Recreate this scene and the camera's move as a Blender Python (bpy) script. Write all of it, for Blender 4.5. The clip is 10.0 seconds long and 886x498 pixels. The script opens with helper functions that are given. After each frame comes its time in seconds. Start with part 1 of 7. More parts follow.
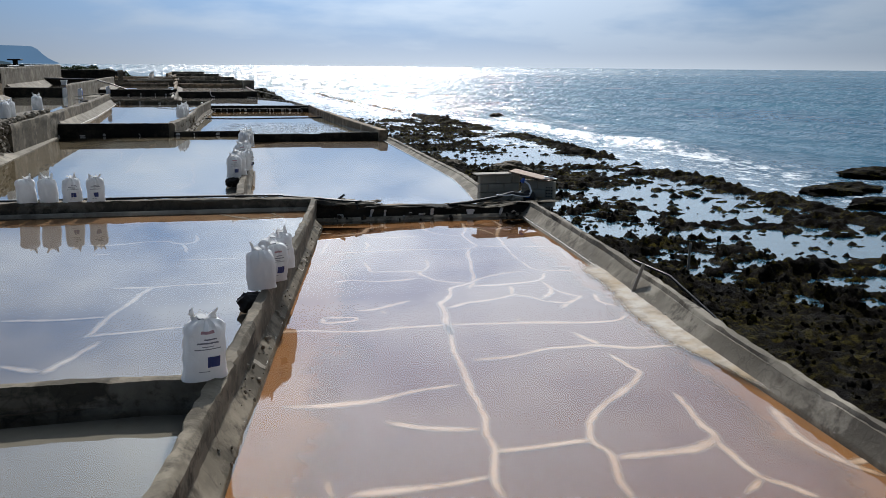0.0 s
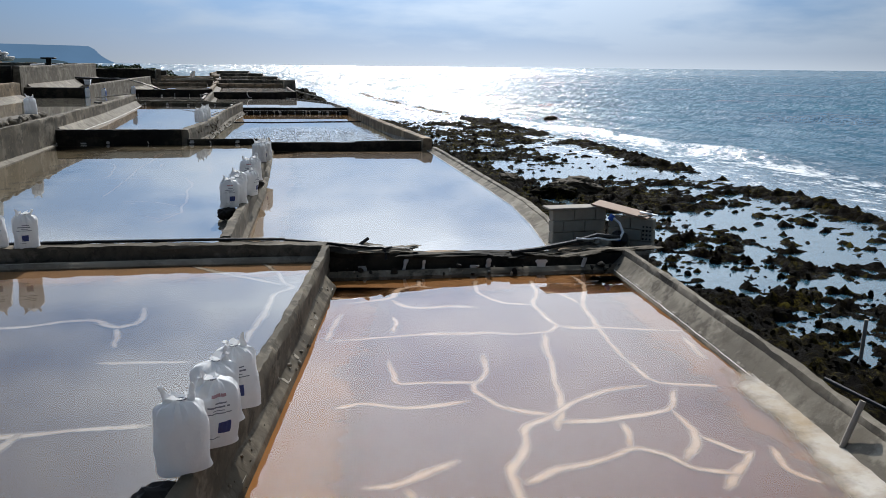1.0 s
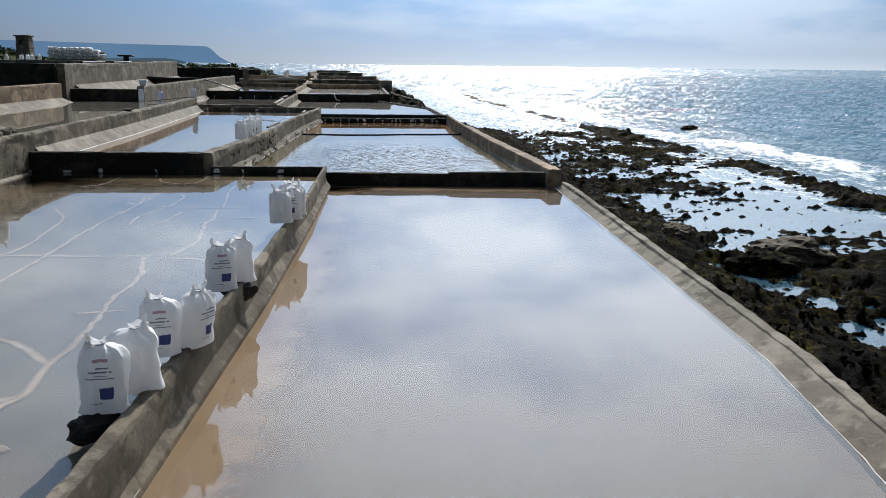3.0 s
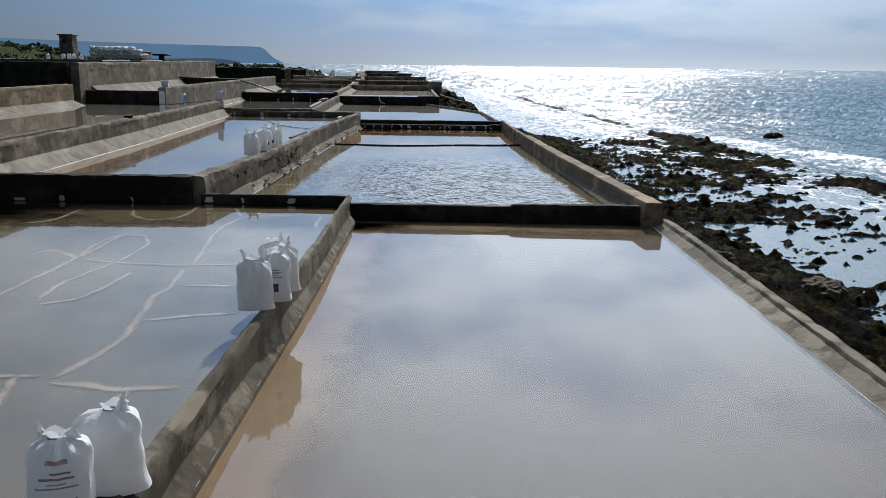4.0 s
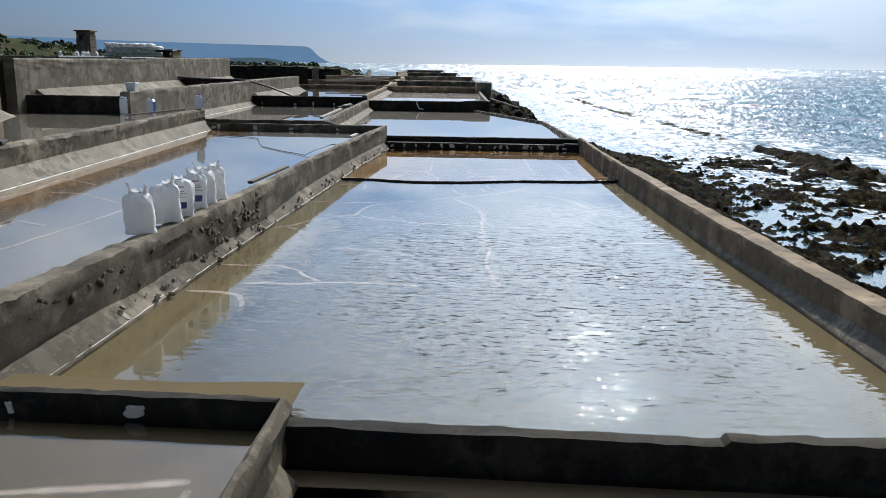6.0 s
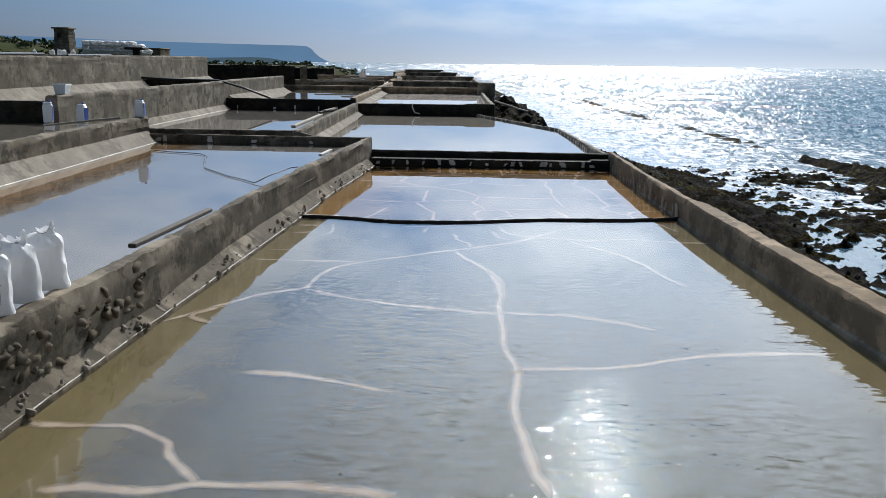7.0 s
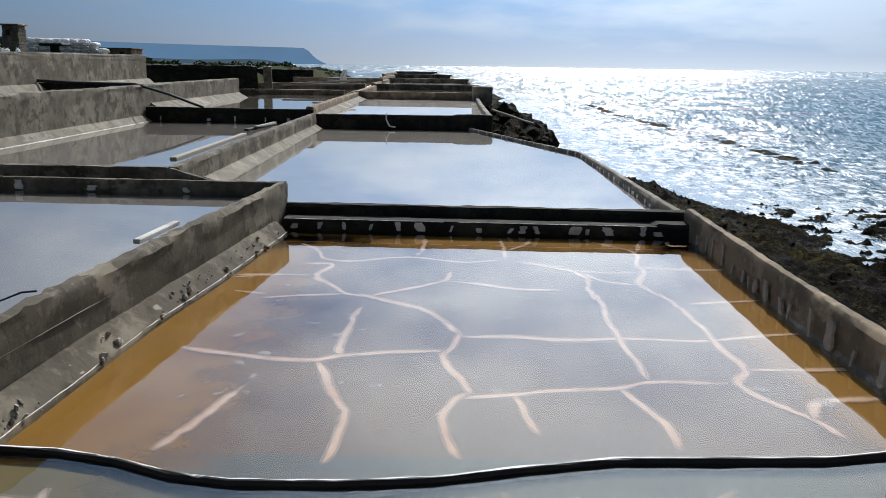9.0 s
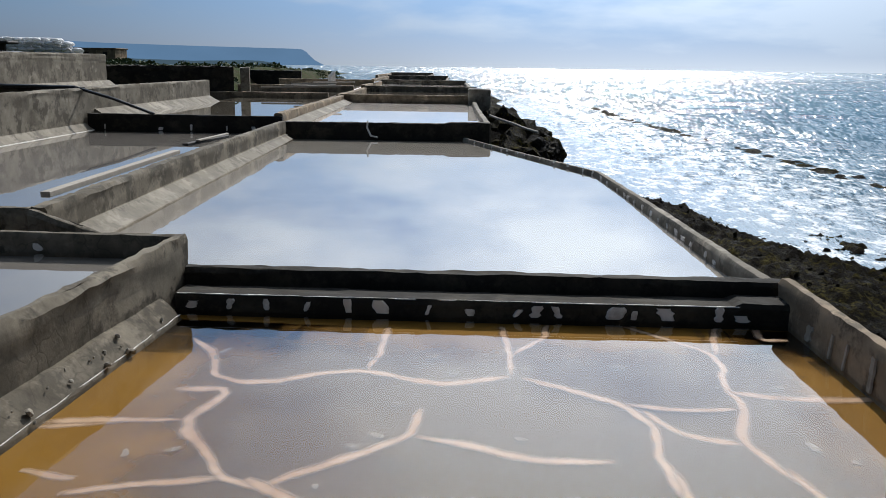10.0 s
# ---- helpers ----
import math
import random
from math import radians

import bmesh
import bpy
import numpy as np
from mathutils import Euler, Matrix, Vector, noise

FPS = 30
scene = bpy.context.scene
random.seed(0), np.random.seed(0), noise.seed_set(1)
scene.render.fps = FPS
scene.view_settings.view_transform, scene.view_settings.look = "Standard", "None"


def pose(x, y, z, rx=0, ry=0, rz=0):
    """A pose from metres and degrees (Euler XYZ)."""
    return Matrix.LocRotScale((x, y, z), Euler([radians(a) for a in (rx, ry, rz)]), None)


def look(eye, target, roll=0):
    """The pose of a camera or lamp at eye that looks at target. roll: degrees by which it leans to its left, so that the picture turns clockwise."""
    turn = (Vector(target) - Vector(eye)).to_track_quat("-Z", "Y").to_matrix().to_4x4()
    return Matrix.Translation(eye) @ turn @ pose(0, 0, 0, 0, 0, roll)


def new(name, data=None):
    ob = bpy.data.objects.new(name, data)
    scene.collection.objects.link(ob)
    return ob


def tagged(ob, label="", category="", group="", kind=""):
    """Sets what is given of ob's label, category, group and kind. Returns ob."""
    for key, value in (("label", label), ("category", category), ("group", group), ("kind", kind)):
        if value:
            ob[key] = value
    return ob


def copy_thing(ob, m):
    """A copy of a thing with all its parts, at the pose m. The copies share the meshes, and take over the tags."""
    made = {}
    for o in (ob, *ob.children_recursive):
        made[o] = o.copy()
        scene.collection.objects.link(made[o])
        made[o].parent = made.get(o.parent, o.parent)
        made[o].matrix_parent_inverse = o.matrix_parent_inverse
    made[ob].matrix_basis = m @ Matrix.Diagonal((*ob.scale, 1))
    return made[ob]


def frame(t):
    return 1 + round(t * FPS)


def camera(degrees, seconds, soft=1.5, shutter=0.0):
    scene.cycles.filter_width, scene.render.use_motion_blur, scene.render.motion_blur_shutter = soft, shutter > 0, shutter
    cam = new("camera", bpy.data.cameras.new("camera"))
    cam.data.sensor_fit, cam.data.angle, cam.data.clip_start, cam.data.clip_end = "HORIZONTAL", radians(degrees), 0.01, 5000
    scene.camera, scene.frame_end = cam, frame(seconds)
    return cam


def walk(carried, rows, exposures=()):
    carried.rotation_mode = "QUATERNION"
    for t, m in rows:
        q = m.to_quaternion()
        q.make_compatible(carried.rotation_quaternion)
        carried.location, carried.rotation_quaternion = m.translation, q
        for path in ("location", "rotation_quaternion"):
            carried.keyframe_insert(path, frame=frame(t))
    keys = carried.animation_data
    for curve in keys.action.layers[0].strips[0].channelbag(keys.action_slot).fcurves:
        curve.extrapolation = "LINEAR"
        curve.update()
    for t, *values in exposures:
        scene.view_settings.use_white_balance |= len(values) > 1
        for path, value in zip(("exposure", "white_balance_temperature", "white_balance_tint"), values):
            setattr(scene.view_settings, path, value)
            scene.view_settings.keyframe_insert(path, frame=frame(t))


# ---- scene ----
# ---------------------------------------------------------------- camera
LENS = 55.21
PATH = [
    (0, 0.000, -0.000, 3.300, 77.825, -0.513, -14.699),
    (0.5, 0.565, 2.491, 3.252, 77.835, -0.518, -13.154),
    (1, 1.058, 4.953, 3.233, 77.801, -0.594, -11.522),
    (1.5, 1.460, 7.426, 3.197, 77.799, -0.685, -9.770),
    (2, 1.803, 9.913, 3.179, 77.778, -0.727, -8.045),
    (2.5, 2.081, 12.352, 3.167, 77.733, -0.686, -6.333),
    (4, 2.485, 20.056, 3.085, 77.723, -0.760, -1.165),
    (4.5, 2.495, 22.619, 3.059, 77.712, -0.792, 0.178),
    (5, 2.465, 25.141, 3.030, 77.724, -0.848, 1.345),
    (5.5, 2.417, 27.664, 3.013, 77.686, -0.826, 1.807),
    (7, 2.205, 35.844, 2.927, 77.617, -0.743, 1.805),
    (7.5, 2.238, 38.258, 2.894, 77.691, -0.801, 1.799),
    (8, 2.334, 40.583, 2.883, 77.660, -0.787, 1.784),
    (8.5, 2.419, 42.901, 2.865, 77.681, -0.755, 1.697),
    (9, 2.472, 45.238, 2.819, 77.762, -0.808, 1.646),
    (9.5, 2.532, 47.533, 2.805, 77.768, -0.784, 1.586),
    (10, 2.606, 49.772, 2.783, 77.838, -0.812, 1.529),
]
cam = camera(LENS, 10.0, soft=0.85)
walk(cam, [(t, pose(x, y, z, rx, ry, rz)) for t, x, y, z, rx, ry, rz in PATH], exposures=((0.0, 0.10), (1.2, 0.20), (2.2, 0.36), (2.5, 0.36), (4.0, 0.0), (4.6, 0.08), (5.5, 0.38), (7.0, 0.25), (10.0, 0.25)))

# ---------------------------------------------------------------- sky and sun
SUN_AZ, SUN_EL = 10.0, 38.0          # degrees right of +y, above the horizon
SUN_WAY = Vector((math.sin(radians(SUN_AZ)) * math.cos(radians(SUN_EL)), math.cos(radians(SUN_AZ)) * math.cos(radians(SUN_EL)), math.sin(radians(SUN_EL))))

sun = new("sun", bpy.data.lights.new("sun", "SUN"))
sun.data.energy, sun.data.angle, sun.data.color = 4.2, radians(1.0), (1.0, 0.96, 0.90)
sun.matrix_world = look(SUN_WAY * 60, (0, 0, 0))


def build_world():
    world = bpy.data.worlds.new("hazy_sky")
    scene.world = world
    world.use_nodes = True
    nt = world.node_tree
    nd, ln = nt.nodes, nt.links
    nd.clear()
    out = nd.new("ShaderNodeOutputWorld")
    bg = nd.new("ShaderNodeBackground")
    bg.inputs["Strength"].default_value = 0.1
    sky = nd.new("ShaderNodeTexSky")
    sky.sky_type, sky.sun_disc = "NISHITA", False
    sky.sun_elevation, sky.sun_rotation = radians(SUN_EL), radians(SUN_AZ)
    sky.air_density, sky.dust_density, sky.ozone_density = 1.0, 0.6, 3.0
    geo = nd.new("ShaderNodeTexCoord")
    sep = nd.new("ShaderNodeSeparateXYZ")
    ln.new(geo.outputs["Generated"], sep.inputs[0])

    def math_node(op, a, b=None, clamp=False):
        n = nd.new("ShaderNodeMath")
        n.operation, n.use_clamp = op, clamp
        for i, v in enumerate((a, b)):
            if v is None:
                continue
            if isinstance(v, (int, float)):
                n.inputs[i].default_value = v
            else:
                ln.new(v, n.inputs[i])
        return n.outputs[0]

    up = math_node("MAXIMUM", sep.outputs["Z"], 0.0)
    low = math_node("ADD", up, 0.20)
    comb = nd.new("ShaderNodeCombineXYZ")
    ln.new(math_node("DIVIDE", sep.outputs["X"], low), comb.inputs[0])
    ln.new(math_node("DIVIDE", sep.outputs["Y"], low), comb.inputs[1])
    clouds = nd.new("ShaderNodeTexNoise")
    clouds.inputs["Scale"].default_value, clouds.inputs["Detail"].default_value, clouds.inputs["Roughness"].default_value = 1.15, 5.0, 0.52
    ln.new(comb.outputs[0], clouds.inputs["Vector"])
    ramp = nd.new("ShaderNodeValToRGB")
    ramp.color_ramp.elements[0].position, ramp.color_ramp.elements[1].position = 0.42, 0.64
    west = math_node("MULTIPLY", sep.outputs["X"], 0.22)          # clearer over the land, cloudier over the sea
    ln.new(math_node("ADD", math_node("ADD", clouds.outputs["Fac"], west), math_node("MULTIPLY", math_node("MINIMUM", up, 0.40), 0.30)), ramp.inputs[0])
    # thin haze brightens towards the sun
    dot = nd.new("ShaderNodeVectorMath")
    dot.operation = "DOT_PRODUCT"
    dot.inputs[1].default_value = SUN_WAY
    ln.new(geo.outputs["Generated"], dot.inputs[0])
    facing = math_node("MAXIMUM", dot.outputs["Value"], 0.0)
    glow = math_node("POWER", facing, 8.0)
    high = math_node("MULTIPLY", math_node("SUBTRACT", up, 0.085), 8.0, True)
    bright = math_node("ADD", math_node("ADD", math_node("ADD", math_node("MULTIPLY", glow, 26.0), 0.6), math_node("MULTIPLY", math_node("POWER", facing, 3.0), 2.6)), math_node("MULTIPLY", math_node("MULTIPLY", high, math_node("POWER", facing, 2.5)), 5.6))
    offshore = math_node("MULTIPLY", math_node("ADD", math_node("MULTIPLY", sep.outputs["X"], 1.6), 0.12), 1.0, True)
    bright = math_node("ADD", bright, math_node("MULTIPLY", math_node("MULTIPLY", offshore, math_node("POWER", math_node("SUBTRACT", 1.0, up), 5.0)), 2.4))
    # a cloud's colour: grey-white, in the units of the sky texture
    cloud = nd.new("ShaderNodeVectorMath")
    cloud.operation = "SCALE"
    cloud.inputs[0].default_value = (0.855, 0.98, 1.13)
    ln.new(bright, cloud.inputs["Scale"])
    gap = nd.new("ShaderNodeVectorMath")
    gap.operation = "SCALE"
    gap.inputs[0].default_value = (0.23, 0.53, 1.06)
    ln.new(math_node("ADD", math_node("MULTIPLY", glow, 21.0), 2.05), gap.inputs["Scale"])
    mixa = nd.new("ShaderNodeMix")
    mixa.data_type = "RGBA"
    mixa.inputs["Factor"].default_value = 0.86
    ln.new(sky.outputs[0], mixa.inputs["A"])
    ln.new(gap.outputs[0], mixa.inputs["B"])
    veil = math_node("POWER", math_node("SUBTRACT", 1.0, up), 34.0)       # haze over the horizon
    # low down the clouds merge into an even thin sheet
    open_air = math_node("MULTIPLY", up, 5.0, True)
    sheet = math_node("ADD", math_node("MULTIPLY", ramp.outputs["Color"], math_node("ADD", math_node("MULTIPLY", open_air, 0.62), 0.38)), math_node("MULTIPLY", math_node("SUBTRACT", 1.0, open_air), math_node("ADD", math_node("MULTIPLY", math_node("MULTIPLY", glow, 4.0, True), 0.24), 0.06)))
    cover = math_node("MAXIMUM", sheet, veil)
    mixb = nd.new("ShaderNodeMix")
    mixb.data_type = "RGBA"
    ln.new(math_node("MULTIPLY", cover, 0.9), mixb.inputs["Factor"])
    ln.new(mixa.outputs["Result"], mixb.inputs["A"])
    ln.new(cloud.outputs[0], mixb.inputs["B"])
    ln.new(mixb.outputs["Result"], bg.inputs["Color"])
    ln.new(bg.outputs[0], out.inputs["Surface"])


build_world()


# ---------------------------------------------------------------- materials
class Nodes:
    """A short hand for node materials."""

    def __init__(self, name):
        self.mat = bpy.data.materials.new(name)
        self.mat.use_nodes = True
        self.tree = self.mat.node_tree
        self.tree.nodes.clear()
        self.out = self.add("ShaderNodeOutputMaterial")
        self.co = self.add("ShaderNodeTexCoord").outputs["Object"]
        self.world = self.add("ShaderNodeNewGeometry").outputs["Position"]

    def add(self, kind):
        return self.tree.nodes.new(kind)

    def link(self, a, b):
        self.tree.links.new(a, b)

    def put(self, socket, value):
        if isinstance(value, bpy.types.NodeSocket):
            self.link(value, socket)
        else:
            socket.default_value = value

    def noise(self, scale, detail=5.0, rough=0.55, vec=None, stretch=None):
        n = self.add("ShaderNodeTexNoise")
        n.inputs["Scale"].default_value, n.inputs["Detail"].default_value, n.inputs["Roughness"].default_value = scale, detail, rough
        v = self.world if vec is None else vec
        if stretch:
            m = self.add("ShaderNodeMapping")
            m.inputs["Scale"].default_value = stretch
            self.link(v, m.inputs["Vector"])
            v = m.outputs[0]
        self.link(v, n.inputs["Vector"])
        return n.outputs["Fac"]

    def ramp(self, fac, *stops):
        n = self.add("ShaderNodeValToRGB")
        e = n.color_ramp.elements
        while len(e) < len(stops):
            e.new(0.5)
        for el, (p, c) in zip(e, stops):
            el.position = p
            el.color = (c, c, c, 1) if isinstance(c, (int, float)) else (*c, 1)
        self.link(fac, n.inputs[0])
        return n.outputs["Color"]

    def mix(self, fac, a, b, mode="MIX"):
        n = self.add("ShaderNodeMix")
        n.data_type, n.blend_type = "RGBA", mode
        for s, v in ((n.inputs["Factor"], fac), (n.inputs["A"], a), (n.inputs["B"], b)):
            if isinstance(v, tuple) and len(v) == 3:
                v = (*v, 1)
            self.put(s, v)
        return n.outputs["Result"]

    def calc(self, op, a, b=0.0, clamp=False):
        n = self.add("ShaderNodeMath")
        n.operation, n.use_clamp = op, clamp
        self.put(n.inputs[0], a)
        self.put(n.inputs[1], b)
        return n.outputs[0]

    def axes(self):
        n = self.add("ShaderNodeSeparateXYZ")
        self.link(self.world, n.inputs[0])
        return n.outputs

    def bump(self, height, strength=0.5, distance=0.02, normal=None):
        n = self.add("ShaderNodeBump")
        n.inputs["Strength"].default_value, n.inputs["Distance"].default_value = strength, distance
        self.link(height, n.inputs["Height"])
        if normal is not None:
            self.link(normal, n.inputs["Normal"])
        return n.outputs[0]

    def shade(self, color, rough=0.8, normal=None, ior=1.45, spec=0.5, metal=0.0):
        n = self.add("ShaderNodeBsdfPrincipled")
        self.put(n.inputs["Base Color"], (*color, 1) if isinstance(color, tuple) and len(color) == 3 else color)
        self.put(n.inputs["Roughness"], rough)
        self.put(n.inputs["Metallic"], metal)
        n.inputs["IOR"].default_value = ior
        n.inputs["Specular IOR Level"].default_value = spec
        if normal is not None:
            self.link(normal, n.inputs["Normal"])
        return n.outputs[0]

    def done(self, shader):
        self.link(shader, self.out.inputs["Surface"])
        return self.mat


def concrete(name, light, dark, stain, salt=0.0):
    """Weathered lime plaster: blotches, streaks, fine grain, and salt bloom."""
    n = Nodes(name)
    big = n.mix(0.5, n.noise(0.9, 6, 0.62), n.noise(3.4, 6, 0.68))
    streak = n.noise(1.9, 8, 0.70)
    fine = n.noise(26, 4, 0.6)
    c = n.mix(n.ramp(big, (0.32, 0.0), (0.68, 1.0)), dark, light)
    c = n.mix(n.ramp(streak, (0.49, 0.0), (0.57, 0.85)), c, stain)
    c = n.mix(n.calc("MULTIPLY", fine, 0.18), c, (0.10, 0.09, 0.075))
    c = n.mix(n.ramp(n.noise(0.6, 7, 0.62), (0.47, 0.0), (0.54, 0.72)), c, tuple(v * 1.7 for v in stain))
    c = n.mix(n.ramp(n.noise(0.8, 7, 0.66, stretch=(1, 1, 1.6)), (0.54, 0.0), (0.60, 0.55)), c, tuple(v * 1.2 for v in light))
    # rubble shows where the plaster has come away, with open joints
    cell = n.add("ShaderNodeTexVoronoi")
    cell.feature = "DISTANCE_TO_EDGE"
    cell.inputs["Scale"].default_value = 3.6
    warp = n.add("ShaderNodeVectorMath")
    warp.operation = "MULTIPLY_ADD"
    wobble = n.add("ShaderNodeTexNoise")
    wobble.inputs["Scale"].default_value = 2.6
    n.link(n.world, wobble.inputs["Vector"])
    n.link(wobble.outputs["Color"], warp.inputs[0])
    warp.inputs[1].default_value = (0.5, 0.5, 0.5)
    n.link(n.world, warp.inputs[2])
    n.link(warp.outputs[0], cell.inputs["Vector"])
    joint = n.ramp(cell.outputs["Distance"], (0.0, 1.0), (0.055, 0.0))
    bare = n.ramp(n.noise(0.75, 5, 0.6), (0.47, 0.0), (0.56, 1.0))
    c = n.mix(n.calc("MULTIPLY", bare, 0.45), c, tuple(v * 0.8 for v in dark))
    c = n.mix(n.calc("MULTIPLY", n.calc("MULTIPLY", joint, n.calc("ADD", n.calc("MULTIPLY", bare, 0.45), 0.05)), n.ramp(n.noise(4, 4), (0.4, 0.2), (0.6, 1.0))), c, stain)
    c = n.mix(n.ramp(n.noise(6.5, 5, 0.7), (0.58, 0.0), (0.72, 0.35)), c, tuple(v * 1.2 for v in light))
    if salt:
        c = n.mix(n.ramp(n.noise(3.1, 6, 0.66), (0.60 - salt * 0.12, 0.0), (0.70 - salt * 0.1, 0.9)), c, (0.72, 0.70, 0.66))
    h = n.mix(0.40, n.noise(7, 6, 0.65), fine)
    h = n.mix(n.calc("MULTIPLY", joint, n.calc("MULTIPLY", bare, 0.22)), h, (0.0, 0.0, 0.0))
    return n.done(n.shade(c, n.ramp(big, (0.3, 0.72), (0.7, 0.95)), n.bump(h, 0.6, 0.011), spec=0.12))


M_CONCRETE = concrete("weathered_plaster", (0.235, 0.200, 0.152), (0.095, 0.080, 0.058), (0.032, 0.027, 0.020))
M_TAN = concrete("tan_plaster", (0.33, 0.245, 0.160), (0.17, 0.124, 0.080), (0.070, 0.055, 0.037))
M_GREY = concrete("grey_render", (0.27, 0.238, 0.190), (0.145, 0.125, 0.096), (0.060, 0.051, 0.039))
M_SKIRT = concrete("salt_crusted_plaster", (0.26, 0.232, 0.19), (0.16, 0.142, 0.112), (0.085, 0.075, 0.06))
# near black: the shade of faces turned from the sun, coloured in over staining
M_DARK = concrete("shaded_stained_plaster", (0.050, 0.043, 0.030), (0.013, 0.011, 0.009), (0.007, 0.0065, 0.006))
M_DAUB = concrete("pale_mortar", (0.34, 0.315, 0.27), (0.25, 0.225, 0.185), (0.15, 0.132, 0.105))
M_PATCH = concrete("white_lime_mortar", (0.62, 0.60, 0.57), (0.48, 0.46, 0.43), (0.34, 0.31, 0.28))


def salt_crust():
    n = Nodes("salt_crust")
    c = n.mix(n.noise(9, 5), (0.86, 0.85, 0.83), (0.70, 0.64, 0.56))
    return n.done(n.shade(c, 0.55, n.bump(n.noise(60, 4), 0.8, 0.01)))


M_SALT = salt_crust()


def faded(name, a, b, low, high, scale):
    """Deposits on a bed, thick in the middle and thinning to nothing at the rim."""
    n = Nodes(name)
    c = n.mix(n.ramp(n.noise(2.2, 6, 0.6), (0.35, 0.0), (0.7, 1.0)), a, b)
    fade = n.add("ShaderNodeAttribute")
    fade.attribute_name = "fade"
    cut = n.calc("ADD", fade.outputs["Fac"], n.calc("MULTIPLY", n.calc("SUBTRACT", n.noise(scale, 5, 0.65), 0.5), 1.1))
    there = n.ramp(cut, (low, 0.0), (high, 1.0))
    clear = n.add("ShaderNodeBsdfTransparent")
    both = n.add("ShaderNodeMixShader")
    n.link(there, both.inputs[0])
    n.link(clear.outputs[0], both.inputs[1])
    n.link(n.shade(c, 0.95, spec=0.1), both.inputs[2])
    n.mat.use_transparent_shadow = True
    return n.done(both.outputs[0])


M_SEAM = faded("seam_salt", (0.36, 0.315, 0.26), (0.27, 0.21, 0.155), 0.10, 1.0, 6.0)
M_SEAM_RUST = faded("rusty_seam_salt", (0.47, 0.345, 0.25), (0.36, 0.225, 0.135), 0.10, 1.0, 6.0)
M_BEACH = faded("white_salt_beach", (0.46, 0.42, 0.37), (0.33, 0.25, 0.16), 0.26, 0.92, 3.4)
BANK_SALT = faded("white_salt_bank", (0.44, 0.41, 0.385), (0.34, 0.31, 0.285), 0.10, 0.95, 1.4)
BANK_A = faded("rust_bank", (0.215, 0.092, 0.022), (0.18, 0.082, 0.026), 0.15, 0.7, 1.6)
BANK_A2 = faded("buff_bank", (0.21, 0.115, 0.052), (0.175, 0.10, 0.05), 0.15, 0.7, 1.6)
BANK_B = faded("cream_bank", (0.215, 0.155, 0.098), (0.185, 0.135, 0.088), 0.15, 0.7, 1.6)
BANK_B2 = faded("olive_bank", (0.115, 0.088, 0.046), (0.095, 0.074, 0.04), 0.15, 0.7, 1.6)
BANK_C = faded("grey_bank", (0.125, 0.104, 0.052), (0.105, 0.088, 0.046), 0.15, 0.7, 1.6)
BANK_CU = faded("brown_bank", (0.17, 0.098, 0.042), (0.13, 0.08, 0.038), 0.15, 0.7, 1.6)
BANK_CN = faded("ochre_bank", (0.20, 0.105, 0.016), (0.17, 0.09, 0.018), 0.15, 0.7, 1.6)


def mud(name, a, b, pale):
    """A pan's bed: fine mud with pale salt bloom."""
    n = Nodes(name)
    c = n.mix(n.ramp(n.noise(0.45, 6, 0.6), (0.34, 0.0), (0.68, 1.0)), a, b)
    c = n.mix(n.ramp(n.noise(1.7, 6, 0.62), (0.56, 0.0), (0.78, 0.6)), c, pale)
    return n.done(n.shade(c, 0.95, spec=0.1))


BED_A = mud("rust_mud", (0.145, 0.066, 0.036), (0.125, 0.055, 0.030), (0.15, 0.09, 0.06))
BED_A2 = mud("buff_mud", (0.115, 0.088, 0.062), (0.10, 0.076, 0.054), (0.15, 0.12, 0.09))
BED_B = mud("cream_mud", (0.128, 0.102, 0.082), (0.114, 0.090, 0.072), (0.17, 0.14, 0.115))
BED_B2 = mud("olive_mud", (0.165, 0.155, 0.132), (0.140, 0.131, 0.112), (0.10, 0.09, 0.07))
BED_C = mud("grey_green_mud", (0.085, 0.082, 0.060), (0.072, 0.068, 0.050), (0.11, 0.105, 0.085))
BED_CN = mud("ochre_mud", (0.125, 0.082, 0.040), (0.11, 0.073, 0.038), (0.15, 0.11, 0.07))
BED_FAR = mud("brown_mud", (0.095, 0.082, 0.062), (0.08, 0.069, 0.052), (0.13, 0.115, 0.09))
BED_D = mud("milky_mud", (0.27, 0.255, 0.235), (0.22, 0.205, 0.185), (0.34, 0.32, 0.30))
BED_CU = mud("milky_brown_mud", (0.155, 0.146, 0.138), (0.130, 0.122, 0.116), (0.20, 0.19, 0.175))
BED_SALT = mud("white_salt_bed", (0.78, 0.75, 0.73), (0.70, 0.66, 0.64), (0.84, 0.82, 0.80))


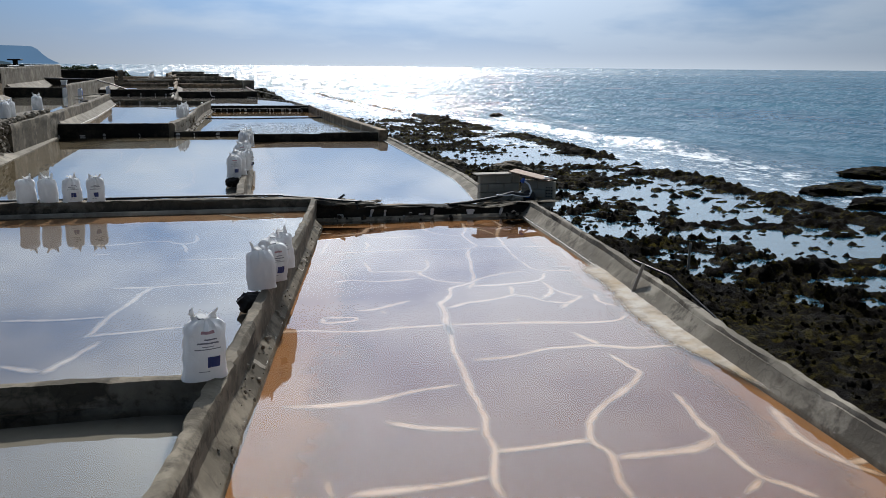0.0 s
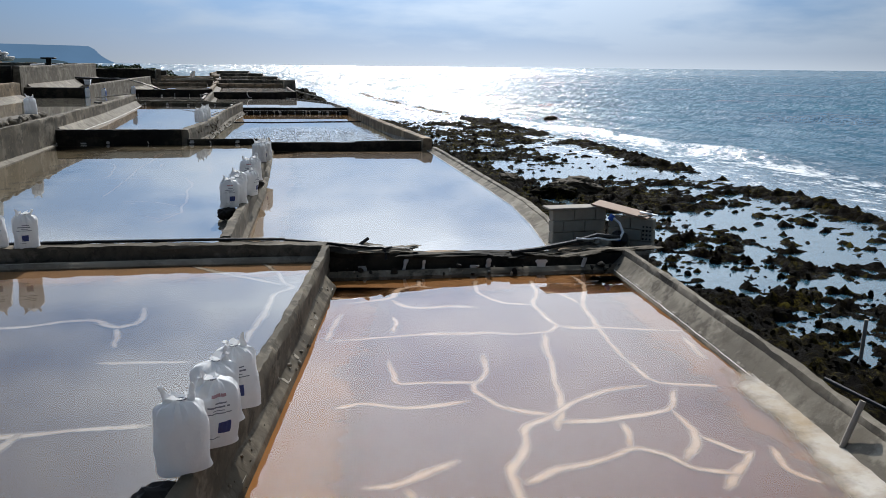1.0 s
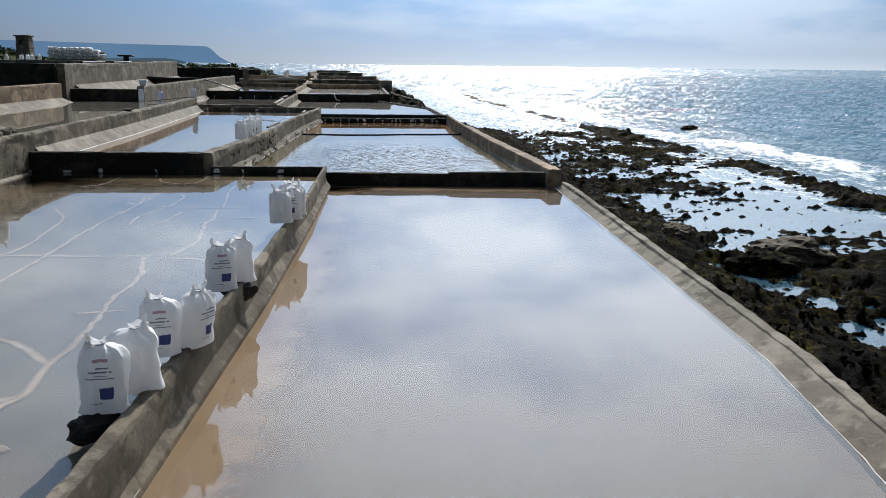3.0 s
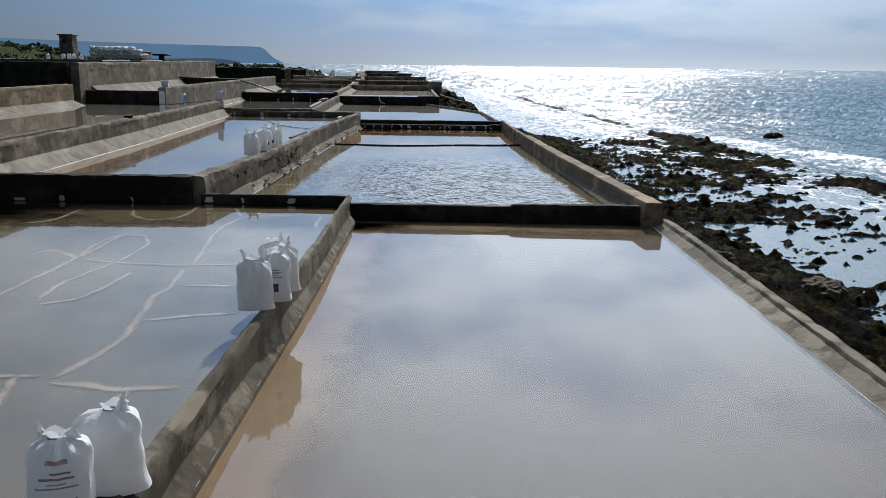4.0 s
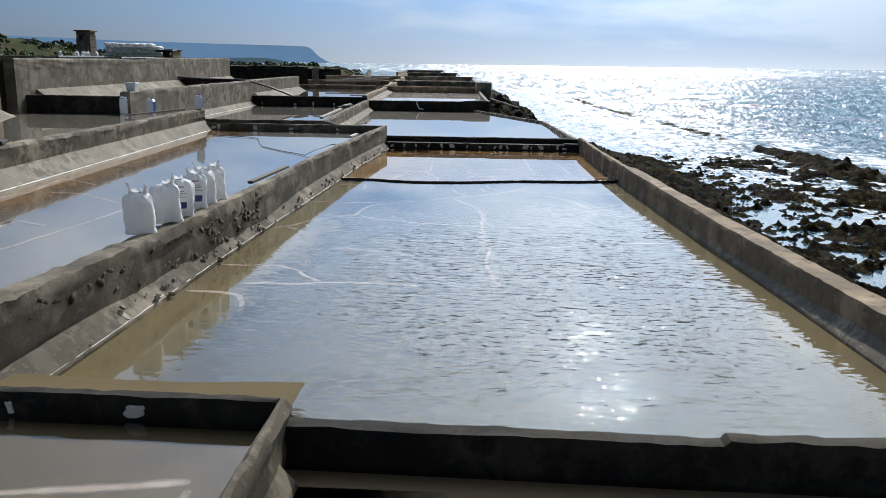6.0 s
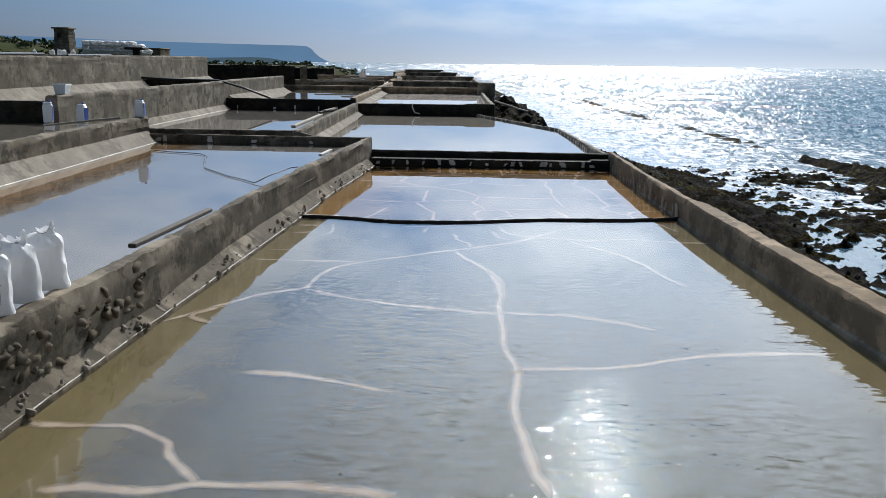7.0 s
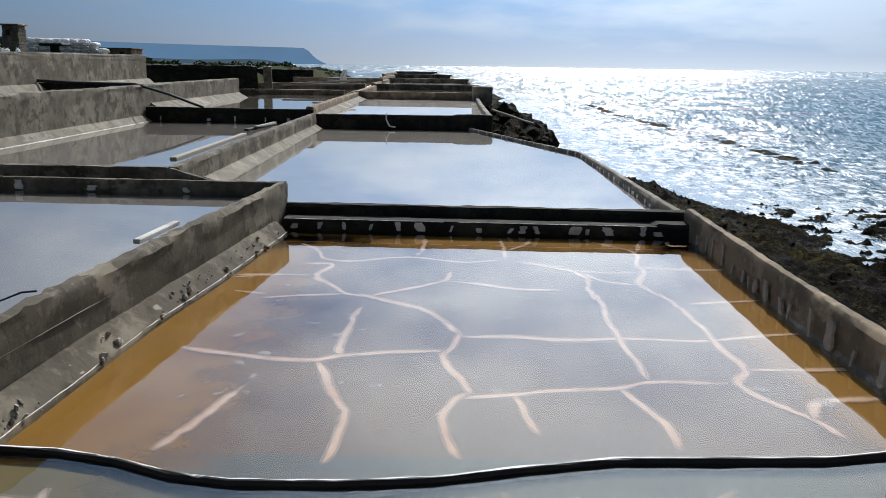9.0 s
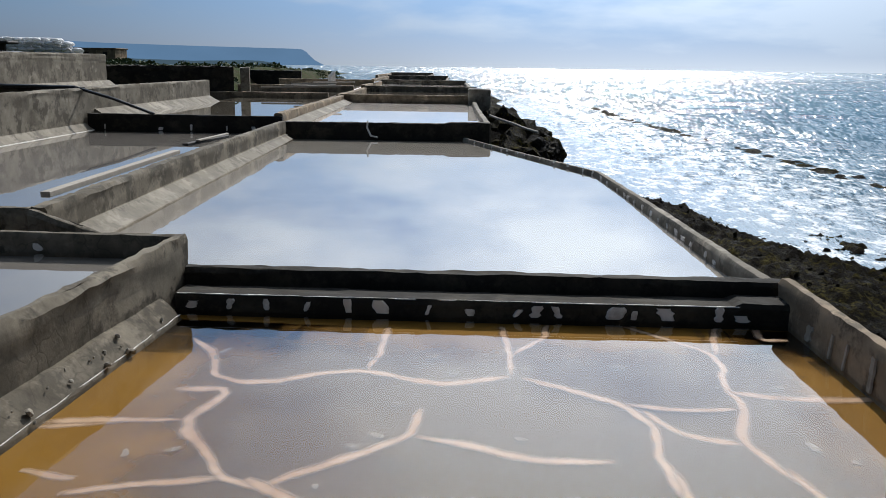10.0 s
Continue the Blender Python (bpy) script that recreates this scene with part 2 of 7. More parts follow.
def brine(name, ripple=None, tint=(0.93, 0.90, 0.86)):
    """Still shallow water: clear below, mirror at a low angle. ripple: (y from, y to, x from) of a wind-ruffled stretch."""
    n = Nodes(name)
    rim = n.add("ShaderNodeLayerWeight")
    rim.inputs["Blend"].default_value = 0.5
    gloss = n.add("ShaderNodeBsdfGlossy")
    gloss.inputs["Roughness"].default_value = 0.012
    gloss.inputs["Color"].default_value = (1, 1, 1, 1)
    soft = n.add("ShaderNodeNewGeometry").outputs["Normal"]
    if ripple:
        x, y, _ = n.axes()
        inside = n.calc("MULTIPLY", n.calc("MULTIPLY", n.calc("SUBTRACT", y, ripple[0]), 0.45, True), n.calc("MULTIPLY", n.calc("SUBTRACT", ripple[1], y), 0.16, True))
        inside = n.calc("MULTIPLY", inside, n.calc("MULTIPLY", n.calc("SUBTRACT", x, ripple[2]), 0.5, True))
        inside = n.calc("MULTIPLY", inside, n.calc("MULTIPLY", n.calc("SUBTRACT", 6.3, x), 0.6, True))
        inside = n.calc("MULTIPLY", inside, n.ramp(n.noise(0.5, 3), (0.30, 0.55), (0.55, 1.0)))
        # wind ripples: bent bands across the pan, broken by smaller wavelets
        bands = n.add("ShaderNodeTexWave")
        bands.bands_direction = "Y"
        bands.inputs["Scale"].default_value, bands.inputs["Distortion"].default_value = 1.9, 5.0
        bands.inputs["Detail"].default_value, bands.inputs["Detail Scale"].default_value = 2.0, 1.6
        lie = n.add("ShaderNodeMapping")
        lie.inputs["Rotation"].default_value = (0, 0, 0.12)
        lie.inputs["Scale"].default_value = (0.7, 1.0, 1.0)
        n.link(n.world, lie.inputs["Vector"])
        n.link(lie.outputs[0], bands.inputs["Vector"])
        t = n.add("ShaderNodeTexNoise")
        t.inputs["Scale"].default_value, t.inputs["Detail"].default_value, t.inputs["Roughness"].default_value = 11.0, 2.0, 0.6
        m = n.add("ShaderNodeMapping")
        m.inputs["Scale"].default_value = (0.8, 1.9, 1.0)
        n.link(n.world, m.inputs["Vector"])
        n.link(m.outputs[0], t.inputs["Vector"])
        s = n.add("ShaderNodeVectorMath")
        s.operation = "SUBTRACT"
        s.inputs[1].default_value = (0.5, 0.5, 0.5)
        n.link(t.outputs["Color"], s.inputs[0])
        k = n.add("ShaderNodeVectorMath")
        k.operation = "MULTIPLY"
        k.inputs[1].default_value = (0.52, 1.05, 0)
        n.link(s.outputs[0], k.inputs[0])
        roll = n.add("ShaderNodeCombineXYZ")
        n.link(n.calc("MULTIPLY", n.calc("SUBTRACT", bands.outputs["Fac"], 0.62), 0.11), roll.inputs[1])
        both_ways = n.add("ShaderNodeVectorMath")
        both_ways.operation = "ADD"
        n.link(k.outputs[0], both_ways.inputs[0])
        n.link(roll.outputs[0], both_ways.inputs[1])
        e = n.add("ShaderNodeVectorMath")
        e.operation = "SCALE"
        n.link(both_ways.outputs[0], e.inputs[0])
        n.link(n.calc("ADD", n.calc("MULTIPLY", inside, 0.02), 0.008), gloss.inputs["Roughness"])
        n.link(inside, e.inputs["Scale"])
        a = n.add("ShaderNodeVectorMath")
        a.operation = "ADD"
        n.link(soft, a.inputs[0])
        n.link(e.outputs[0], a.inputs[1])
        u = n.add("ShaderNodeVectorMath")
        u.operation = "NORMALIZE"
        n.link(a.outputs[0], u.inputs[0])
        soft = u.outputs[0]
    n.link(soft, gloss.inputs["Normal"])
    n.link(soft, rim.inputs["Normal"])
    gleam = n.calc("ADD", n.calc("MULTIPLY", n.calc("POWER", rim.outputs["Facing"], 5.0), 0.973), 0.027)
    clear = n.add("ShaderNodeBsdfTransparent")
    clear.inputs["Color"].default_value = (*tint, 1)
    both = n.add("ShaderNodeMixShader")
    n.link(gleam, both.inputs[0])
    n.link(clear.outputs[0], both.inputs[1])
    n.link(gloss.outputs[0], both.inputs[2])
    n.mat.use_transparent_shadow = True
    return n.done(both.outputs[0])


M_BRINE = brine("still_brine")
M_BRINE_C = brine("ruffled_brine", ripple=(35.0, 47.5, -0.6))


def sea_water():
    """Dark blue sea, smooth among the rocks, choppy outside, with foam along the breakers."""
    n = Nodes("sea_water")
    x, y, z = n.axes()
    out = n.calc("MULTIPLY", n.calc("SUBTRACT", x, 12.0), 0.10, True)
    u = n.calc("ADD", x, n.calc("MULTIPLY", n.calc("SUBTRACT", y, 35.0), 0.04))       # follows the reef
    open_sea = n.calc("MAXIMUM", n.calc("MULTIPLY", n.calc("SUBTRACT", u, n.calc("SUBTRACT", 16.2, n.calc("MULTIPLY", n.calc("MULTIPLY", n.calc("SUBTRACT", y, 42.0), 0.04, True), 6.0))), 0.16, True), n.calc("MULTIPLY", n.calc("SUBTRACT", y, 120.0), 0.02, True))

    def facets(scale, amount, stretch, detail, where=None):
        """Small waves as slopes that keep their steepness at any distance."""
        t = n.add("ShaderNodeTexNoise")
        t.inputs["Scale"].default_value, t.inputs["Detail"].default_value, t.inputs["Roughness"].default_value = scale, detail, 0.62
        m = n.add("ShaderNodeMapping")
        m.inputs["Scale"].default_value = stretch
        n.link(n.world if where is None else where, m.inputs["Vector"])
        n.link(m.outputs[0], t.inputs["Vector"])
        s = n.add("ShaderNodeVectorMath")
        s.operation = "SUBTRACT"
        s.inputs[1].default_value = (0.5, 0.5, 0.5)
        n.link(t.outputs["Color"], s.inputs[0])
        k = n.add("ShaderNodeVectorMath")
        k.operation = "MULTIPLY"
        k.inputs[1].default_value = (amount * 1.22, amount * 1.42, 0)
        n.link(s.outputs[0], k.inputs[0])
        return k.outputs[0]

    def plus(a, b):
        v = n.add("ShaderNodeVectorMath")
        v.operation = "ADD"
        n.link(a, v.inputs[0])
        n.link(b, v.inputs[1])
        return v.outputs[0]

    # out from the shore the wave faces lie wider and longer
    dx, dy = n.calc("SUBTRACT", x, 0.0), n.calc("SUBTRACT", y, 22.0)
    reach = n.calc("SQRT", n.calc("ADD", n.calc("MULTIPLY", dx, dx), n.calc("MULTIPLY", dy, dy)))
    bearing = n.calc("ARCTAN2", dx, dy)
    fan = n.add("ShaderNodeCombineXYZ")
    n.link(n.calc("MULTIPLY", bearing, 210.0), fan.inputs[0])
    n.link(n.calc("DIVIDE", 1500.0, reach), fan.inputs[1])
    slope = plus(plus(facets(2.6, 1.15, (1.0, 1.0, 1), 2, fan.outputs[0]), facets(0.9, 0.75, (1.0, 1.0, 1), 2, fan.outputs[0])), plus(facets(1.8, 0.6, (0.8, 0.9, 1), 3), facets(0.4, 0.35, (0.8, 0.9, 1), 3)))
    onshore = n.add("ShaderNodeCombineXYZ")            # the faces of the waves that roll in
    onshore.inputs[0].default_value, onshore.inputs[1].default_value = 0.0, -0.13
    slope = plus(slope, onshore.outputs[0])
    ease = n.add("ShaderNodeVectorMath")
    ease.operation = "SCALE"
    n.link(slope, ease.inputs[0])
    n.link(n.calc("ADD", n.calc("MULTIPLY", open_sea, 0.88), 0.12), ease.inputs["Scale"])
    base = n.add("ShaderNodeNewGeometry").outputs["Normal"]
    unit = n.add("ShaderNodeVectorMath")
    unit.operation = "NORMALIZE"
    n.link(plus(base, ease.outputs[0]), unit.inputs[0])
    bump = unit.outputs[0]
    deep = n.mix(n.ramp(n.noise(0.05, 4), (0.35, 0.0), (0.65, 1.0)), (0.006, 0.058, 0.108), (0.011, 0.080, 0.132))
    shoal = n.calc("MULTIPLY", n.calc("SUBTRACT", 30.0, x), 0.05, True)
    col = n.mix(n.calc("MULTIPLY", shoal, 0.5), deep, (0.04, 0.065, 0.07))
    # foam: washes between shelf and breakers, torn into lace
    inner = n.calc("SUBTRACT", 17.4, n.calc("MULTIPLY", n.calc("MULTIPLY", n.calc("SUBTRACT", y, 30.0), 0.02, True), 11.5))
    near = n.calc("MULTIPLY", n.calc("MULTIPLY", n.calc("SUBTRACT", u, inner), 0.30, True), n.calc("MULTIPLY", n.calc("SUBTRACT", 26.0, u), 0.12, True))
    along = n.calc("MULTIPLY", n.calc("SUBTRACT", y, 8.0), 0.05, True)
    far = n.calc("MULTIPLY", n.calc("SUBTRACT", 220.0, y), 0.02, True)
    lace = n.noise(1.9, 8, 0.72, stretch=(1.0, 0.5, 1))
    amount = n.calc("MULTIPLY", n.calc("MULTIPLY", near, along), far)
    edge = n.calc("ADD", n.calc("ADD", n.calc("MULTIPLY", lace, 0.7), n.calc("MULTIPLY", n.noise(4.5, 6, 0.7, stretch=(1.0, 0.4, 1)), 0.3)), n.calc("MULTIPLY", amount, 0.065))
    # a roller breaks outside the reef
    front = n.calc("ABSOLUTE", n.calc("SUBTRACT", x, n.calc("SUBTRACT", 22.3, n.calc("MULTIPLY", n.calc("SUBTRACT", y, 45.0), 0.075))))
    roller = n.calc("MULTIPLY", n.calc("SUBTRACT", 1.0, n.calc("MULTIPLY", front, 0.45), True), n.calc("MULTIPLY", n.calc("MULTIPLY", n.calc("SUBTRACT", y, 26.0), 0.1, True), n.calc("MULTIPLY", n.calc("SUBTRACT", 84.0, y), 0.05, True)))
    edge = n.calc("ADD", edge, n.calc("MULTIPLY", n.calc("MULTIPLY", roller, n.ramp(n.noise(0.35, 4, 0.6), (0.4, 0.2), (0.62, 1.0))), 0.17))
    foam = n.ramp(edge, (0.55, 0.0), (0.66, 0.85))
    foam = n.calc("MULTIPLY", foam, n.calc("MULTIPLY", near, 3.0, True))
    body = n.add("ShaderNodeBsdfDiffuse")
    n.link(col, body.inputs["Color"])
    mirror = n.add("ShaderNodeBsdfGlossy")
    mirror.inputs["Roughness"].default_value = 0.13
    mirror.inputs["Color"].default_value = (1, 1, 1, 1)
    # far out, waves too small to tell apart spread the gleam
    n.link(n.calc("ADD", n.calc("MULTIPLY", n.calc("MULTIPLY", n.calc("SUBTRACT", y, 90.0), 0.0022, True), 0.16), 0.13), mirror.inputs["Roughness"])
    n.link(bump, mirror.inputs["Normal"])
    fres = n.add("ShaderNodeFresnel")
    fres.inputs["IOR"].default_value = 1.34
    n.link(bump, fres.inputs["Normal"])
    # a ruffled sea mirrors less than a flat one at a low angle
    calm = n.calc("SUBTRACT", 0.62, n.calc("MULTIPLY", open_sea, 0.47))
    sheen = n.add("ShaderNodeMixShader")
    n.link(n.calc("MINIMUM", fres.outputs[0], calm), sheen.inputs[0])
    n.link(body.outputs[0], sheen.inputs[1])
    n.link(mirror.outputs[0], sheen.inputs[2])
    water = sheen.outputs[0]
    froth = n.shade((0.78, 0.80, 0.82), 0.8, n.bump(n.noise(9, 5), 0.8, 0.05))
    both = n.add("ShaderNodeMixShader")
    n.link(foam, both.inputs[0])
    n.link(water, both.inputs[1])
    n.link(froth, both.inputs[2])
    return n.done(both.outputs[0])


M_SEA = sea_water()


def rock():
    """Black pitted limestone with patches of ochre weed and a wet sheen."""
    n = Nodes("weed_covered_limestone")
    c = n.mix(n.ramp(n.noise(0.8, 6, 0.62), (0.36, 0.0), (0.64, 1.0)), (0.0014, 0.0012, 0.001), (0.005, 0.004, 0.003))
    weed = n.ramp(n.noise(0.9, 7, 0.70), (0.43, 0.0), (0.57, 0.95))
    c = n.mix(weed, c, n.mix(n.ramp(n.noise(3.0, 5, 0.65), (0.4, 0.0), (0.65, 1.0)), (0.018, 0.014, 0.003), (0.090, 0.074, 0.012)))
    c = n.mix(n.ramp(n.noise(7, 6, 0.72), (0.42, 0.0), (0.53, 0.95)), c, (0.006, 0.005, 0.004))
    h = n.mix(0.55, n.noise(5, 7, 0.72), n.noise(19, 5, 0.72))
    return n.done(n.shade(c, n.ramp(n.noise(1.3, 4), (0.35, 0.6), (0.65, 1.0)), n.bump(h, 1.0, 0.2), spec=0.02))


M_ROCK = rock()


def soil():
    n = Nodes("dry_ground")
    c = n.mix(n.ramp(n.noise(0.25, 7, 0.62), (0.38, 0.0), (0.62, 1.0)), (0.034, 0.027, 0.016), (0.062, 0.050, 0.030))
    c = n.mix(n.ramp(n.noise(0.55, 7, 0.66), (0.40, 0.0), (0.54, 0.9)), c, (0.030, 0.042, 0.012))
    return n.done(n.shade(c, 0.95, n.bump(n.noise(3, 6, 0.7), 1.0, 0.15), spec=0.03))


M_SOIL = soil()


def plain(name, color, rough=0.6, vary=0.25, scale=6.0, spec=0.4):
    n = Nodes(name)
    dark = tuple(v * (1 - vary) for v in color)
    c = n.mix(n.noise(scale, 5, 0.6), dark, color)
    return n.done(n.shade(c, rough, n.bump(n.noise(scale * 5, 4), 0.35, 0.01), spec=spec))


M_BLACK = plain("black_rubber", (0.014, 0.014, 0.015), 0.42, 0.4)
M_BLACK_DULL = plain("tarred_timber", (0.020, 0.017, 0.015), 0.8, 0.5)
M_WOOD = plain("grey_timber", (0.34, 0.30, 0.25), 0.85, 0.45, 9)
M_WET_WOOD = plain("wet_timber", (0.10, 0.085, 0.07), 0.8, 0.5, 9)
M_PLY = plain("rust_brown_board", (0.30, 0.19, 0.12), 0.7, 0.35, 4)
M_BLOCK = plain("concrete_block", (0.40, 0.355, 0.28), 0.92, 0.35, 5)
M_PLASTIC = plain("white_plastic", (0.78, 0.79, 0.80), 0.35, 0.08)
M_BLUE = plain("blue_plastic", (0.03, 0.10, 0.42), 0.4, 0.2)
M_BOULDER = plain("brown_boulder", (0.10, 0.075, 0.045), 0.9, 0.6, 3)
M_STONE = plain("rubble_stone", (0.17, 0.145, 0.11), 0.95, 0.6, 4)
M_BUSH = plain("scrub_leaves", (0.055, 0.085, 0.022), 0.8, 0.5, 2)


def woven():
    """White woven sack cloth; some daylight comes through it."""
    n = Nodes("woven_sack")
    c = n.mix(n.noise(7, 5), (0.70, 0.71, 0.73), (0.82, 0.82, 0.82))
    crease = n.bump(n.noise(9, 5, 0.6), 0.7, 0.03)
    face = n.shade(c, 0.55, crease, spec=0.3)
    thin = n.add("ShaderNodeBsdfTranslucent")
    thin.inputs["Color"].default_value = (0.80, 0.80, 0.80, 1)
    both = n.add("ShaderNodeMixShader")
    both.inputs[0].default_value = 0.30
    n.link(face, both.inputs[1])
    n.link(thin.outputs[0], both.inputs[2])
    return n.done(both.outputs[0])


M_SACK = woven()
M_PRINT_BLUE = plain("blue_print", (0.055, 0.075, 0.23), 0.6, 0.3, 20)
M_PRINT_RED = plain("red_print", (0.60, 0.36, 0.39), 0.6, 0.4, 20)
M_PRINT_GREY = plain("grey_print", (0.24, 0.25, 0.29), 0.6, 0.3, 20)


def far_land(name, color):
    """Land far off, a plain backdrop: the air's haze is put into a glowing colour."""
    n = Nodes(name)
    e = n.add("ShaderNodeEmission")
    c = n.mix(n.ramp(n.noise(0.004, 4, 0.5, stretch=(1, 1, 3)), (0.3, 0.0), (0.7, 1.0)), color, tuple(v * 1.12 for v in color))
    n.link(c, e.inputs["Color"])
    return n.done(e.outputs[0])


# blue-grey glow colours that already hold the haze
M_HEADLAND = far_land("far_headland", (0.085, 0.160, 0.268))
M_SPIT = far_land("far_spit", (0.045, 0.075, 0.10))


# ---------------------------------------------------------------- builders
def fbm(x, y, octaves=5, seed=0, gain=0.5):
    """Value noise on arrays, about -1 to 1."""
    x, y = np.asarray(x, float), np.asarray(y, float)
    total, amp, norm = np.zeros(np.broadcast(x, y).shape), 1.0, 0.0
    for k in range(octaves):
        xs, ys = x * 2 ** k + 17.3 * k, y * 2 ** k - 9.1 * k
        xi, yi = np.floor(xs), np.floor(ys)
        u, v = xs - xi, ys - yi
        u, v = u * u * (3 - 2 * u), v * v * (3 - 2 * v)

        def lattice(a, b):
            s = np.sin(a * 127.1 + b * 311.7 + (seed + k) * 74.7) * 43758.5453
            return s - np.floor(s)
        top = lattice(xi, yi) * (1 - u) + lattice(xi + 1, yi) * u
        low = lattice(xi, yi + 1) * (1 - u) + lattice(xi + 1, yi + 1) * u
        total += amp * (2 * (top * (1 - v) + low * v) - 1)
        norm += amp
        amp *= gain
    return total / norm


def step01(a, b, v):
    s = np.clip((np.asarray(v, float) - a) / (b - a), 0, 1)
    return s * s * (3 - 2 * s)


def mesh_object(name, bm, material, smooth=False):
    me = bpy.data.meshes.new(name)
    bmesh.ops.recalc_face_normals(bm, faces=bm.faces[:])
    bm.to_mesh(me)
    bm.free()
    me.materials.append(material)
    if smooth:
        me.polygons.foreach_set("use_smooth", [True] * len(me.polygons))
        me.set_sharp_from_angle(angle=0.62)
    return new(name, me)


def raw_object(name, verts, faces, material, smooth=False):
    me = bpy.data.meshes.new(name)
    me.from_pydata([tuple(v) for v in verts], [], faces)
    me.materials.append(material)
    if smooth:
        me.polygons.foreach_set("use_smooth", [True] * len(me.polygons))
    me.update()
    return new(name, me)


def part(name, bm, material, parent, label="", smooth=False):
    ob = mesh_object(name, bm, material, smooth)
    ob.parent = parent
    if label:
        ob["label"] = label
    return ob


def grid_object(name, xs, ys, height, material, smooth=True):
    """A height field; height(X, Y) on arrays."""
    gx, gy = np.meshgrid(np.asarray(xs, float), np.asarray(ys, float), indexing="ij")
    gz = height(gx, gy)
    nx, ny = gx.shape
    idx = np.arange(nx * ny).reshape(nx, ny)
    quads = np.stack([idx[:-1, :-1], idx[1:, :-1], idx[1:, 1:], idx[:-1, 1:]], -1).reshape(-1, 4)
    return raw_object(name, np.stack([gx, gy, gz], -1).reshape(-1, 3), quads.tolist(), material, smooth)


def resample(pts, step):
    """Points every step metres along a polyline of tuples of any length."""
    pts = [np.array(p, float) for p in pts]
    out = []
    for a, b in zip(pts, pts[1:]):
        n = max(1, int(round(np.linalg.norm(b[:2] - a[:2]) / step)))
        out += [a + (b - a) * i / n for i in range(n)]
    return np.array(out + [pts[-1]])


def sides(p):
    """Unit vectors to the right of a polyline, mitred."""
    d = np.gradient(p[:, :2], axis=0)
    d /= np.linalg.norm(d, axis=1)[:, None] + 1e-9
    return np.stack([d[:, 1], -d[:, 0]], 1)


def sweep(pts, section, step=0.3, wear=0.02, seed=0, caps=True):
    """A bmesh of a closed section carried along pts. section(i, p) gives rows of (to the right, z, wear factor)."""
    p = resample(pts, step)
    r = sides(p)
    bm = bmesh.new()
    rings = []
    for i, q in enumerate(p):
        ring = []
        for k, (off, z, w) in enumerate(section(q)):
            s = seed * 13.7 + k * 3.1
            jx = 0.8 * noise.noise((q[0] * 0.8 + s, q[1] * 0.8, k * 0.35)) + (0.9 * noise.noise((q[0] * 6 + s, q[1] * 6, k)) if w > 0.92 else 0.22 * noise.noise((q[0] * 3, q[1] * 3, k * 0.5)) if w > 0.45 else 0)
            jz = 0.45 * noise.noise((q[0] * 1.1 - s, q[1] * 1.1, 5 + k * 0.2)) + 0.6 * noise.noise((q[0] * 7 - s, q[1] * 7, 9 + 0.6 * k))
            ring.append(bm.verts.new((q[0] + r[i, 0] * (off + wear * w * jx), q[1] + r[i, 1] * (off + wear * w * jx), z + wear * w * jz)))
        rings.append(ring)
    m = len(rings[0])
    for a, b in zip(rings, rings[1:]):
        for k in range(m):
            bm.faces.new((a[k], a[(k + 1) % m], b[(k + 1) % m], b[k]))
    if caps:
        bm.faces.new(rings[0])
        bm.faces.new(rings[-1][::-1])
    return bm


def wall_bm(pts, width, z0, z1, wear=0.025, seed=0, step=0.25, bevel=0.025):
    """A low wall along pts; a point may carry its own top as a third number, and its width as a fourth."""
    full = [(q[0], q[1], q[2] if len(q) > 2 else z1, q[3] if len(q) > 3 else width) for q in pts]

    def section(q):
        h, t = q[3] / 2, q[2]
        low = max(z0, t - 0.55)
        rows = [(low + (t - bevel * 2.2 - low) * u, 0.5 + 0.4 * u) for u in (0.3, 0.5, 0.68, 0.84, 1.0)]
        face = [(-h, z, f) for z, f in rows]
        return [(-h, z0, 0)] + face + [(-h + bevel, t, 1), (-h * 0.3, t + 0.005, 0.9), (h * 0.35, t + 0.003, 0.9), (h - bevel, t, 1)] + [(-o, z, f) for o, z, f in face[::-1]] + [(h, z0, 0)]
    return sweep(full, section, step, wear, seed)


def skirt_bm(pts, reach, z0, rise, wear=0.009, seed=0, step=0.14):
    """A sloping plaster fillet at a wall's foot, to the right of pts."""
    def section(q):
        d = q[2] if len(q) > 2 else reach
        return ((-0.03, z0 - 0.1, 0), (-0.03, z0 + rise, 0.4), (d * 0.10, z0 + rise * 0.94, 0.8), (d * 0.5, z0 + rise * 0.45, 1), (d * 0.88, z0 + rise * 0.11, 0.8), (d * 1.0, z0 + 0.002, 0.5), (d * 1.12, z0 - 0.05, 0), (d * 1.12, z0 - 0.1, 0))
    return sweep(pts, section, step, wear, seed)


def box_bm(x0, x1, y0, y1, z0, z1, bevel=0.01):
    bm = bmesh.new()
    bmesh.ops.create_cube(bm, size=1, matrix=Matrix.Translation(((x0 + x1) / 2, (y0 + y1) / 2, (z0 + z1) / 2)) @ Matrix.Diagonal((x1 - x0, y1 - y0, z1 - z0, 1)))
    if bevel:
        bmesh.ops.bevel(bm, geom=bm.edges[:], offset=bevel, segments=1, affect="EDGES")
    return bm


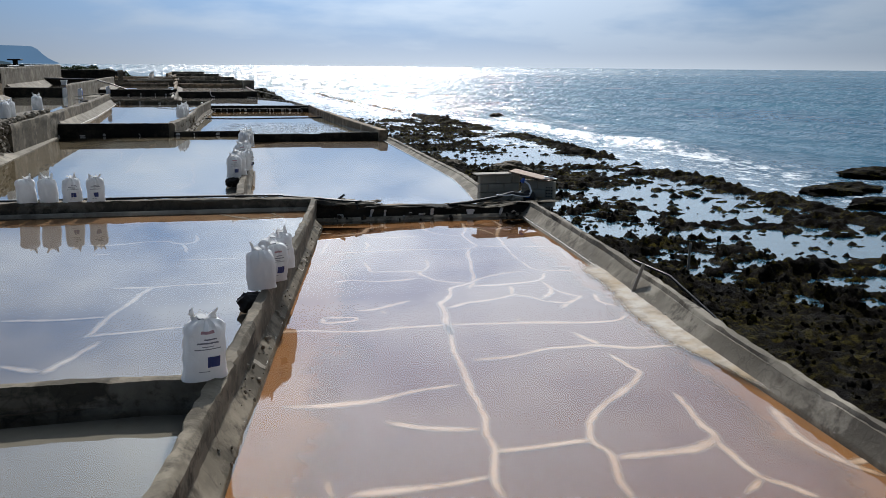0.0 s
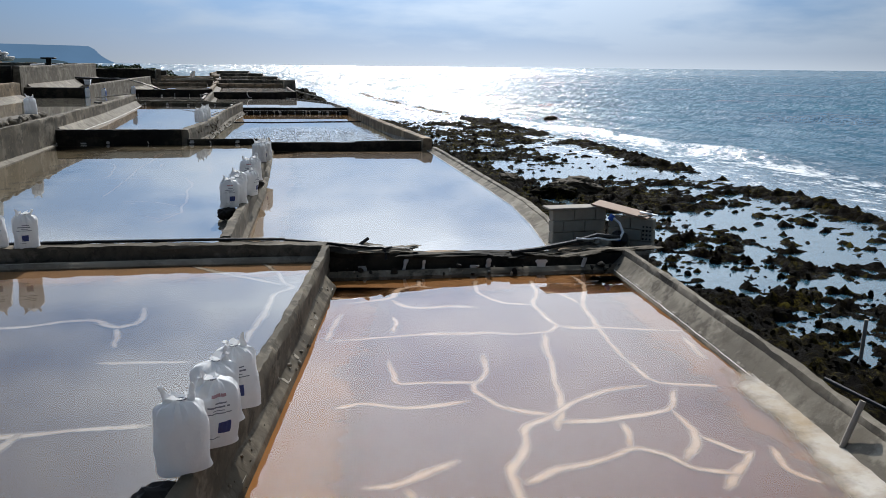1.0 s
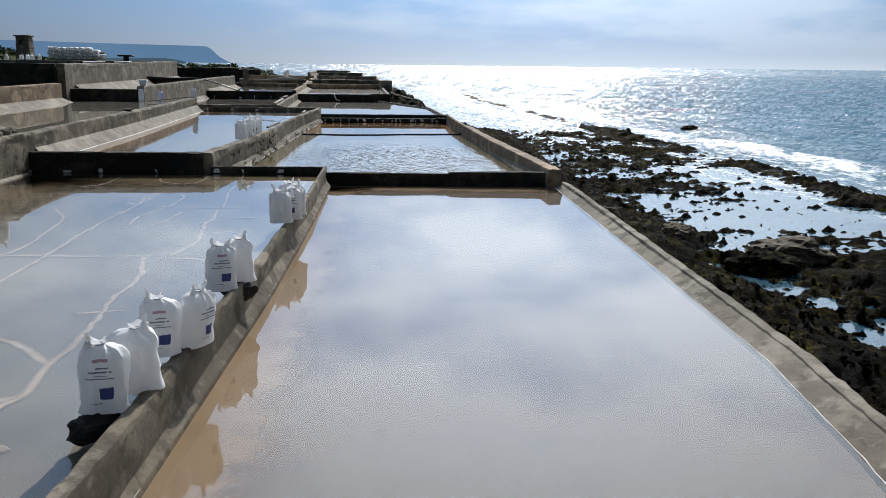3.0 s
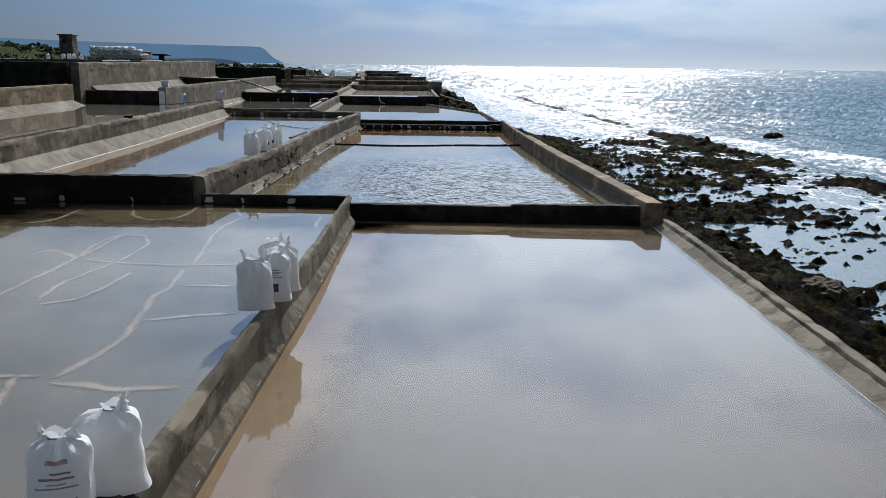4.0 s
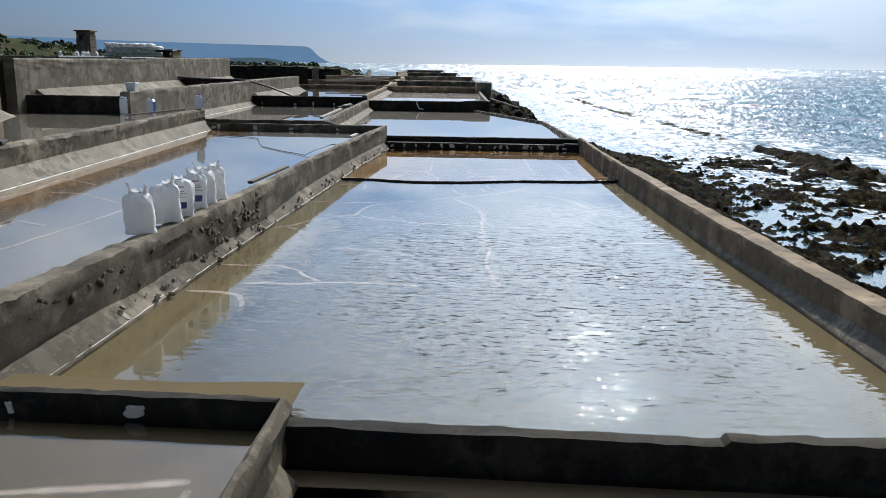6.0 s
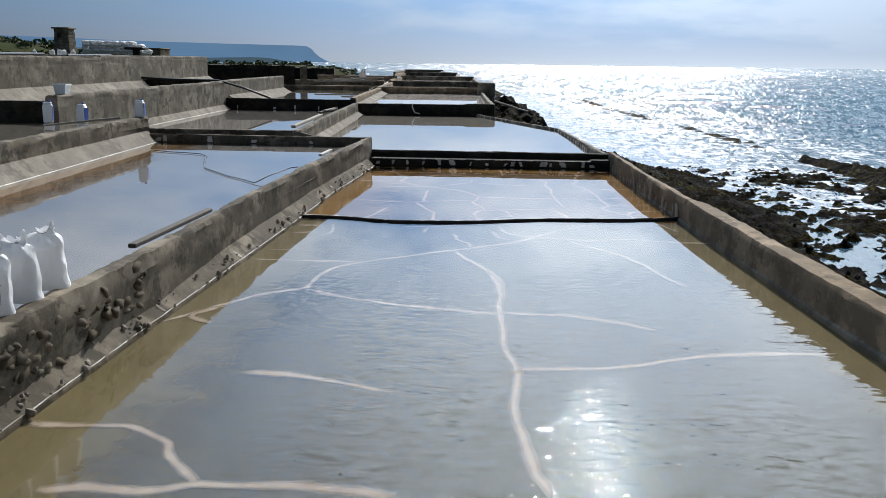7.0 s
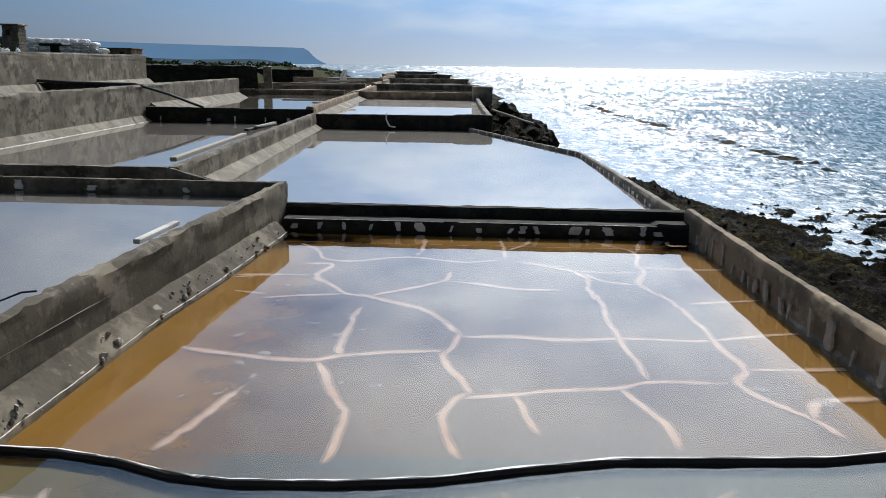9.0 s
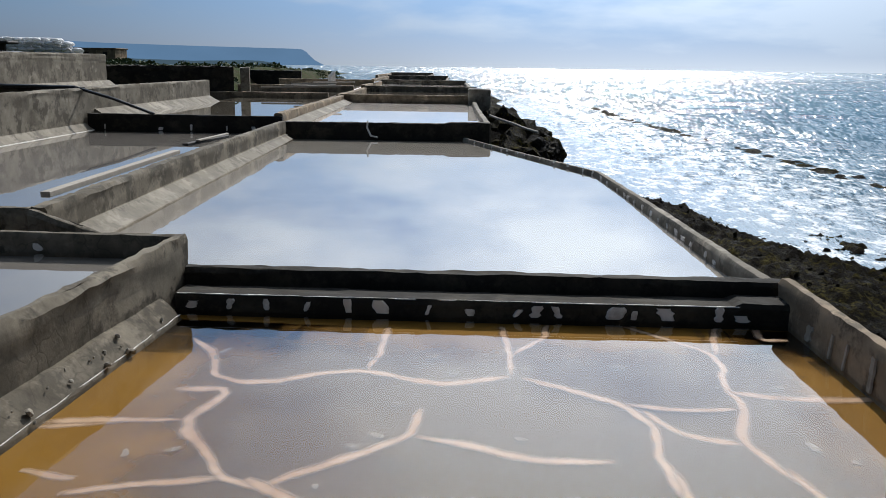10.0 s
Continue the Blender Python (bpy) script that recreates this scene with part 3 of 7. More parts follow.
def tube_bm(pts, radius, step=0.12, sag=0.0, sides_n=8, wob=0.0):
    """A round hose or bar along 3D points."""
    pts = [Vector(p) for p in pts]
    line = []
    for a, b in zip(pts, pts[1:]):
        n = max(1, int((b - a).length / step))
        for i in range(n):
            s = i / n
            q = a.lerp(b, s)
            q.z -= sag * 4 * s * (1 - s)
            line.append(q)
    line.append(pts[-1])
    if wob:
        for q in line[1:-1]:
            q.x += wob * noise.noise((q.y * 0.6, q.x * 0.6, 3))
            q.y += wob * noise.noise((q.x * 0.45, q.y * 0.45, 8))
    bm = bmesh.new()
    rings = []
    for i, q in enumerate(line):
        d = (line[min(i + 1, len(line) - 1)] - line[max(i - 1, 0)]).normalized()
        side = d.cross(Vector((0, 0, 1)))
        side = side.normalized() if side.length > 1e-4 else Vector((1, 0, 0))
        upv = side.cross(d)
        rings.append([bm.verts.new(q + radius * (math.cos(a) * side + math.sin(a) * upv)) for a in (k * math.tau / sides_n for k in range(sides_n))])
    for a, b in zip(rings, rings[1:]):
        for k in range(sides_n):
            bm.faces.new((a[k], a[(k + 1) % sides_n], b[(k + 1) % sides_n], b[k]))
    bm.faces.new(rings[0])
    bm.faces.new(rings[-1][::-1])
    return bm


def flat_bm(pts, z):
    """A level sheet inside a ring of (x, y)."""
    bm = bmesh.new()
    f = bm.faces.new([bm.verts.new((x, y, z)) for x, y in pts])
    bmesh.ops.triangulate(bm, faces=[f])
    for g in bm.faces:
        if g.normal.z < 0:
            g.normal_flip()
    return bm


def stone_bm(size, seed, rough=0.28, cuts=3):
    """A broken stone round the origin."""
    bm = bmesh.new()
    bmesh.ops.create_icosphere(bm, subdivisions=cuts, radius=1.0)
    for v in bm.verts:
        q = v.co.copy()
        k = 1 + rough * noise.noise(q * 1.3 + Vector((seed * 7.1, 0, 0))) + rough * 0.6 * noise.noise(q * 3.4 + Vector((0, seed * 3.7, 0)))
        k += rough * 0.35 * noise.noise(q * 8 + Vector((0, 0, seed)))
        v.co = Vector((q.x * size[0], q.y * size[1], q.z * size[2])) * k
    return bm


def pan(name, ring, level, bed_material, label, depth=0.05, water=M_BRINE):
    """One evaporation pan: its bed and its sheet of brine."""
    bed = mesh_object(name + "_bed", flat_bm(ring, level - depth), bed_material)
    tagged(bed, label + ", bed of fine mud under shallow brine", "pan bed", kind="structure")
    top = mesh_object(name + "_water", flat_bm(ring, level), water)
    tagged(top, "sheet of still shallow brine in " + label, "water", kind="structure")
    top.visible_shadow = False        # daylight reaches the bed through the clear sheet
    bed["level"] = level - depth
    return bed


SEAM_COUNT = [0]


def salt_seam(bed, *pts, width=0.034):
    """A raised pale salt seam on a pan's bed."""
    SEAM_COUNT[0] += 1
    k = SEAM_COUNT[0]
    for _ in range(1):                # ease the bends
        pts = [pts[0]] + [((a[0] * u + b[0] * (1 - u)), (a[1] * u + b[1] * (1 - u))) for a, b in zip(pts, pts[1:]) for u in (0.84, 0.16)] + [pts[-1]]
    line = resample(pts, 0.08)
    for q in line[1:-1]:
        q[0] += 0.035 * noise.noise((q[0] * 1.7, q[1] * 1.7, k)) + 0.026 * noise.noise((q[0] * 6, q[1] * 6, k))
        q[1] += 0.035 * noise.noise((q[0] * 1.7, q[1] * 1.7, k + 50))
    r = sides(line)
    z = bed["level"] + 0.004 + 0.0006 * (k % 13)
    bm = bmesh.new()
    fade = bm.verts.layers.float.new("fade")
    last = None
    for i, q in enumerate(line):
        w = width * (0.85 + 0.6 * noise.noise((q[0] * 1.1, q[1] * 1.1, k * 2.1)) + 0.25 * noise.noise((q[0] * 8, q[1] * 8, k)))
        w *= 1.0 + 0.35 * abs(r[i, 1])
        w = max(w, 0.03) * min(1.0, 0.7 + 0.15 * min(i, len(line) - 1 - i))
        row = []
        for o, f in ((-1.9, 0.0), (-0.45, 0.95), (0.45, 0.95), (1.9, 0.0)):
            v = bm.verts.new((q[0] + r[i, 0] * o * w, q[1] + r[i, 1] * o * w, z))
            v[fade] = f * min(1.0, 0.6 + 0.2 * min(i, len(line) - 1 - i))
            row.append(v)
        if last:
            for a in range(3):
                bm.faces.new((last[a], last[a + 1], row[a + 1], row[a]))
        last = row
    return part("salt_seam", bm, M_SEAM_RUST if bed in (bed_a, bed_c_north) else M_SEAM, bed)


def mud_bank(bed, pts, width, material, taper=1.0):
    """Thicker coloured mud along a wall's foot, to the right of pts."""
    p = resample(pts, 0.25)
    r = sides(p)
    bm = bmesh.new()
    fade = bm.verts.layers.float.new("fade")
    last = None
    for i, q in enumerate(p):
        row = []
        for o, f in ((-0.35, 1.0), (0.0, 1.0), (0.35, 0.8), (0.7, 0.42), (1.0, 0.0)):
            d = o * width * (1 + 0.25 * noise.noise((q[0] * 0.7, q[1] * 0.7, o)))
            v = bm.verts.new((q[0] + r[i, 0] * d, q[1] + r[i, 1] * d, bed["level"] + 0.0025))
            v[fade] = f * min(1.0, taper * min(i, len(p) - 1 - i) + (taper >= 1.0))
            row.append(v)
        if last:
            for a in range(4):
                bm.faces.new((last[a], last[a + 1], row[a + 1], row[a]))
        last = row
    return part("mud_bank", bm, material, bed, "bank of coloured mud along the wall")


def salt_beach(bed, inner, outer, z):
    """Dry salt and silt washed up between an inner line and the wall's foot."""
    p, q = resample(inner, 0.12), None
    q = np.array([np.array(outer(v[1])) for v in p])
    bm = bmesh.new()
    fade = bm.verts.layers.float.new("fade")
    last = None
    for i, (a, b) in enumerate(zip(p, q)):
        row = []
        end = min(1.0, 0.15 * min(i, len(p) - 1 - i))
        for u in (-0.35, 0.0, 0.2, 0.4, 0.6, 0.8, 1.0):
            d = a[:2] + (b - a[:2]) * (u + 0.16 * noise.noise((a[0] * 1.3, a[1] * 1.3, u)) * (u < 0.9))
            v = bm.verts.new((d[0], d[1], z + 0.028 * max(u, 0) + 0.006 * noise.noise((d[0] * 5, d[1] * 5, 1))))
            v[fade] = (0.0, 0.35, 0.75, 0.9, 0.9, 0.85, 0.8)[(-0.35, 0.0, 0.2, 0.4, 0.6, 0.8, 1.0).index(u)] * end
            row.append(v)
        if last:
            for k in range(6):
                bm.faces.new((last[k], last[k + 1], row[k + 1], row[k]))
        last = row
    return part("salt_beach", bm, M_BEACH, bed, "dry white and ochre salt washed against the wall", True)


def wall(name, pts, width, z0, z1, material, label, wear=0.025, seed=0, step=0.25):
    ob = mesh_object(name, wall_bm(pts, width, z0, z1, wear * 1.3, seed, min(step, 0.13)), material, True)
    return tagged(ob, label, "wall", kind="structure")


def skirt(parent, pts, reach, z0, rise, material=M_SKIRT, seed=0, wear=0.012):
    return part("skirt", skirt_bm(pts, reach, z0, rise, wear, seed), material, parent, "pale sloping plaster foot crusted with salt", True)


def crust_line(parent, pts, z, width=0.022, seed=0):
    """The white line of salt at the water's edge."""
    p = resample(pts, 0.07)
    r = sides(p)
    bm = bmesh.new()
    last = None
    for i, q in enumerate(p):
        w = width * (0.75 + 0.6 * noise.noise((q[0] * 3, q[1] * 3, seed)) + 0.5 * noise.noise((q[0] * 14, q[1] * 14, seed)))
        w = max(w * 0.32, 0.002)
        c = 0.012 * noise.noise((q[0] * 4, q[1] * 4, 2 + seed))
        row = [bm.verts.new((q[0] + r[i, 0] * (c + o * w), q[1] + r[i, 1] * (c + o * w), z + h)) for o, h in ((-1, -0.006), (-0.6, 0.0015), (0.6, 0.0015), (1, -0.006))]
        if last:
            for a in range(3):
                bm.faces.new((last[a], last[a + 1], row[a + 1], row[a]))
        last = row
    return part("salt_line", bm, M_SALT, parent)


def patches(parent, pts, z, tall, every, reach=0.03, seed=0, tilt=0.0, material=None):
    """Uneven daubs of white mortar on a wall face, to the right of pts. tilt: how far the foot of a sloping face stands out."""
    rnd = random.Random(seed)
    material = material or (M_DAUB if tilt else M_PATCH)
    p = resample(pts, 0.05)
    r = sides(p)
    i = rnd.randint(2, 10)
    while i < len(p) - 6:
        w = rnd.uniform(0.018, 0.095)
        q, s = p[i], r[i]
        d = np.array([-s[1], s[0]])
        lean = rnd.uniform(-0.06, 0.06)
        bm = bmesh.new()
        rows = []
        grow = rnd.uniform(0.45, 1.05)
        for j in range(6):
            u = j / 5
            hw = w * (0.7 + 0.6 * rnd.random()) * (0.75 if j in (0, 5) else 1)
            if tilt:
                f = 1 - u * 0.9 * grow - 0.04
                o, zz = tilt * f + 0.002, z + tall * ((1 - f) * 0.92 + 0.02 - 0.12 * math.sin(math.pi * f)) + 0.007
            else:
                o, zz = reach, z + tall * grow * u
            c = q[:2] + s * o + d * lean * u
            rows.append([bm.verts.new((*(c + d * e * hw - s * back), zz - back * 0.6 * (tilt > 0))) for e, back in ((-1, 0.016), (-0.75, 0), (0.75, 0), (1, 0.016))])
        for a, b in zip(rows, rows[1:]):
            for k in range(3):
                bm.faces.new((a[k], a[k + 1], b[k + 1], b[k]))
        part("mortar_daub", bm, material, parent)
        i += int(max(4, rnd.gauss(every, every * 0.35) / 0.05))


def flakes(bed, count, x0, x1, y0, y1, seed):
    """Small pale flakes of salt lying on a bed."""
    rnd = random.Random(seed)
    bm = bmesh.new()
    fade = bm.verts.layers.float.new("fade")
    for _ in range(count):
        x, y, r = rnd.uniform(x0, x1), rnd.uniform(y0, y1), rnd.uniform(0.018, 0.045)
        k = rnd.uniform(1.0, 2.2)
        turn = rnd.uniform(0, 3)
        ring = []
        for i in range(9):
            a = i * math.tau / 9
            q = r * (1 + 0.9 * noise.noise((x + math.cos(a), y + math.sin(a), seed)))
            u, v = q * k * math.cos(a), q * math.sin(a)
            ring.append(bm.verts.new((x + u * math.cos(turn) - v * math.sin(turn), y + u * math.sin(turn) + v * math.cos(turn), bed["level"] + 0.0145)))
            ring[-1][fade] = 0.62
        bm.faces.new(ring)
    ob = part("salt_flakes", bm, M_SEAM, bed)
    ob["kind"] = "stuff"


def crumbs(parent, pts, z, near, far, rise, count, seed, material, low=0.012, high=0.05):
    """Broken bits of plaster and stone lying on a wall's foot, to the right of pts."""
    rnd = random.Random(seed)
    p = resample(pts, 0.05)
    r = sides(p)
    shape = stone_bm((1, 0.8, 0.6), seed, 0.5, 1)
    base = [v.co.copy() for v in shape.verts]
    tris = [[v.index for v in f.verts] for f in shape.faces]
    shape.free()
    verts, faces = [], []
    for _ in range(count):
        i = rnd.randrange(len(p))
        if noise.noise((p[i][0] * 0.9, p[i][1] * 0.9, seed)) < -0.15:
            continue
        u = rnd.random()
        o = near + (far - near) * u
        size = low + (high - low) * rnd.random() ** 2.2
        turn = Euler((rnd.uniform(0, 6), rnd.uniform(0, 6), rnd.uniform(0, 6))).to_matrix()
        at = Vector((p[i][0] + r[i, 0] * o, p[i][1] + r[i, 1] * o, z + rise * (1 - u) * 0.85 + size * 0.1))
        k = len(verts)
        verts += [turn @ c * size + at for c in base]
        faces += [[k + j for j in t] for t in tris]
    ob = raw_object("rubble", verts, faces, material)
    ob.parent = parent
    ob["kind"] = "stuff"
    ob["label"] = "crumbled plaster and stone at the wall's foot"
    return ob


def face_stones(parent, pts, z0, z1, count, seed, material, low=0.04, high=0.11):
    """Stones bare in a wall face where the plaster has gone, to the right of pts."""
    rnd = random.Random(seed)
    p = resample(pts, 0.05)
    r = sides(p)
    verts, faces = [], []
    shapes = []
    for k in range(4):
        bm = stone_bm((1, 0.8, 0.7), seed + k, 0.5, 2)
        shapes.append(([v.co.copy() for v in bm.verts], [[v.index for v in f.verts] for f in bm.faces]))
        bm.free()
    for _ in range(count):
        i = rnd.randrange(len(p))
        z = rnd.uniform(z0, z1)
        if noise.noise((p[i][1] * 0.8, z * 2.5, seed)) < -0.12:
            continue
        size = low + (high - low) * rnd.random() ** 1.8
        base, tris = shapes[rnd.randrange(4)]
        turn = Euler((rnd.uniform(-0.5, 0.5), rnd.uniform(-0.4, 0.4), math.pi / 2 + rnd.uniform(-0.4, 0.4))).to_matrix()
        at = Vector((p[i][0] - r[i, 0] * size * 0.58, p[i][1] - r[i, 1] * size * 0.58, z))
        k = len(verts)
        verts += [turn @ Vector((c.x * size * 1.3, c.y * size * 0.7, c.z * size * 0.8)) + at for c in base]
        faces += [[k + j for j in t] for t in tris]
    ob = raw_object("bare_stones", verts, faces, material, True)
    ob.parent = parent
    ob["kind"] = "stuff"
    ob["label"] = "brown stones bare where plaster has fallen"
    return ob


# ---------------------------------------------------------------- sea, shelf and land
def spread(near, far, count, power=2.6):
    return [near + (far - near) * (i / count) ** power for i in range(count + 1)]


SEA_Z = -0.92


def sea_height(x, y):
    out = step01(14, 24, x)
    fade = 1 - step01(90, 260, np.hypot(x - 10, y))
    swell = 0.06 * np.sin((x * 0.93 + y * 0.22 + 2.2 * fbm(x * 0.03, y * 0.03, 2, 5)) * 0.85) + 0.17 * fbm(x * 0.33, y * 0.22, 4, 9)
    crest = 22.5 + 1.6 * fbm(y * 0.07, y * 0 + 3, 3, 4) - 0.075 * (y - 45)
    rise = 0.40 * np.exp(-((x - crest) / 0.9) ** 2) * step01(34, 44, y) * (1 - step01(58, 74, y)) * (0.65 + 0.5 * fbm(x * 0.5, y * 0.3, 3, 12))
    return SEA_Z + out * fade * swell + rise


sea_x = [-v for v in spread(12, 4300, 26)][::-1] + [-6, 0, 4] + list(np.arange(7, 46, 0.32)) + spread(46, 4600, 46)
sea_y = [-300, -120, -40, -10] + list(np.arange(0, 100, 0.45)) + spread(100, 4700, 60)
sea = grid_object("sea", sea_x, sea_y, sea_height, M_SEA)
tagged(sea, "wind-ruffled blue sea with white foam along the rocks", "sea", kind="structure")


def shelf_height(x, y):
    edge = 6.4 - 0.7 * step01(55, 60, y) - 2.0 * step01(70, 80, y) + 0.25 * np.sin(y * 0.13)
    s = x - edge
    # a solid weedy bench along the wall, then a flat of tide pools out to the reef
    bench = 2.3 + 1.5 * (1 - step01(10, 17, y)) + 1.1 * step01(21, 25, y) * (1 - step01(34, 40, y)) + 1.9 * step01(52, 60, y) * (1 - step01(66, 74, y)) + 1.0 * fbm(y * 0.22, y * 0 + 4, 3, 8)
    reef_x = 17.9 + 0.8 * fbm(y * 0.06, y * 0 + 7, 3, 15) - 0.036 * (y - 35) * step01(30, 40, y)
    base = -0.38 - 0.22 * step01(0.0, bench, s) - 0.31 * step01(bench - 0.9, bench + 0.9, s) - 0.8 * step01(reef_x + 0.6, reef_x + 2.4, x)
    lumps = 0.10 * fbm(x * 0.35, y * 0.35, 4, 3, 0.55) + 0.25 * np.abs(fbm(x * 1.1, y * 1.1, 5, 6, 0.62)) - 0.06 + 0.17 * np.abs(fbm(x * 3.1, y * 3.1, 4, 8, 0.62)) - 0.05 + 0.07 * fbm(x * 8.5, y * 8.5, 2, 18, 0.6)
    flat = step01(bench - 0.8, bench + 0.8, s)
    ribs = (1.15 * np.maximum(0, 0.11 - np.abs(fbm(x * 0.6, y * 0.95, 5, 27, 0.55))) + 0.16 * np.maximum(0, fbm(x * 1.9, y * 2.3, 4, 41)) + 0.30 * np.maximum(0, fbm(x * 3.6, y * 3.9, 4, 47) - 0.10) + 0.15 * fbm(x * 0.25, y * 0.3, 3, 44)) * (1 - step01(64, 78, y)) - 0.045 - 0.2 * step01(64, 78, y)
    rough = lumps * (1 - 0.75 * flat) + ribs * flat
    reef = (0.36 + 0.36 * step01(50, 62, y)) * np.exp(-((x - reef_x) / 0.62) ** 2) * (0.35 + 0.22 * step01(50, 62, y) + 1.1 * fbm(x * 0.3, y * 0.26, 4, 21)) * step01(10, 16, y)
    spur = 0.20 * np.exp(-((y - 15.1 - 0.12 * (x - 12)) / 0.28) ** 2) * step01(10.2, 11.2, x) * (1 - step01(15.5, 17, x))
    tail = 1 - step01(135, 155, y)
    return np.where(s < 0.1, base - 0.1, base + rough * (0.45 + 0.55 * step01(0, 1.5, s))) + (np.clip(reef, 0, 0.40) + spur) * tail * (0.75 + 0.5 * fbm(x * 2.2, y * 2.2, 3, 5)) - 0.04


shelf_x = list(np.arange(1.2, 5.4, 0.45)) + list(np.arange(5.4, 13, 0.062)) + list(np.arange(13, 22.5, 0.13)) + [24, 25, 27]
shelf_y = list(np.arange(-8, 4, 0.4)) + list(np.arange(4, 46, 0.08)) + list(np.arange(46, 84, 0.11)) + list(np.arange(84, 155, 0.4))
shelf = grid_object("rock_shelf", shelf_x, shelf_y, shelf_height, M_ROCK)
tagged(shelf, "dark pitted limestone shore shelf with ochre weed and tide pools", "rock shelf", kind="structure")


def ground_height(x, y):
    left = step01(14.5, 18, -x)
    z = -0.35 + left * 2.3 * step01(52, 62, y)
    z = z + 0.45 * step01(90, 104, y) * left + 0.15 * step01(24, 32, -x) * step01(98, 114, y)
    z = z - 1.5 * step01(140, 210, y) * left * (1 - step01(44, 60, -x))
    z = z + (3.2 * step01(44, 64, -x) * step01(104, 150, y) + 2.0 * step01(60, 120, -x) * step01(60, 120, y)) * (1 - 0.9 * step01(150, 190, y))
    z = z + (0.06 + 0.30 * left * step01(95, 130, y) * step01(36, 46, -x) + 0.10 * left) * fbm(x * 0.3, y * 0.3, 5, 31)
    z = z - 2.4 * step01(170, 260, y - 0.25 * (-x)) - 1.2 * step01(2.5, 6.0, x) - 0.6 * step01(100, 130, y) * step01(-2, 6, x)
    return z


ground = grid_object("ground", [-900, -600, -400, -260, -180] + list(np.arange(-140, -10, 1.6)) + list(np.arange(-10, 7.2, 0.8)), [-60, -30, -10, 5, 20, 35] + list(np.arange(48, 250, 1.8)) + [260, 290, 340, 420], ground_height, M_SOIL)
tagged(ground, "dry brown coastal ground with green scrub patches", "ground", kind="structure")


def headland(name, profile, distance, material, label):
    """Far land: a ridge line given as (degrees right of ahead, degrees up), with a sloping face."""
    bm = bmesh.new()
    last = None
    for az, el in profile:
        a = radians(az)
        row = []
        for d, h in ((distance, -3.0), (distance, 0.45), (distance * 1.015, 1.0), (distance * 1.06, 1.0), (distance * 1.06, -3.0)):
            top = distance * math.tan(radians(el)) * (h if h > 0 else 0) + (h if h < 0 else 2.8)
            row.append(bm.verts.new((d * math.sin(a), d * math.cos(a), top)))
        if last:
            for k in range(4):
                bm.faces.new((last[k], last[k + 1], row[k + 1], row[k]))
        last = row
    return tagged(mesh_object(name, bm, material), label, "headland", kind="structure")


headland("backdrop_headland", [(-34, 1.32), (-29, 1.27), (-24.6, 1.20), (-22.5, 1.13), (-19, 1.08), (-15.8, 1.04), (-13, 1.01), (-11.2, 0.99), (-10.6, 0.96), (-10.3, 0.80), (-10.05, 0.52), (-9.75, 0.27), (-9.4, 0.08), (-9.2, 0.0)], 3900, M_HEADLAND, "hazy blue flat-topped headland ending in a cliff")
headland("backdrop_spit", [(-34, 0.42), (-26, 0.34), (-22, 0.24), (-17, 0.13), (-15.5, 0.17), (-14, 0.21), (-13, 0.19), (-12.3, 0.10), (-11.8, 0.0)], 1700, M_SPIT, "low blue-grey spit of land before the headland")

# ---------------------------------------------------------------- pans
A_L = [(-1.55, -2.0), (-0.05, 6.5), (0.72, 10.7), (1.26, 13.5), (1.92, 16.9)]
A_R = [(4.95, -2.0), (5.35, 6.0), (5.62, 10.0), (5.95, 13.0), (6.30, 16.9)]
bed_a = pan("pan_rust", [(-1.75, -2.0), (-0.37, 6.5), (0.37, 10.9), (0.91, 13.66), (1.6, 17.4), (6.5, 17.4), (6.2, 13.0), (5.85, 10.0), (5.6, 6.0), (5.2, -2.0)], 0.13, BED_A, "a rust-coloured salt pan")
bed_a_near = pan("pan_near", [(-9.5, -2.0), (-9.5, 7.45), (-0.1, 7.45), (-0.55, 5.2), (-1.7, -2.0)], 0.30, BED_B2, "a small grey-green salt pan")
bed_a_upper = pan("pan_buff", [(-9.5, 7.5), (-9.5, 17.9), (1.8, 17.7), (0.85, 12.4), (-0.05, 7.5)], 0.39, BED_A2, "a buff-coloured salt pan")
bed_b = pan("pan_cream", [(0.15, 18.0), (0.55, 25.0), (0.9, 35.85), (7.0, 35.85), (6.85, 27.0), (6.6, 22.9), (5.9, 18.9), (5.9, 17.9)], 0.22, BED_B, "a cream-coloured salt pan", depth=0.04)
bed_b_upper = pan("pan_olive", [(-6.6, 17.9), (-6.6, 36.4), (1.0, 36.1), (0.75, 28.0), (0.35, 18.1)], 0.45, BED_B2, "an olive-grey salt pan")
bed_c = pan("pan_grey_green", [(-1.6, 36.0), (-1.25, 43.0), (-0.85, 50.5), (6.15, 50.6), (6.25, 45.0), (6.55, 35.6)], 0.27, BED_C, "a grey-green salt pan", water=M_BRINE_C)
bed_c_north = pan("pan_ochre", [(-0.85, 50.5), (-0.6, 54.5), (-0.4, 58.2), (6.05, 58.2), (6.05, 54.0), (6.15, 50.6)], 0.27, BED_CN, "an ochre salt pan")
bed_c_upper = pan("pan_brown", [(-6.5, 36.3), (-6.85, 59.0), (-0.5, 58.8), (-1.2, 46.0), (-2.0, 36.3)], 0.72, BED_CU, "a raised brown salt pan")
bed_terrace = pan("pan_grey", [(-12.9, 30.0), (-13.0, 59.6), (-6.6, 59.4), (-6.2, 36.0), (-6.4, 30.0)], 1.18, BED_B2, "a raised grey salt pan")
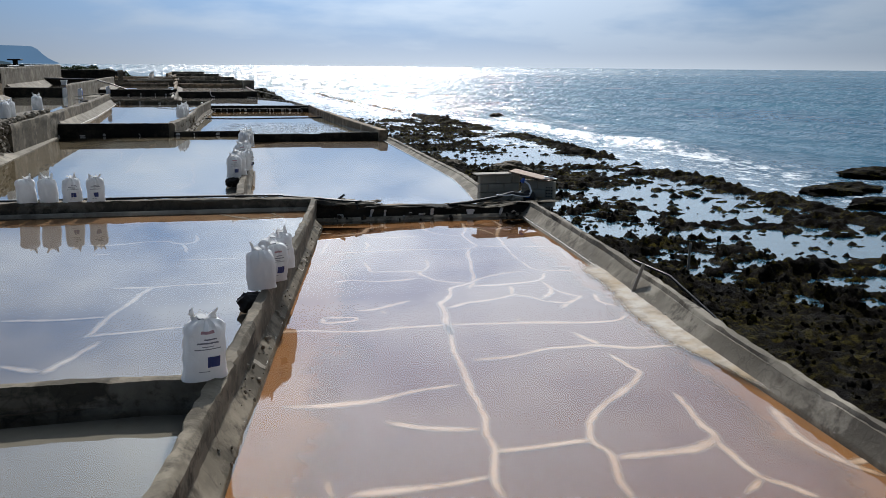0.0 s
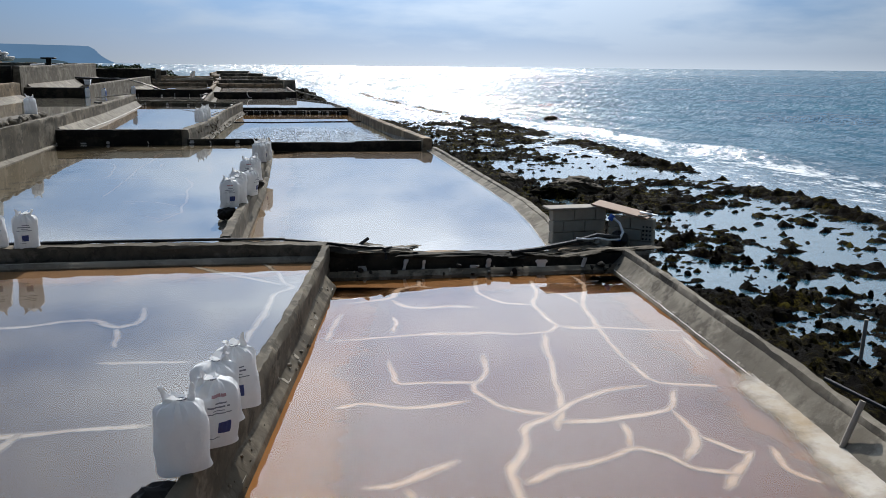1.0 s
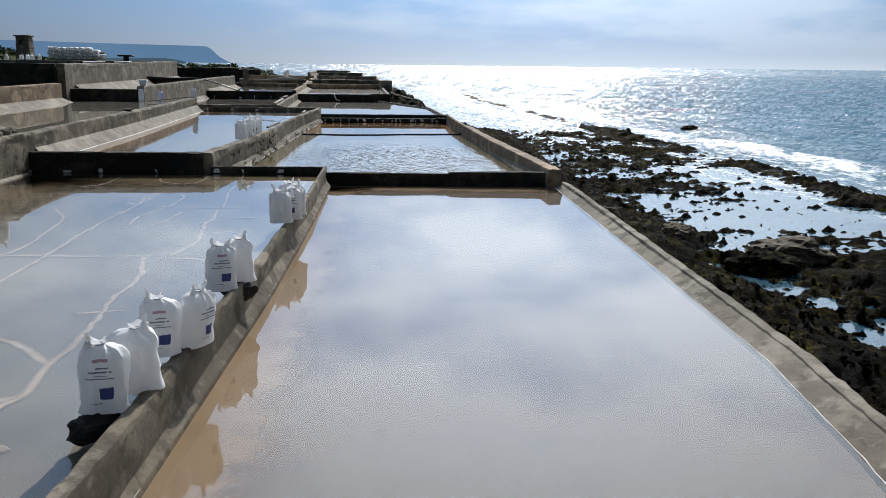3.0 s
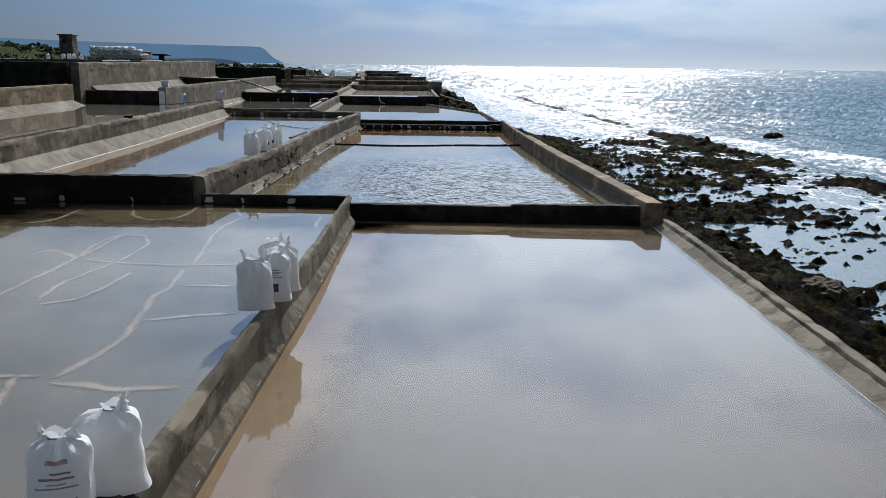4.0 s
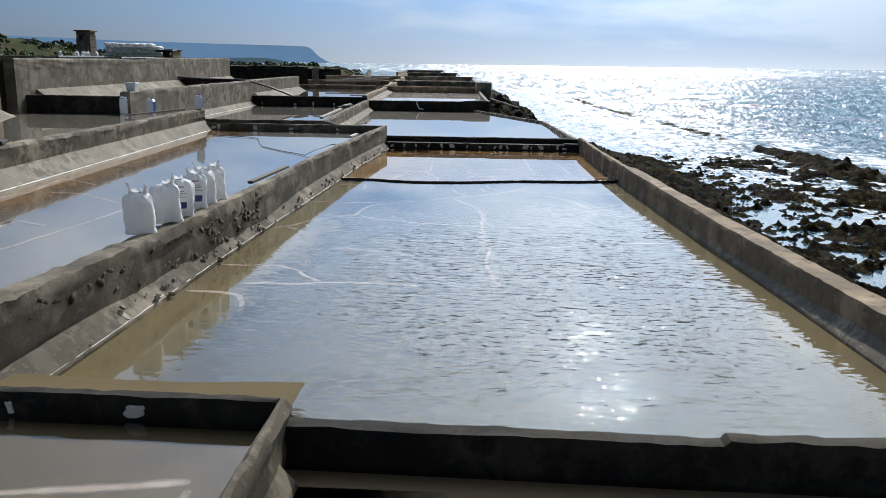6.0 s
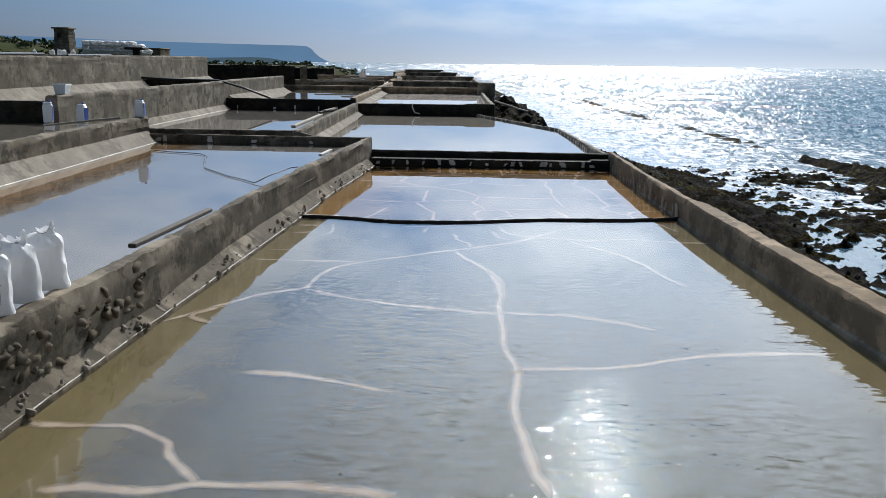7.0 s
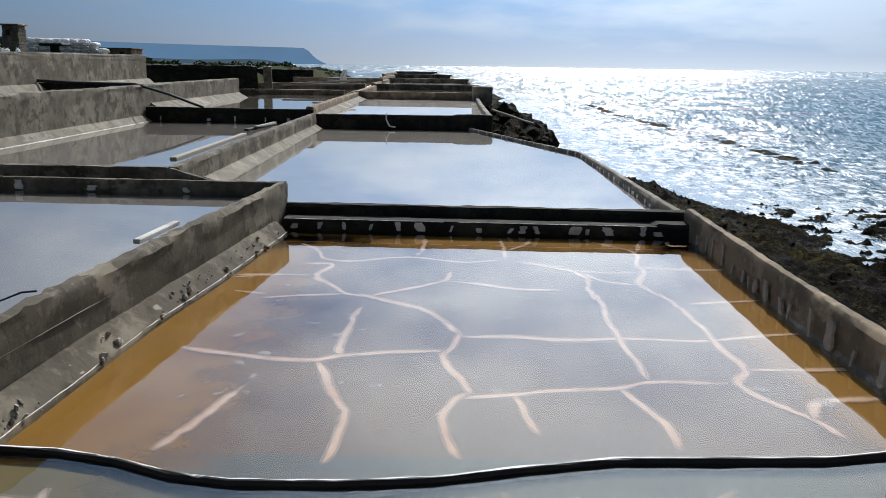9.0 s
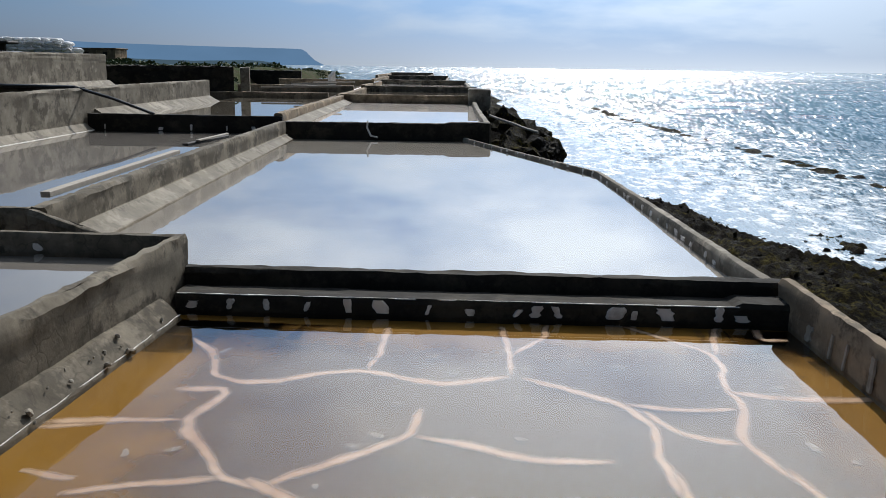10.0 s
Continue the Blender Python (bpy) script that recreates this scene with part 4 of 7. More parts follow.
bed_d = pan("pan_pale", [(-0.7, 58.7), (-2.5, 59.8), (-3.15, 77.6), (2.6, 77.6), (5.75, 68.8), (5.85, 58.7)], 0.44, BED_D, "a pale salt pan")
bed_d_upper = pan("pan_dull", [(-9.8, 59.7), (-9.8, 77.2), (-3.1, 77.2), (-2.6, 60.2)], 0.62, BED_CU, "a dull brown salt pan")
bed_white = pan("pan_white", [(-3.4, 77.7), (-4.1, 96.6), (3.0, 96.6), (3.3, 77.7)], 0.78, BED_SALT, "a pan white with drying salt", depth=0.012)
bed_upper = pan("pan_high", [(-14.2, 59.8), (-14.9, 91.0), (-9.9, 91.0), (-9.7, 59.8)], 1.50, BED_FAR, "a high salt pan under the tank wall")
bed_back = pan("pan_back", [(-9.9, 77.4), (-10.0, 97.0), (-4.2, 97.0), (-3.5, 77.4)], 0.98, BED_FAR, "a salt pan behind low walls")

# ---------------------------------------------------------------- walls between the pans
w = wall("wall_divider_a", [(-1.85, -2.0, 0.58, 0.18), (-0.50, 5.3, 0.58, 0.17), (-0.02, 7.8, 0.58, 0.16), (0.44, 10.2, 0.59, 0.15), (0.90, 12.4, 0.59, 0.14), (1.37, 14.8, 0.58, 0.13), (1.84, 17.5, 0.58, 0.13)], 0.2, -0.1, 0.58, M_CONCRETE, "worn low plaster wall between two salt pans", 0.03, 1)
skirt(w, [(x - 0.20, y) for x, y in A_L], 0.21, 0.13, 0.26, M_CONCRETE, 2, 0.03)
crust_line(w, A_L, 0.135, 0.014, 1)
crumbs(w, [(x - 0.20, y) for x, y in A_L], 0.13, 0.02, 0.24, 0.26, 120, 303, M_GREY, 0.01, 0.035)
crumbs(w, [(x - 0.20, y) for x, y in A_L], 0.13, 0.02, 0.22, 0.24, 120, 304, M_DAUB)
patches(w, [(x - 0.20, y) for x, y in A_L], 0.13, 0.26, 1.1, 0.0, 3, 0.21)
wall("wall_cross_near", [(-9.5, 7.75), (-1.4, 7.62), (-0.1, 7.45)], 0.17, 0.1, 0.57, M_CONCRETE, "low plaster wall edged with dry salt", 0.02, 4)
w = wall("wall_cross_a", [(-9.5, 17.95, 0.62), (-3.0, 17.92, 0.62), (-1.4, 17.9, 0.60), (0.3, 17.78, 0.61), (1.05, 17.72, 0.59), (1.86, 17.58, 0.58)], 0.30, 0.1, 0.6, M_CONCRETE, "low plaster wall with a stained face", 0.03, 5)
skirt(w, [(-9.5, 17.80), (1.7, 17.46)], 0.10, 0.36, 0.07, M_SKIRT, 6)
# M_DARK gives this wall its shade as colour
w = wall("wall_cross_b", [(1.85, 17.68, 0.54), (2.7, 17.64, 0.44), (3.2, 17.62, 0.40), (3.6, 17.61, 0.36), (4.4, 17.60, 0.32), (5.4, 17.54, 0.31), (6.55, 17.45, 0.36)], 0.34, -0.1, 0.52, M_DARK, "broken stained wall of layered stone, shade coloured in black", 0.05, 7)
skirt(w, [(1.85, 17.34), (6.45, 17.16)], 0.10, 0.13, 0.07, M_CONCRETE, 8, 0.03)
CROSS = w
crumbs(w, [(1.9, 17.40), (6.4, 17.16)], 0.13, 0.0, 0.16, 0.12, 14, 306, M_DAUB, 0.012, 0.04)
crumbs(w, [(1.9, 17.40), (6.4, 17.16)], 0.13, 0.0, 0.16, 0.12, 24, 307, M_DARK, 0.015, 0.08)
patches(w, [(1.95, 17.42), (6.35, 17.10)], 0.15, 0.20, 0.75, -0.02, 9)
SHORE_Y, SHORE_X = (-2.0, 6.0, 8.0, 9.0, 10.0, 12.0, 15.0, 17.3), (4.80, 5.36, 5.53, 5.66, 5.82, 6.09, 6.39, 6.58)
w = wall("wall_shore_a", [(x, y, 0.33 + 0.005 * max(0.0, y)) for x, y in zip(SHORE_X, SHORE_Y)], 0.13, -0.9, 0.35, M_GREY, "low grey plaster sea wall along the rocks", 0.025, 10)
SHORE_A = [(x - 0.055, y) for x, y in zip(SHORE_X, SHORE_Y)][::-1]
skirt(w, [(x, y, d) for (x, y), d in zip(SHORE_A, (0.21, 0.21, 0.21, 0.21, 0.19, 0.14, 0.11, 0.10))], 0.2, 0.13, 0.205, M_GREY, 11)
crust_line(w, [(x - 0.21, y) for x, y in SHORE_A[:5]] + [(x - 0.10, y) for x, y in SHORE_A[5:]], 0.135, 0.02, 2)
patches(w, SHORE_A[:5], 0.13, 0.205, 0.38, 0.0, 12, 0.21, M_SKIRT)
patches(w, SHORE_A[:5], 0.13, 0.205, 0.9, 0.0, 14, 0.21)
patches(w, SHORE_A[4:], 0.13, 0.205, 0.45, 0.0, 16, 0.10, M_SKIRT)

B_L = [(0.53, 18.6), (0.92, 25.3), (1.06, 29.3), (1.13, 31.9), (1.20, 35.6)]
B_R = [(5.65, 18.4), (6.02, 20.6), (6.29, 22.8), (6.44, 26.8), (6.64, 33.8), (6.70, 35.6)]
w = wall("wall_divider_b", [(0.36, 18.0, 0.66, 0.20), (0.76, 25.1, 0.66, 0.12), (1.00, 31.7, 0.65, 0.11), (1.05, 36.0, 0.64, 0.10)], 0.2, -0.1, 0.65, M_CONCRETE, "cracked narrow plaster wall between two salt pans", 0.028, 13)
skirt(w, [(x - 0.15, y) for x, y in B_L], 0.16, 0.22, 0.20, M_CONCRETE, 14)
crust_line(w, B_L, 0.225, 0.011, 3)
w = wall("wall_shore_b", [(6.05, 18.7, 0.34), (6.36, 20.5, 0.34), (6.60, 22.9, 0.34), (6.72, 27.0, 0.34), (6.92, 34.0, 0.36), (6.95, 35.4, 0.34)], 0.17, -0.9, 0.35, M_GREY, "low rounded grey sea wall beside tide pools", 0.02, 15)
skirt(w, [(x + 0.24, y) for x, y in B_R[::-1]], 0.24, 0.22, 0.10, M_GREY, 16)
crust_line(w, B_R, 0.225, 0.016, 4)
# these cross walls carry the shade of their fronts in the plaster colour
wall("wall_cross_c", [(1.02, 35.95, 0.50), (4.1, 35.80, 0.49), (4.14, 35.80, 0.53), (6.0, 35.72, 0.55), (6.95, 35.62, 0.55)], 0.20, -0.1, 0.5, M_DARK, "stained plaster wall between salt pans, shade coloured in black", 0.018, 17)
w = wall("wall_cross_c_upper", [(-1.75, 36.15, 0.62), (1.0, 36.05, 0.62)], 0.15, 0.2, 0.62, M_DARK, "low stained wall with pale mortar joints, shade coloured in black", 0.015, 18)
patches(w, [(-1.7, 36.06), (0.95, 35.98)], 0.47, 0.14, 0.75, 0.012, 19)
w = wall("wall_front_c", [(-6.5, 36.35, 0.95), (-1.95, 36.3, 0.94)], 0.34, 0.2, 0.94, M_DARK, "front wall of a raised salt pan, shade coloured in black", 0.03, 20)
patches(w, [(-6.3, 36.17), (-2.0, 36.12)], 0.46, 0.10, 0.9, 0.02, 21)
C_L = [(-1.32, 36.6), (-1.14, 41.6), (-1.0, 44.6), (-0.70, 50.3), (-0.60, 53.3), (-0.44, 55.0), (-0.26, 58.0)]
C_R = [(6.34, 36.0), (6.12, 44.0), (5.98, 49.6), (5.88, 53.5), (5.95, 58.0)]
w = wall("wall_divider_c", [(-1.88, 36.25, 0.94, 0.36), (-1.55, 39.5, 0.94, 0.30), (-1.22, 44.5, 0.93, 0.20), (-1.10, 49.0, 0.93, 0.17), (-0.94, 52.4, 0.93, 0.16), (-0.72, 55.6, 0.94, 0.15), (-0.48, 58.8, 0.95, 0.15)], 0.2, 0.0, 0.93, M_CONCRETE, "rough plaster dividing wall with crumbling foot", 0.035, 22)
skirt(w, [(x - 0.20, y) for x, y in C_L], 0.20, 0.27, 0.17, M_CONCRETE, 23, 0.035)
crust_line(w, C_L, 0.275, 0.010, 5)
crumbs(w, [(x - 0.20, y) for x, y in C_L], 0.27, 0.02, 0.24, 0.17, 70, 301, M_SKIRT, 0.012, 0.04)
crumbs(w, [(x - 0.20, y) for x, y in C_L], 0.27, 0.08, 0.24, 0.15, 160, 302, M_DAUB)
patches(w, [(x - 0.20, y) for x, y in C_L], 0.27, 0.17, 2.2, 0.0, 24, 0.20)
face_stones(w, [(-1.68, 36.5), (-1.40, 39.5), (-1.18, 43.0), (-1.11, 44.4)], 0.40, 0.84, 130, 311, M_BOULDER, 0.06, 0.15)
face_stones(w, [(-1.68, 36.5), (-1.40, 39.5), (-1.18, 43.0)], 0.40, 0.78, 60, 317, M_CONCRETE, 0.06, 0.14)
w = wall("wall_shore_c", [(6.70, 35.3, 0.66, 0.34), (6.30, 44.0, 0.66, 0.34), (6.12, 50.0, 0.67, 0.30), (6.05, 50.6, 0.67, 0.16), (5.96, 54.0, 0.68, 0.14), (5.97, 58.4, 0.68, 0.14)], 0.3, -0.9, 0.72, M_TAN, "tan plaster sea wall with a broad flat top", 0.018, 25)
skirt(w, [(x + 0.14, y) for x, y in C_R[::-1]], 0.15, 0.27, 0.17, M_GREY, 26)
patches(w, [(5.99, 58.0), (5.93, 53.5), (6.05, 50.4)], 0.28, 0.30, 0.40, 0.10, 27, 0.0, M_DAUB)
patches(w, [(x + 0.14, y) for x, y in C_R[::-1]], 0.27, 0.17, 1.6, 0.0, 28, 0.15, M_SKIRT)
# wall and ledge: front shade is part of the dark colour
w = wall("wall_cross_d", [(-0.40, 58.72, 0.62), (2.0, 58.66, 0.61), (6.0, 58.56, 0.62)], 0.20, 0.0, 0.62, M_DARK, "stained wall, shade coloured in black, a stone ledge at its foot", 0.025, 29)
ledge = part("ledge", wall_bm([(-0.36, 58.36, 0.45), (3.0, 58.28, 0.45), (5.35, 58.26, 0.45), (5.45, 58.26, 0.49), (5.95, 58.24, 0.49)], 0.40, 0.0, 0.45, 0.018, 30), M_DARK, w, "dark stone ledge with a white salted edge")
crust_line(w, [(-0.34, 58.19), (3.0, 58.11), (5.90, 58.07)], 0.452, 0.020, 6)
patches(w, [(-0.3, 58.16), (3.0, 58.08), (5.9, 58.04)], 0.30, 0.15, 0.40, 0.012, 31)
w = wall("wall_cross_d_upper", [(-6.7, 58.95, 0.93), (-0.48, 58.8, 0.93)], 0.14, 0.2, 0.93, M_CONCRETE, "low plaster wall at the head of a raised pan", 0.015, 32)
patches(w, [(-6.5, 58.87), (-0.6, 58.72)], 0.74, 0.16, 1.3, 0.012, 33)

w = wall("wall_terrace", [(-6.35, 29.0, 1.40), (-6.22, 36.3, 1.40), (-6.25, 45.0, 1.42), (-6.50, 52.0, 1.38), (-6.78, 59.2, 1.38)], 0.26, 0.2, 1.4, M_CONCRETE, "stained terrace wall above a salt pan", 0.035, 34)
skirt(w, [(-6.10, 36.6), (-6.14, 45.0), (-6.38, 52.0), (-6.66, 59.0)], 0.36, 0.72, 0.30, M_SKIRT, 35)
crust_line(w, [(-5.74, 36.6), (-5.78, 45.0), (-6.02, 52.0), (-6.30, 59.0)], 0.725, 0.03, 7)
patches(w, [(-6.10, 36.6), (-6.14, 45.0), (-6.38, 52.0), (-6.66, 59.0)], 0.72, 0.30, 2.6, 0.0, 36, 0.36)
wall("wall_terrace_far", [(-13.0, 59.65, 1.74), (-9.6, 59.6, 1.74)], 0.3, 0.9, 1.74, M_DARK, "dark wall at the head of the grey pan", 0.02, 37)
w = wall("wall_terrace_left", [(-12.75, 28.0, 2.05), (-12.75, 57.2, 2.06)], 0.4, 0.9, 2.05, M_TAN, "tan plaster wall with a white foot", 0.03, 38)
skirt(w, [(-12.55, 28.0), (-12.55, 57.0)], 0.55, 1.18, 0.22, M_SKIRT, 39)

w = wall("wall_divider_d", [(-2.72, 60.1, 0.99), (-2.95, 66.0, 1.00), (-3.3, 77.3, 0.98)], 0.22, 0.2, 0.99, M_CONCRETE, "stained plaster dividing wall", 0.03, 40)
skirt(w, [(-2.60, 60.3), (-2.85, 66.0), (-3.20, 77.0)], 0.30, 0.44, 0.18, M_SKIRT, 41)
wall("wall_near_d_upper", [(-9.6, 60.25, 0.98), (-2.8, 60.1, 0.98)], 0.16, 0.2, 0.98, M_CONCRETE, "low plaster wall of a raised pan", 0.02, 42)
wall("wall_step_d", [(-2.75, 60.0, 0.98), (-0.5, 58.9, 0.60)], 0.12, 0.2, 0.8, M_CONCRETE, "short stepped plaster wall", 0.02, 43)
w = wall("wall_high", [(-9.52, 59.6, 1.90), (-9.62, 68.0, 1.92), (-9.80, 77.3, 1.93)], 0.34, 0.4, 1.92, M_GREY, "high stained plaster wall above a pan", 0.035, 44)
skirt(w, [(-9.34, 60.4), (-9.44, 68.0), (-9.62, 77.0)], 0.28, 0.62, 0.22, M_SKIRT, 45)
crust_line(w, [(-9.06, 60.6), (-9.16, 68.0), (-9.34, 77.0)], 0.63, 0.04, 8)
w = wall("wall_far_d_upper", [(-9.6, 77.25, 1.14), (-3.3, 77.35, 1.12)], 0.24, 0.3, 1.13, M_DARK, "dark wall with pale joints across the pan", 0.02, 46)
patches(w, [(-9.4, 77.12), (-3.4, 77.22)], 0.64, 0.22, 1.0, 0.012, 47)
wall("wall_shore_d", [(5.85, 58.6, 0.62, 0.16), (5.80, 62.0, 0.58, 0.15), (5.72, 66.0, 0.54, 0.14), (5.62, 68.8, 0.52, 0.14), (4.2, 72.8, 0.51, 0.13), (2.6, 77.5, 0.52, 0.13)], 0.2, -0.9, 0.6, M_GREY, "low grey sea wall with white mortar joints", 0.012, 48)
patches(bed_d, [(2.85, 76.5), (5.55, 68.8), (5.64, 66.0), (5.72, 59.2)], 0.44, 0.10, 0.6, 0.005, 49)
# black stands for the shaded front of this wall
wall("wall_cross_e", [(-3.35, 77.65, 0.95), (1.9, 77.7, 0.95), (2.1, 77.7, 1.0), (3.4, 77.8, 1.0)], 0.3, -0.2, 0.95, M_DARK, "stained wall before a white salt pan, shade coloured in black", 0.025, 50)
w = wall("wall_left_e", [(-3.45, 77.4, 1.22), (-3.8, 86.0, 1.2), (-4.2, 97.0, 1.16)], 0.28, 0.2, 1.2, M_TAN, "weathered tan plaster wall beside white salt", 0.03, 51)
skirt(w, [(-3.30, 78.0), (-3.62, 86.0), (-4.0, 96.6)], 0.45, 0.78, 0.16, M_SKIRT, 52)
wall("wall_right_e", [(3.35, 77.8, 0.98), (3.15, 88.0, 0.96), (3.05, 96.8, 0.96)], 0.22, -0.6, 0.97, M_GREY, "low sea wall beside a white pan", 0.02, 53)
wall("wall_far_e", [(-4.3, 97.0, 1.22), (3.4, 97.0, 1.22)], 0.35, 0.2, 1.22, M_TAN, "stained plaster wall behind white salt", 0.025, 54)
w = wall("wall_high_far", [(-9.82, 77.3, 1.96), (-9.95, 91.2, 1.98)], 0.34, 0.4, 1.97, M_GREY, "high plaster wall with a white foot", 0.03, 55)
skirt(w, [(-9.66, 77.8), (-9.78, 91.0)], 0.5, 1.0, 0.26, M_SKIRT, 56)
# the trough's shaded front is given by its dark colour
wall("wall_trough", [(-14.3, 77.6, 1.98), (-9.9, 77.4, 1.96)], 0.4, 1.0, 1.97, M_DARK, "dark wall of a high trough", 0.03, 57)

# far pans along the shore: low walls and thin sheets of brine one behind the other
FAR = ((97.2, 113.0, -4.4, 3.4, 1.18, 0.95), (113.3, 131.0, -5.0, 2.6, 1.36, 1.12), (131.3, 152.0, -6.2, 0.5, 1.55, 1.28), (152.3, 176.0, -8.0, -2.2, 1.70, 1.42))
for k, (y0, y1, x0, x1, top, level) in enumerate(FAR):
    pan("pan_far", [(x0, y0), (x0 - 0.4, y1), (x1, y1), (x1 + 0.3, y0)], level, BED_SALT if k == 1 else BED_FAR, "a distant salt pan")
    wall("wall_far", [(x0, y0, top), (x0 - 0.4, y1, top)], 0.3, -0.5, top, M_TAN, "distant plaster pan wall", 0.03, 60 + k, 0.8)
    wall("wall_far", [(x1 + 0.3, y0, top - 0.05), (x1, y1, top - 0.05)], 0.3, -0.9, top, M_GREY, "distant plaster sea wall", 0.03, 70 + k, 0.8)
    wall("wall_far", [(x0 - 0.4, y1, top + 0.14), (x1, y1, top + 0.14)], 0.35, -0.5, top, M_CONCRETE, "distant plaster cross wall", 0.03, 80 + k, 0.8)
for k, (y0, y1, top) in enumerate(((97.3, 108.0, 1.25), (108.2, 121.0, 1.42), (121.2, 138.0, 1.62))):
    pan("pan_far_inner", [(-12.5, y0), (-12.9, y1), (-5.6, y1), (-4.9, y0)], top - 0.22, BED_SALT if k == 1 else BED_FAR, "a distant inner salt pan")
    wall("wall_far", [(-12.9, y0, top), (-5.0, y0, top)], 0.35, 0.2, top, M_TAN, "distant plaster cross wall", 0.03, 90 + k, 0.8)


# ---------------------------------------------------------------- the high tank and the land behind
def tank():
    base = new("tank")
    tagged(base, "large raised water tank of grey cement render", "tank")
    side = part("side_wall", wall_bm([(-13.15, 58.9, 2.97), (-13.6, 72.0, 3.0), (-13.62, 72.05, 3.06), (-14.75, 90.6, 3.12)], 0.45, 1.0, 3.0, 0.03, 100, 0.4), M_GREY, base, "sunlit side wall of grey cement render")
    # shade of the front is put into its colour; side and end stay grey
    part("front_wall", wall_bm([(-40.0, 58.8, 2.97), (-13.3, 58.8, 2.97)], 0.45, 0.6, 2.97, 0.03, 101, 0.5), M_DARK, base, "weathered front wall, shade coloured in near black")
    part("end_wall", wall_bm([(-40.0, 90.6, 3.1), (-15.0, 90.6, 3.12)], 0.45, 0.6, 3.1, 0.03, 102, 0.6), M_GREY, base)
    part("skirt", skirt_bm([(-12.98, 60.3), (-13.38, 72.0), (-14.52, 90.8)], 0.6, 1.5, 0.42, 0.012, 103), M_SKIRT, base, "white sloping foot")
    part("roof_fill", flat_bm([(-40, 59.0), (-40, 90.4), (-14.8, 90.4), (-13.2, 59.0)], 2.80), M_SOIL, base, "dry earth fill")
    for k, (x, y) in enumerate(((-13.40, 63.0), (-13.62, 69.5), (-13.95, 77.5), (-14.35, 84.0))):
        part("coping", tube_bm([(x, y, 3.03), (x - 0.2, y + 4.6, 3.06)], 0.05, 0.4), M_BLACK, base, "black pipe along the wall top")
    return base


tank()


def stone_tower():
    base = new("tower")
    tagged(base, "small square stone tower with a dark window", "tower")
    for k in range(10):
        z0 = 3.0 + k * 0.30
        s = 0.88 - 0.012 * k
        x = -42.0 + 0.02 * (k % 3)
        part("course", box_bm(x - s, x + s, 129.5 - s, 129.5 + s, z0, z0 + 0.295, 0.03), M_GREY, base)
    part("cap", box_bm(-42.95, -41.05, 128.55, 130.45, 6.0, 6.16, 0.03), M_TAN, base, "flat plaster cap")
    part("window", box_bm(-42.35, -41.95, 128.57, 128.66, 5.1, 5.6, 0.01), M_BLACK_DULL, base, "dark small window")


stone_tower()


def vent_post(x, y, z):
    base = new("bollard")
    tagged(base, "black iron mushroom-shaped post on the tank wall", "post")
    part("shaft", tube_bm([(x, y, z), (x, y, z + 0.55)], 0.22, 0.2, sides_n=12), M_BLACK_DULL, base)
    part("cap", box_bm(x - 0.58, x + 0.58, y - 0.5, y + 0.5, z + 0.52, z + 0.66, 0.05), M_BLACK_DULL, base, "wide flat iron cap")


vent_post(-17.9, 87.6, 2.95)


def cottage(x, y, z, wide, deep, tall):
    base = new("hut")
    tagged(base, "low sandy stone hut with a flat roof", "hut")
    part("wall", box_bm(x, x + wide, y, y + deep, z, z + tall, 0.05), M_TAN, base)
    part("roof", box_bm(x - 0.15, x + wide + 0.15, y - 0.15, y + deep + 0.15, z + tall - 0.02, z + tall + 0.14, 0.04), M_TAN, base, "flat plaster roof slab")
    for k in range(2):
        part("window", box_bm(x + wide * (0.25 + 0.45 * k), x + wide * (0.35 + 0.45 * k), y - 0.03, y + 0.1, z + tall * 0.45, z + tall * 0.75, 0.01), M_BLACK_DULL, base, "dark window opening")


cottage(-49.0, 163.0, 2.9, 5.4, 4.0, 1.5)

SCRUB = random.Random(11)


def scrub(count, x0, x1, y0, y1, size):
    """Low bushes of many small leaves, as one sheet of growth."""
    verts, faces = [], []
    for _ in range(count):
        cx, cy = SCRUB.uniform(x0, x1), SCRUB.uniform(y0, y1)
        cz = float(ground_height(np.array([cx]), np.array([cy]))[0])
        r = size * SCRUB.uniform(0.5, 1.3)
        for _ in range(46):
            a, e, q = SCRUB.uniform(0, math.tau), math.asin(SCRUB.uniform(0, 1)), r * SCRUB.uniform(0.55, 1.0)
            c = Vector((cx + q * math.cos(a) * math.cos(e), cy + q * math.sin(a) * math.cos(e), cz + 0.62 * q * math.sin(e)))
            u = Vector((SCRUB.gauss(0, 1), SCRUB.gauss(0, 1), SCRUB.gauss(0, 1))).normalized() * r * 0.20
            v = u.cross(Vector((SCRUB.gauss(0, 1), SCRUB.gauss(0, 1), SCRUB.gauss(0, 1)))).normalized() * r * 0.13
            i = len(verts)
            verts += [c - u, c + v, c + u, c - v]
            faces.append((i, i + 1, i + 2, i + 3))
    return raw_object("scrub", verts, faces, M_BUSH)


tagged(scrub(170, -80, -40, 108, 165, 1.0), "low green coastal scrub on the slope", "scrub", kind="stuff")
tagged(scrub(150, -40, -14, 104, 190, 0.8), "low green and brown scrub behind the pans", "scrub", kind="stuff")

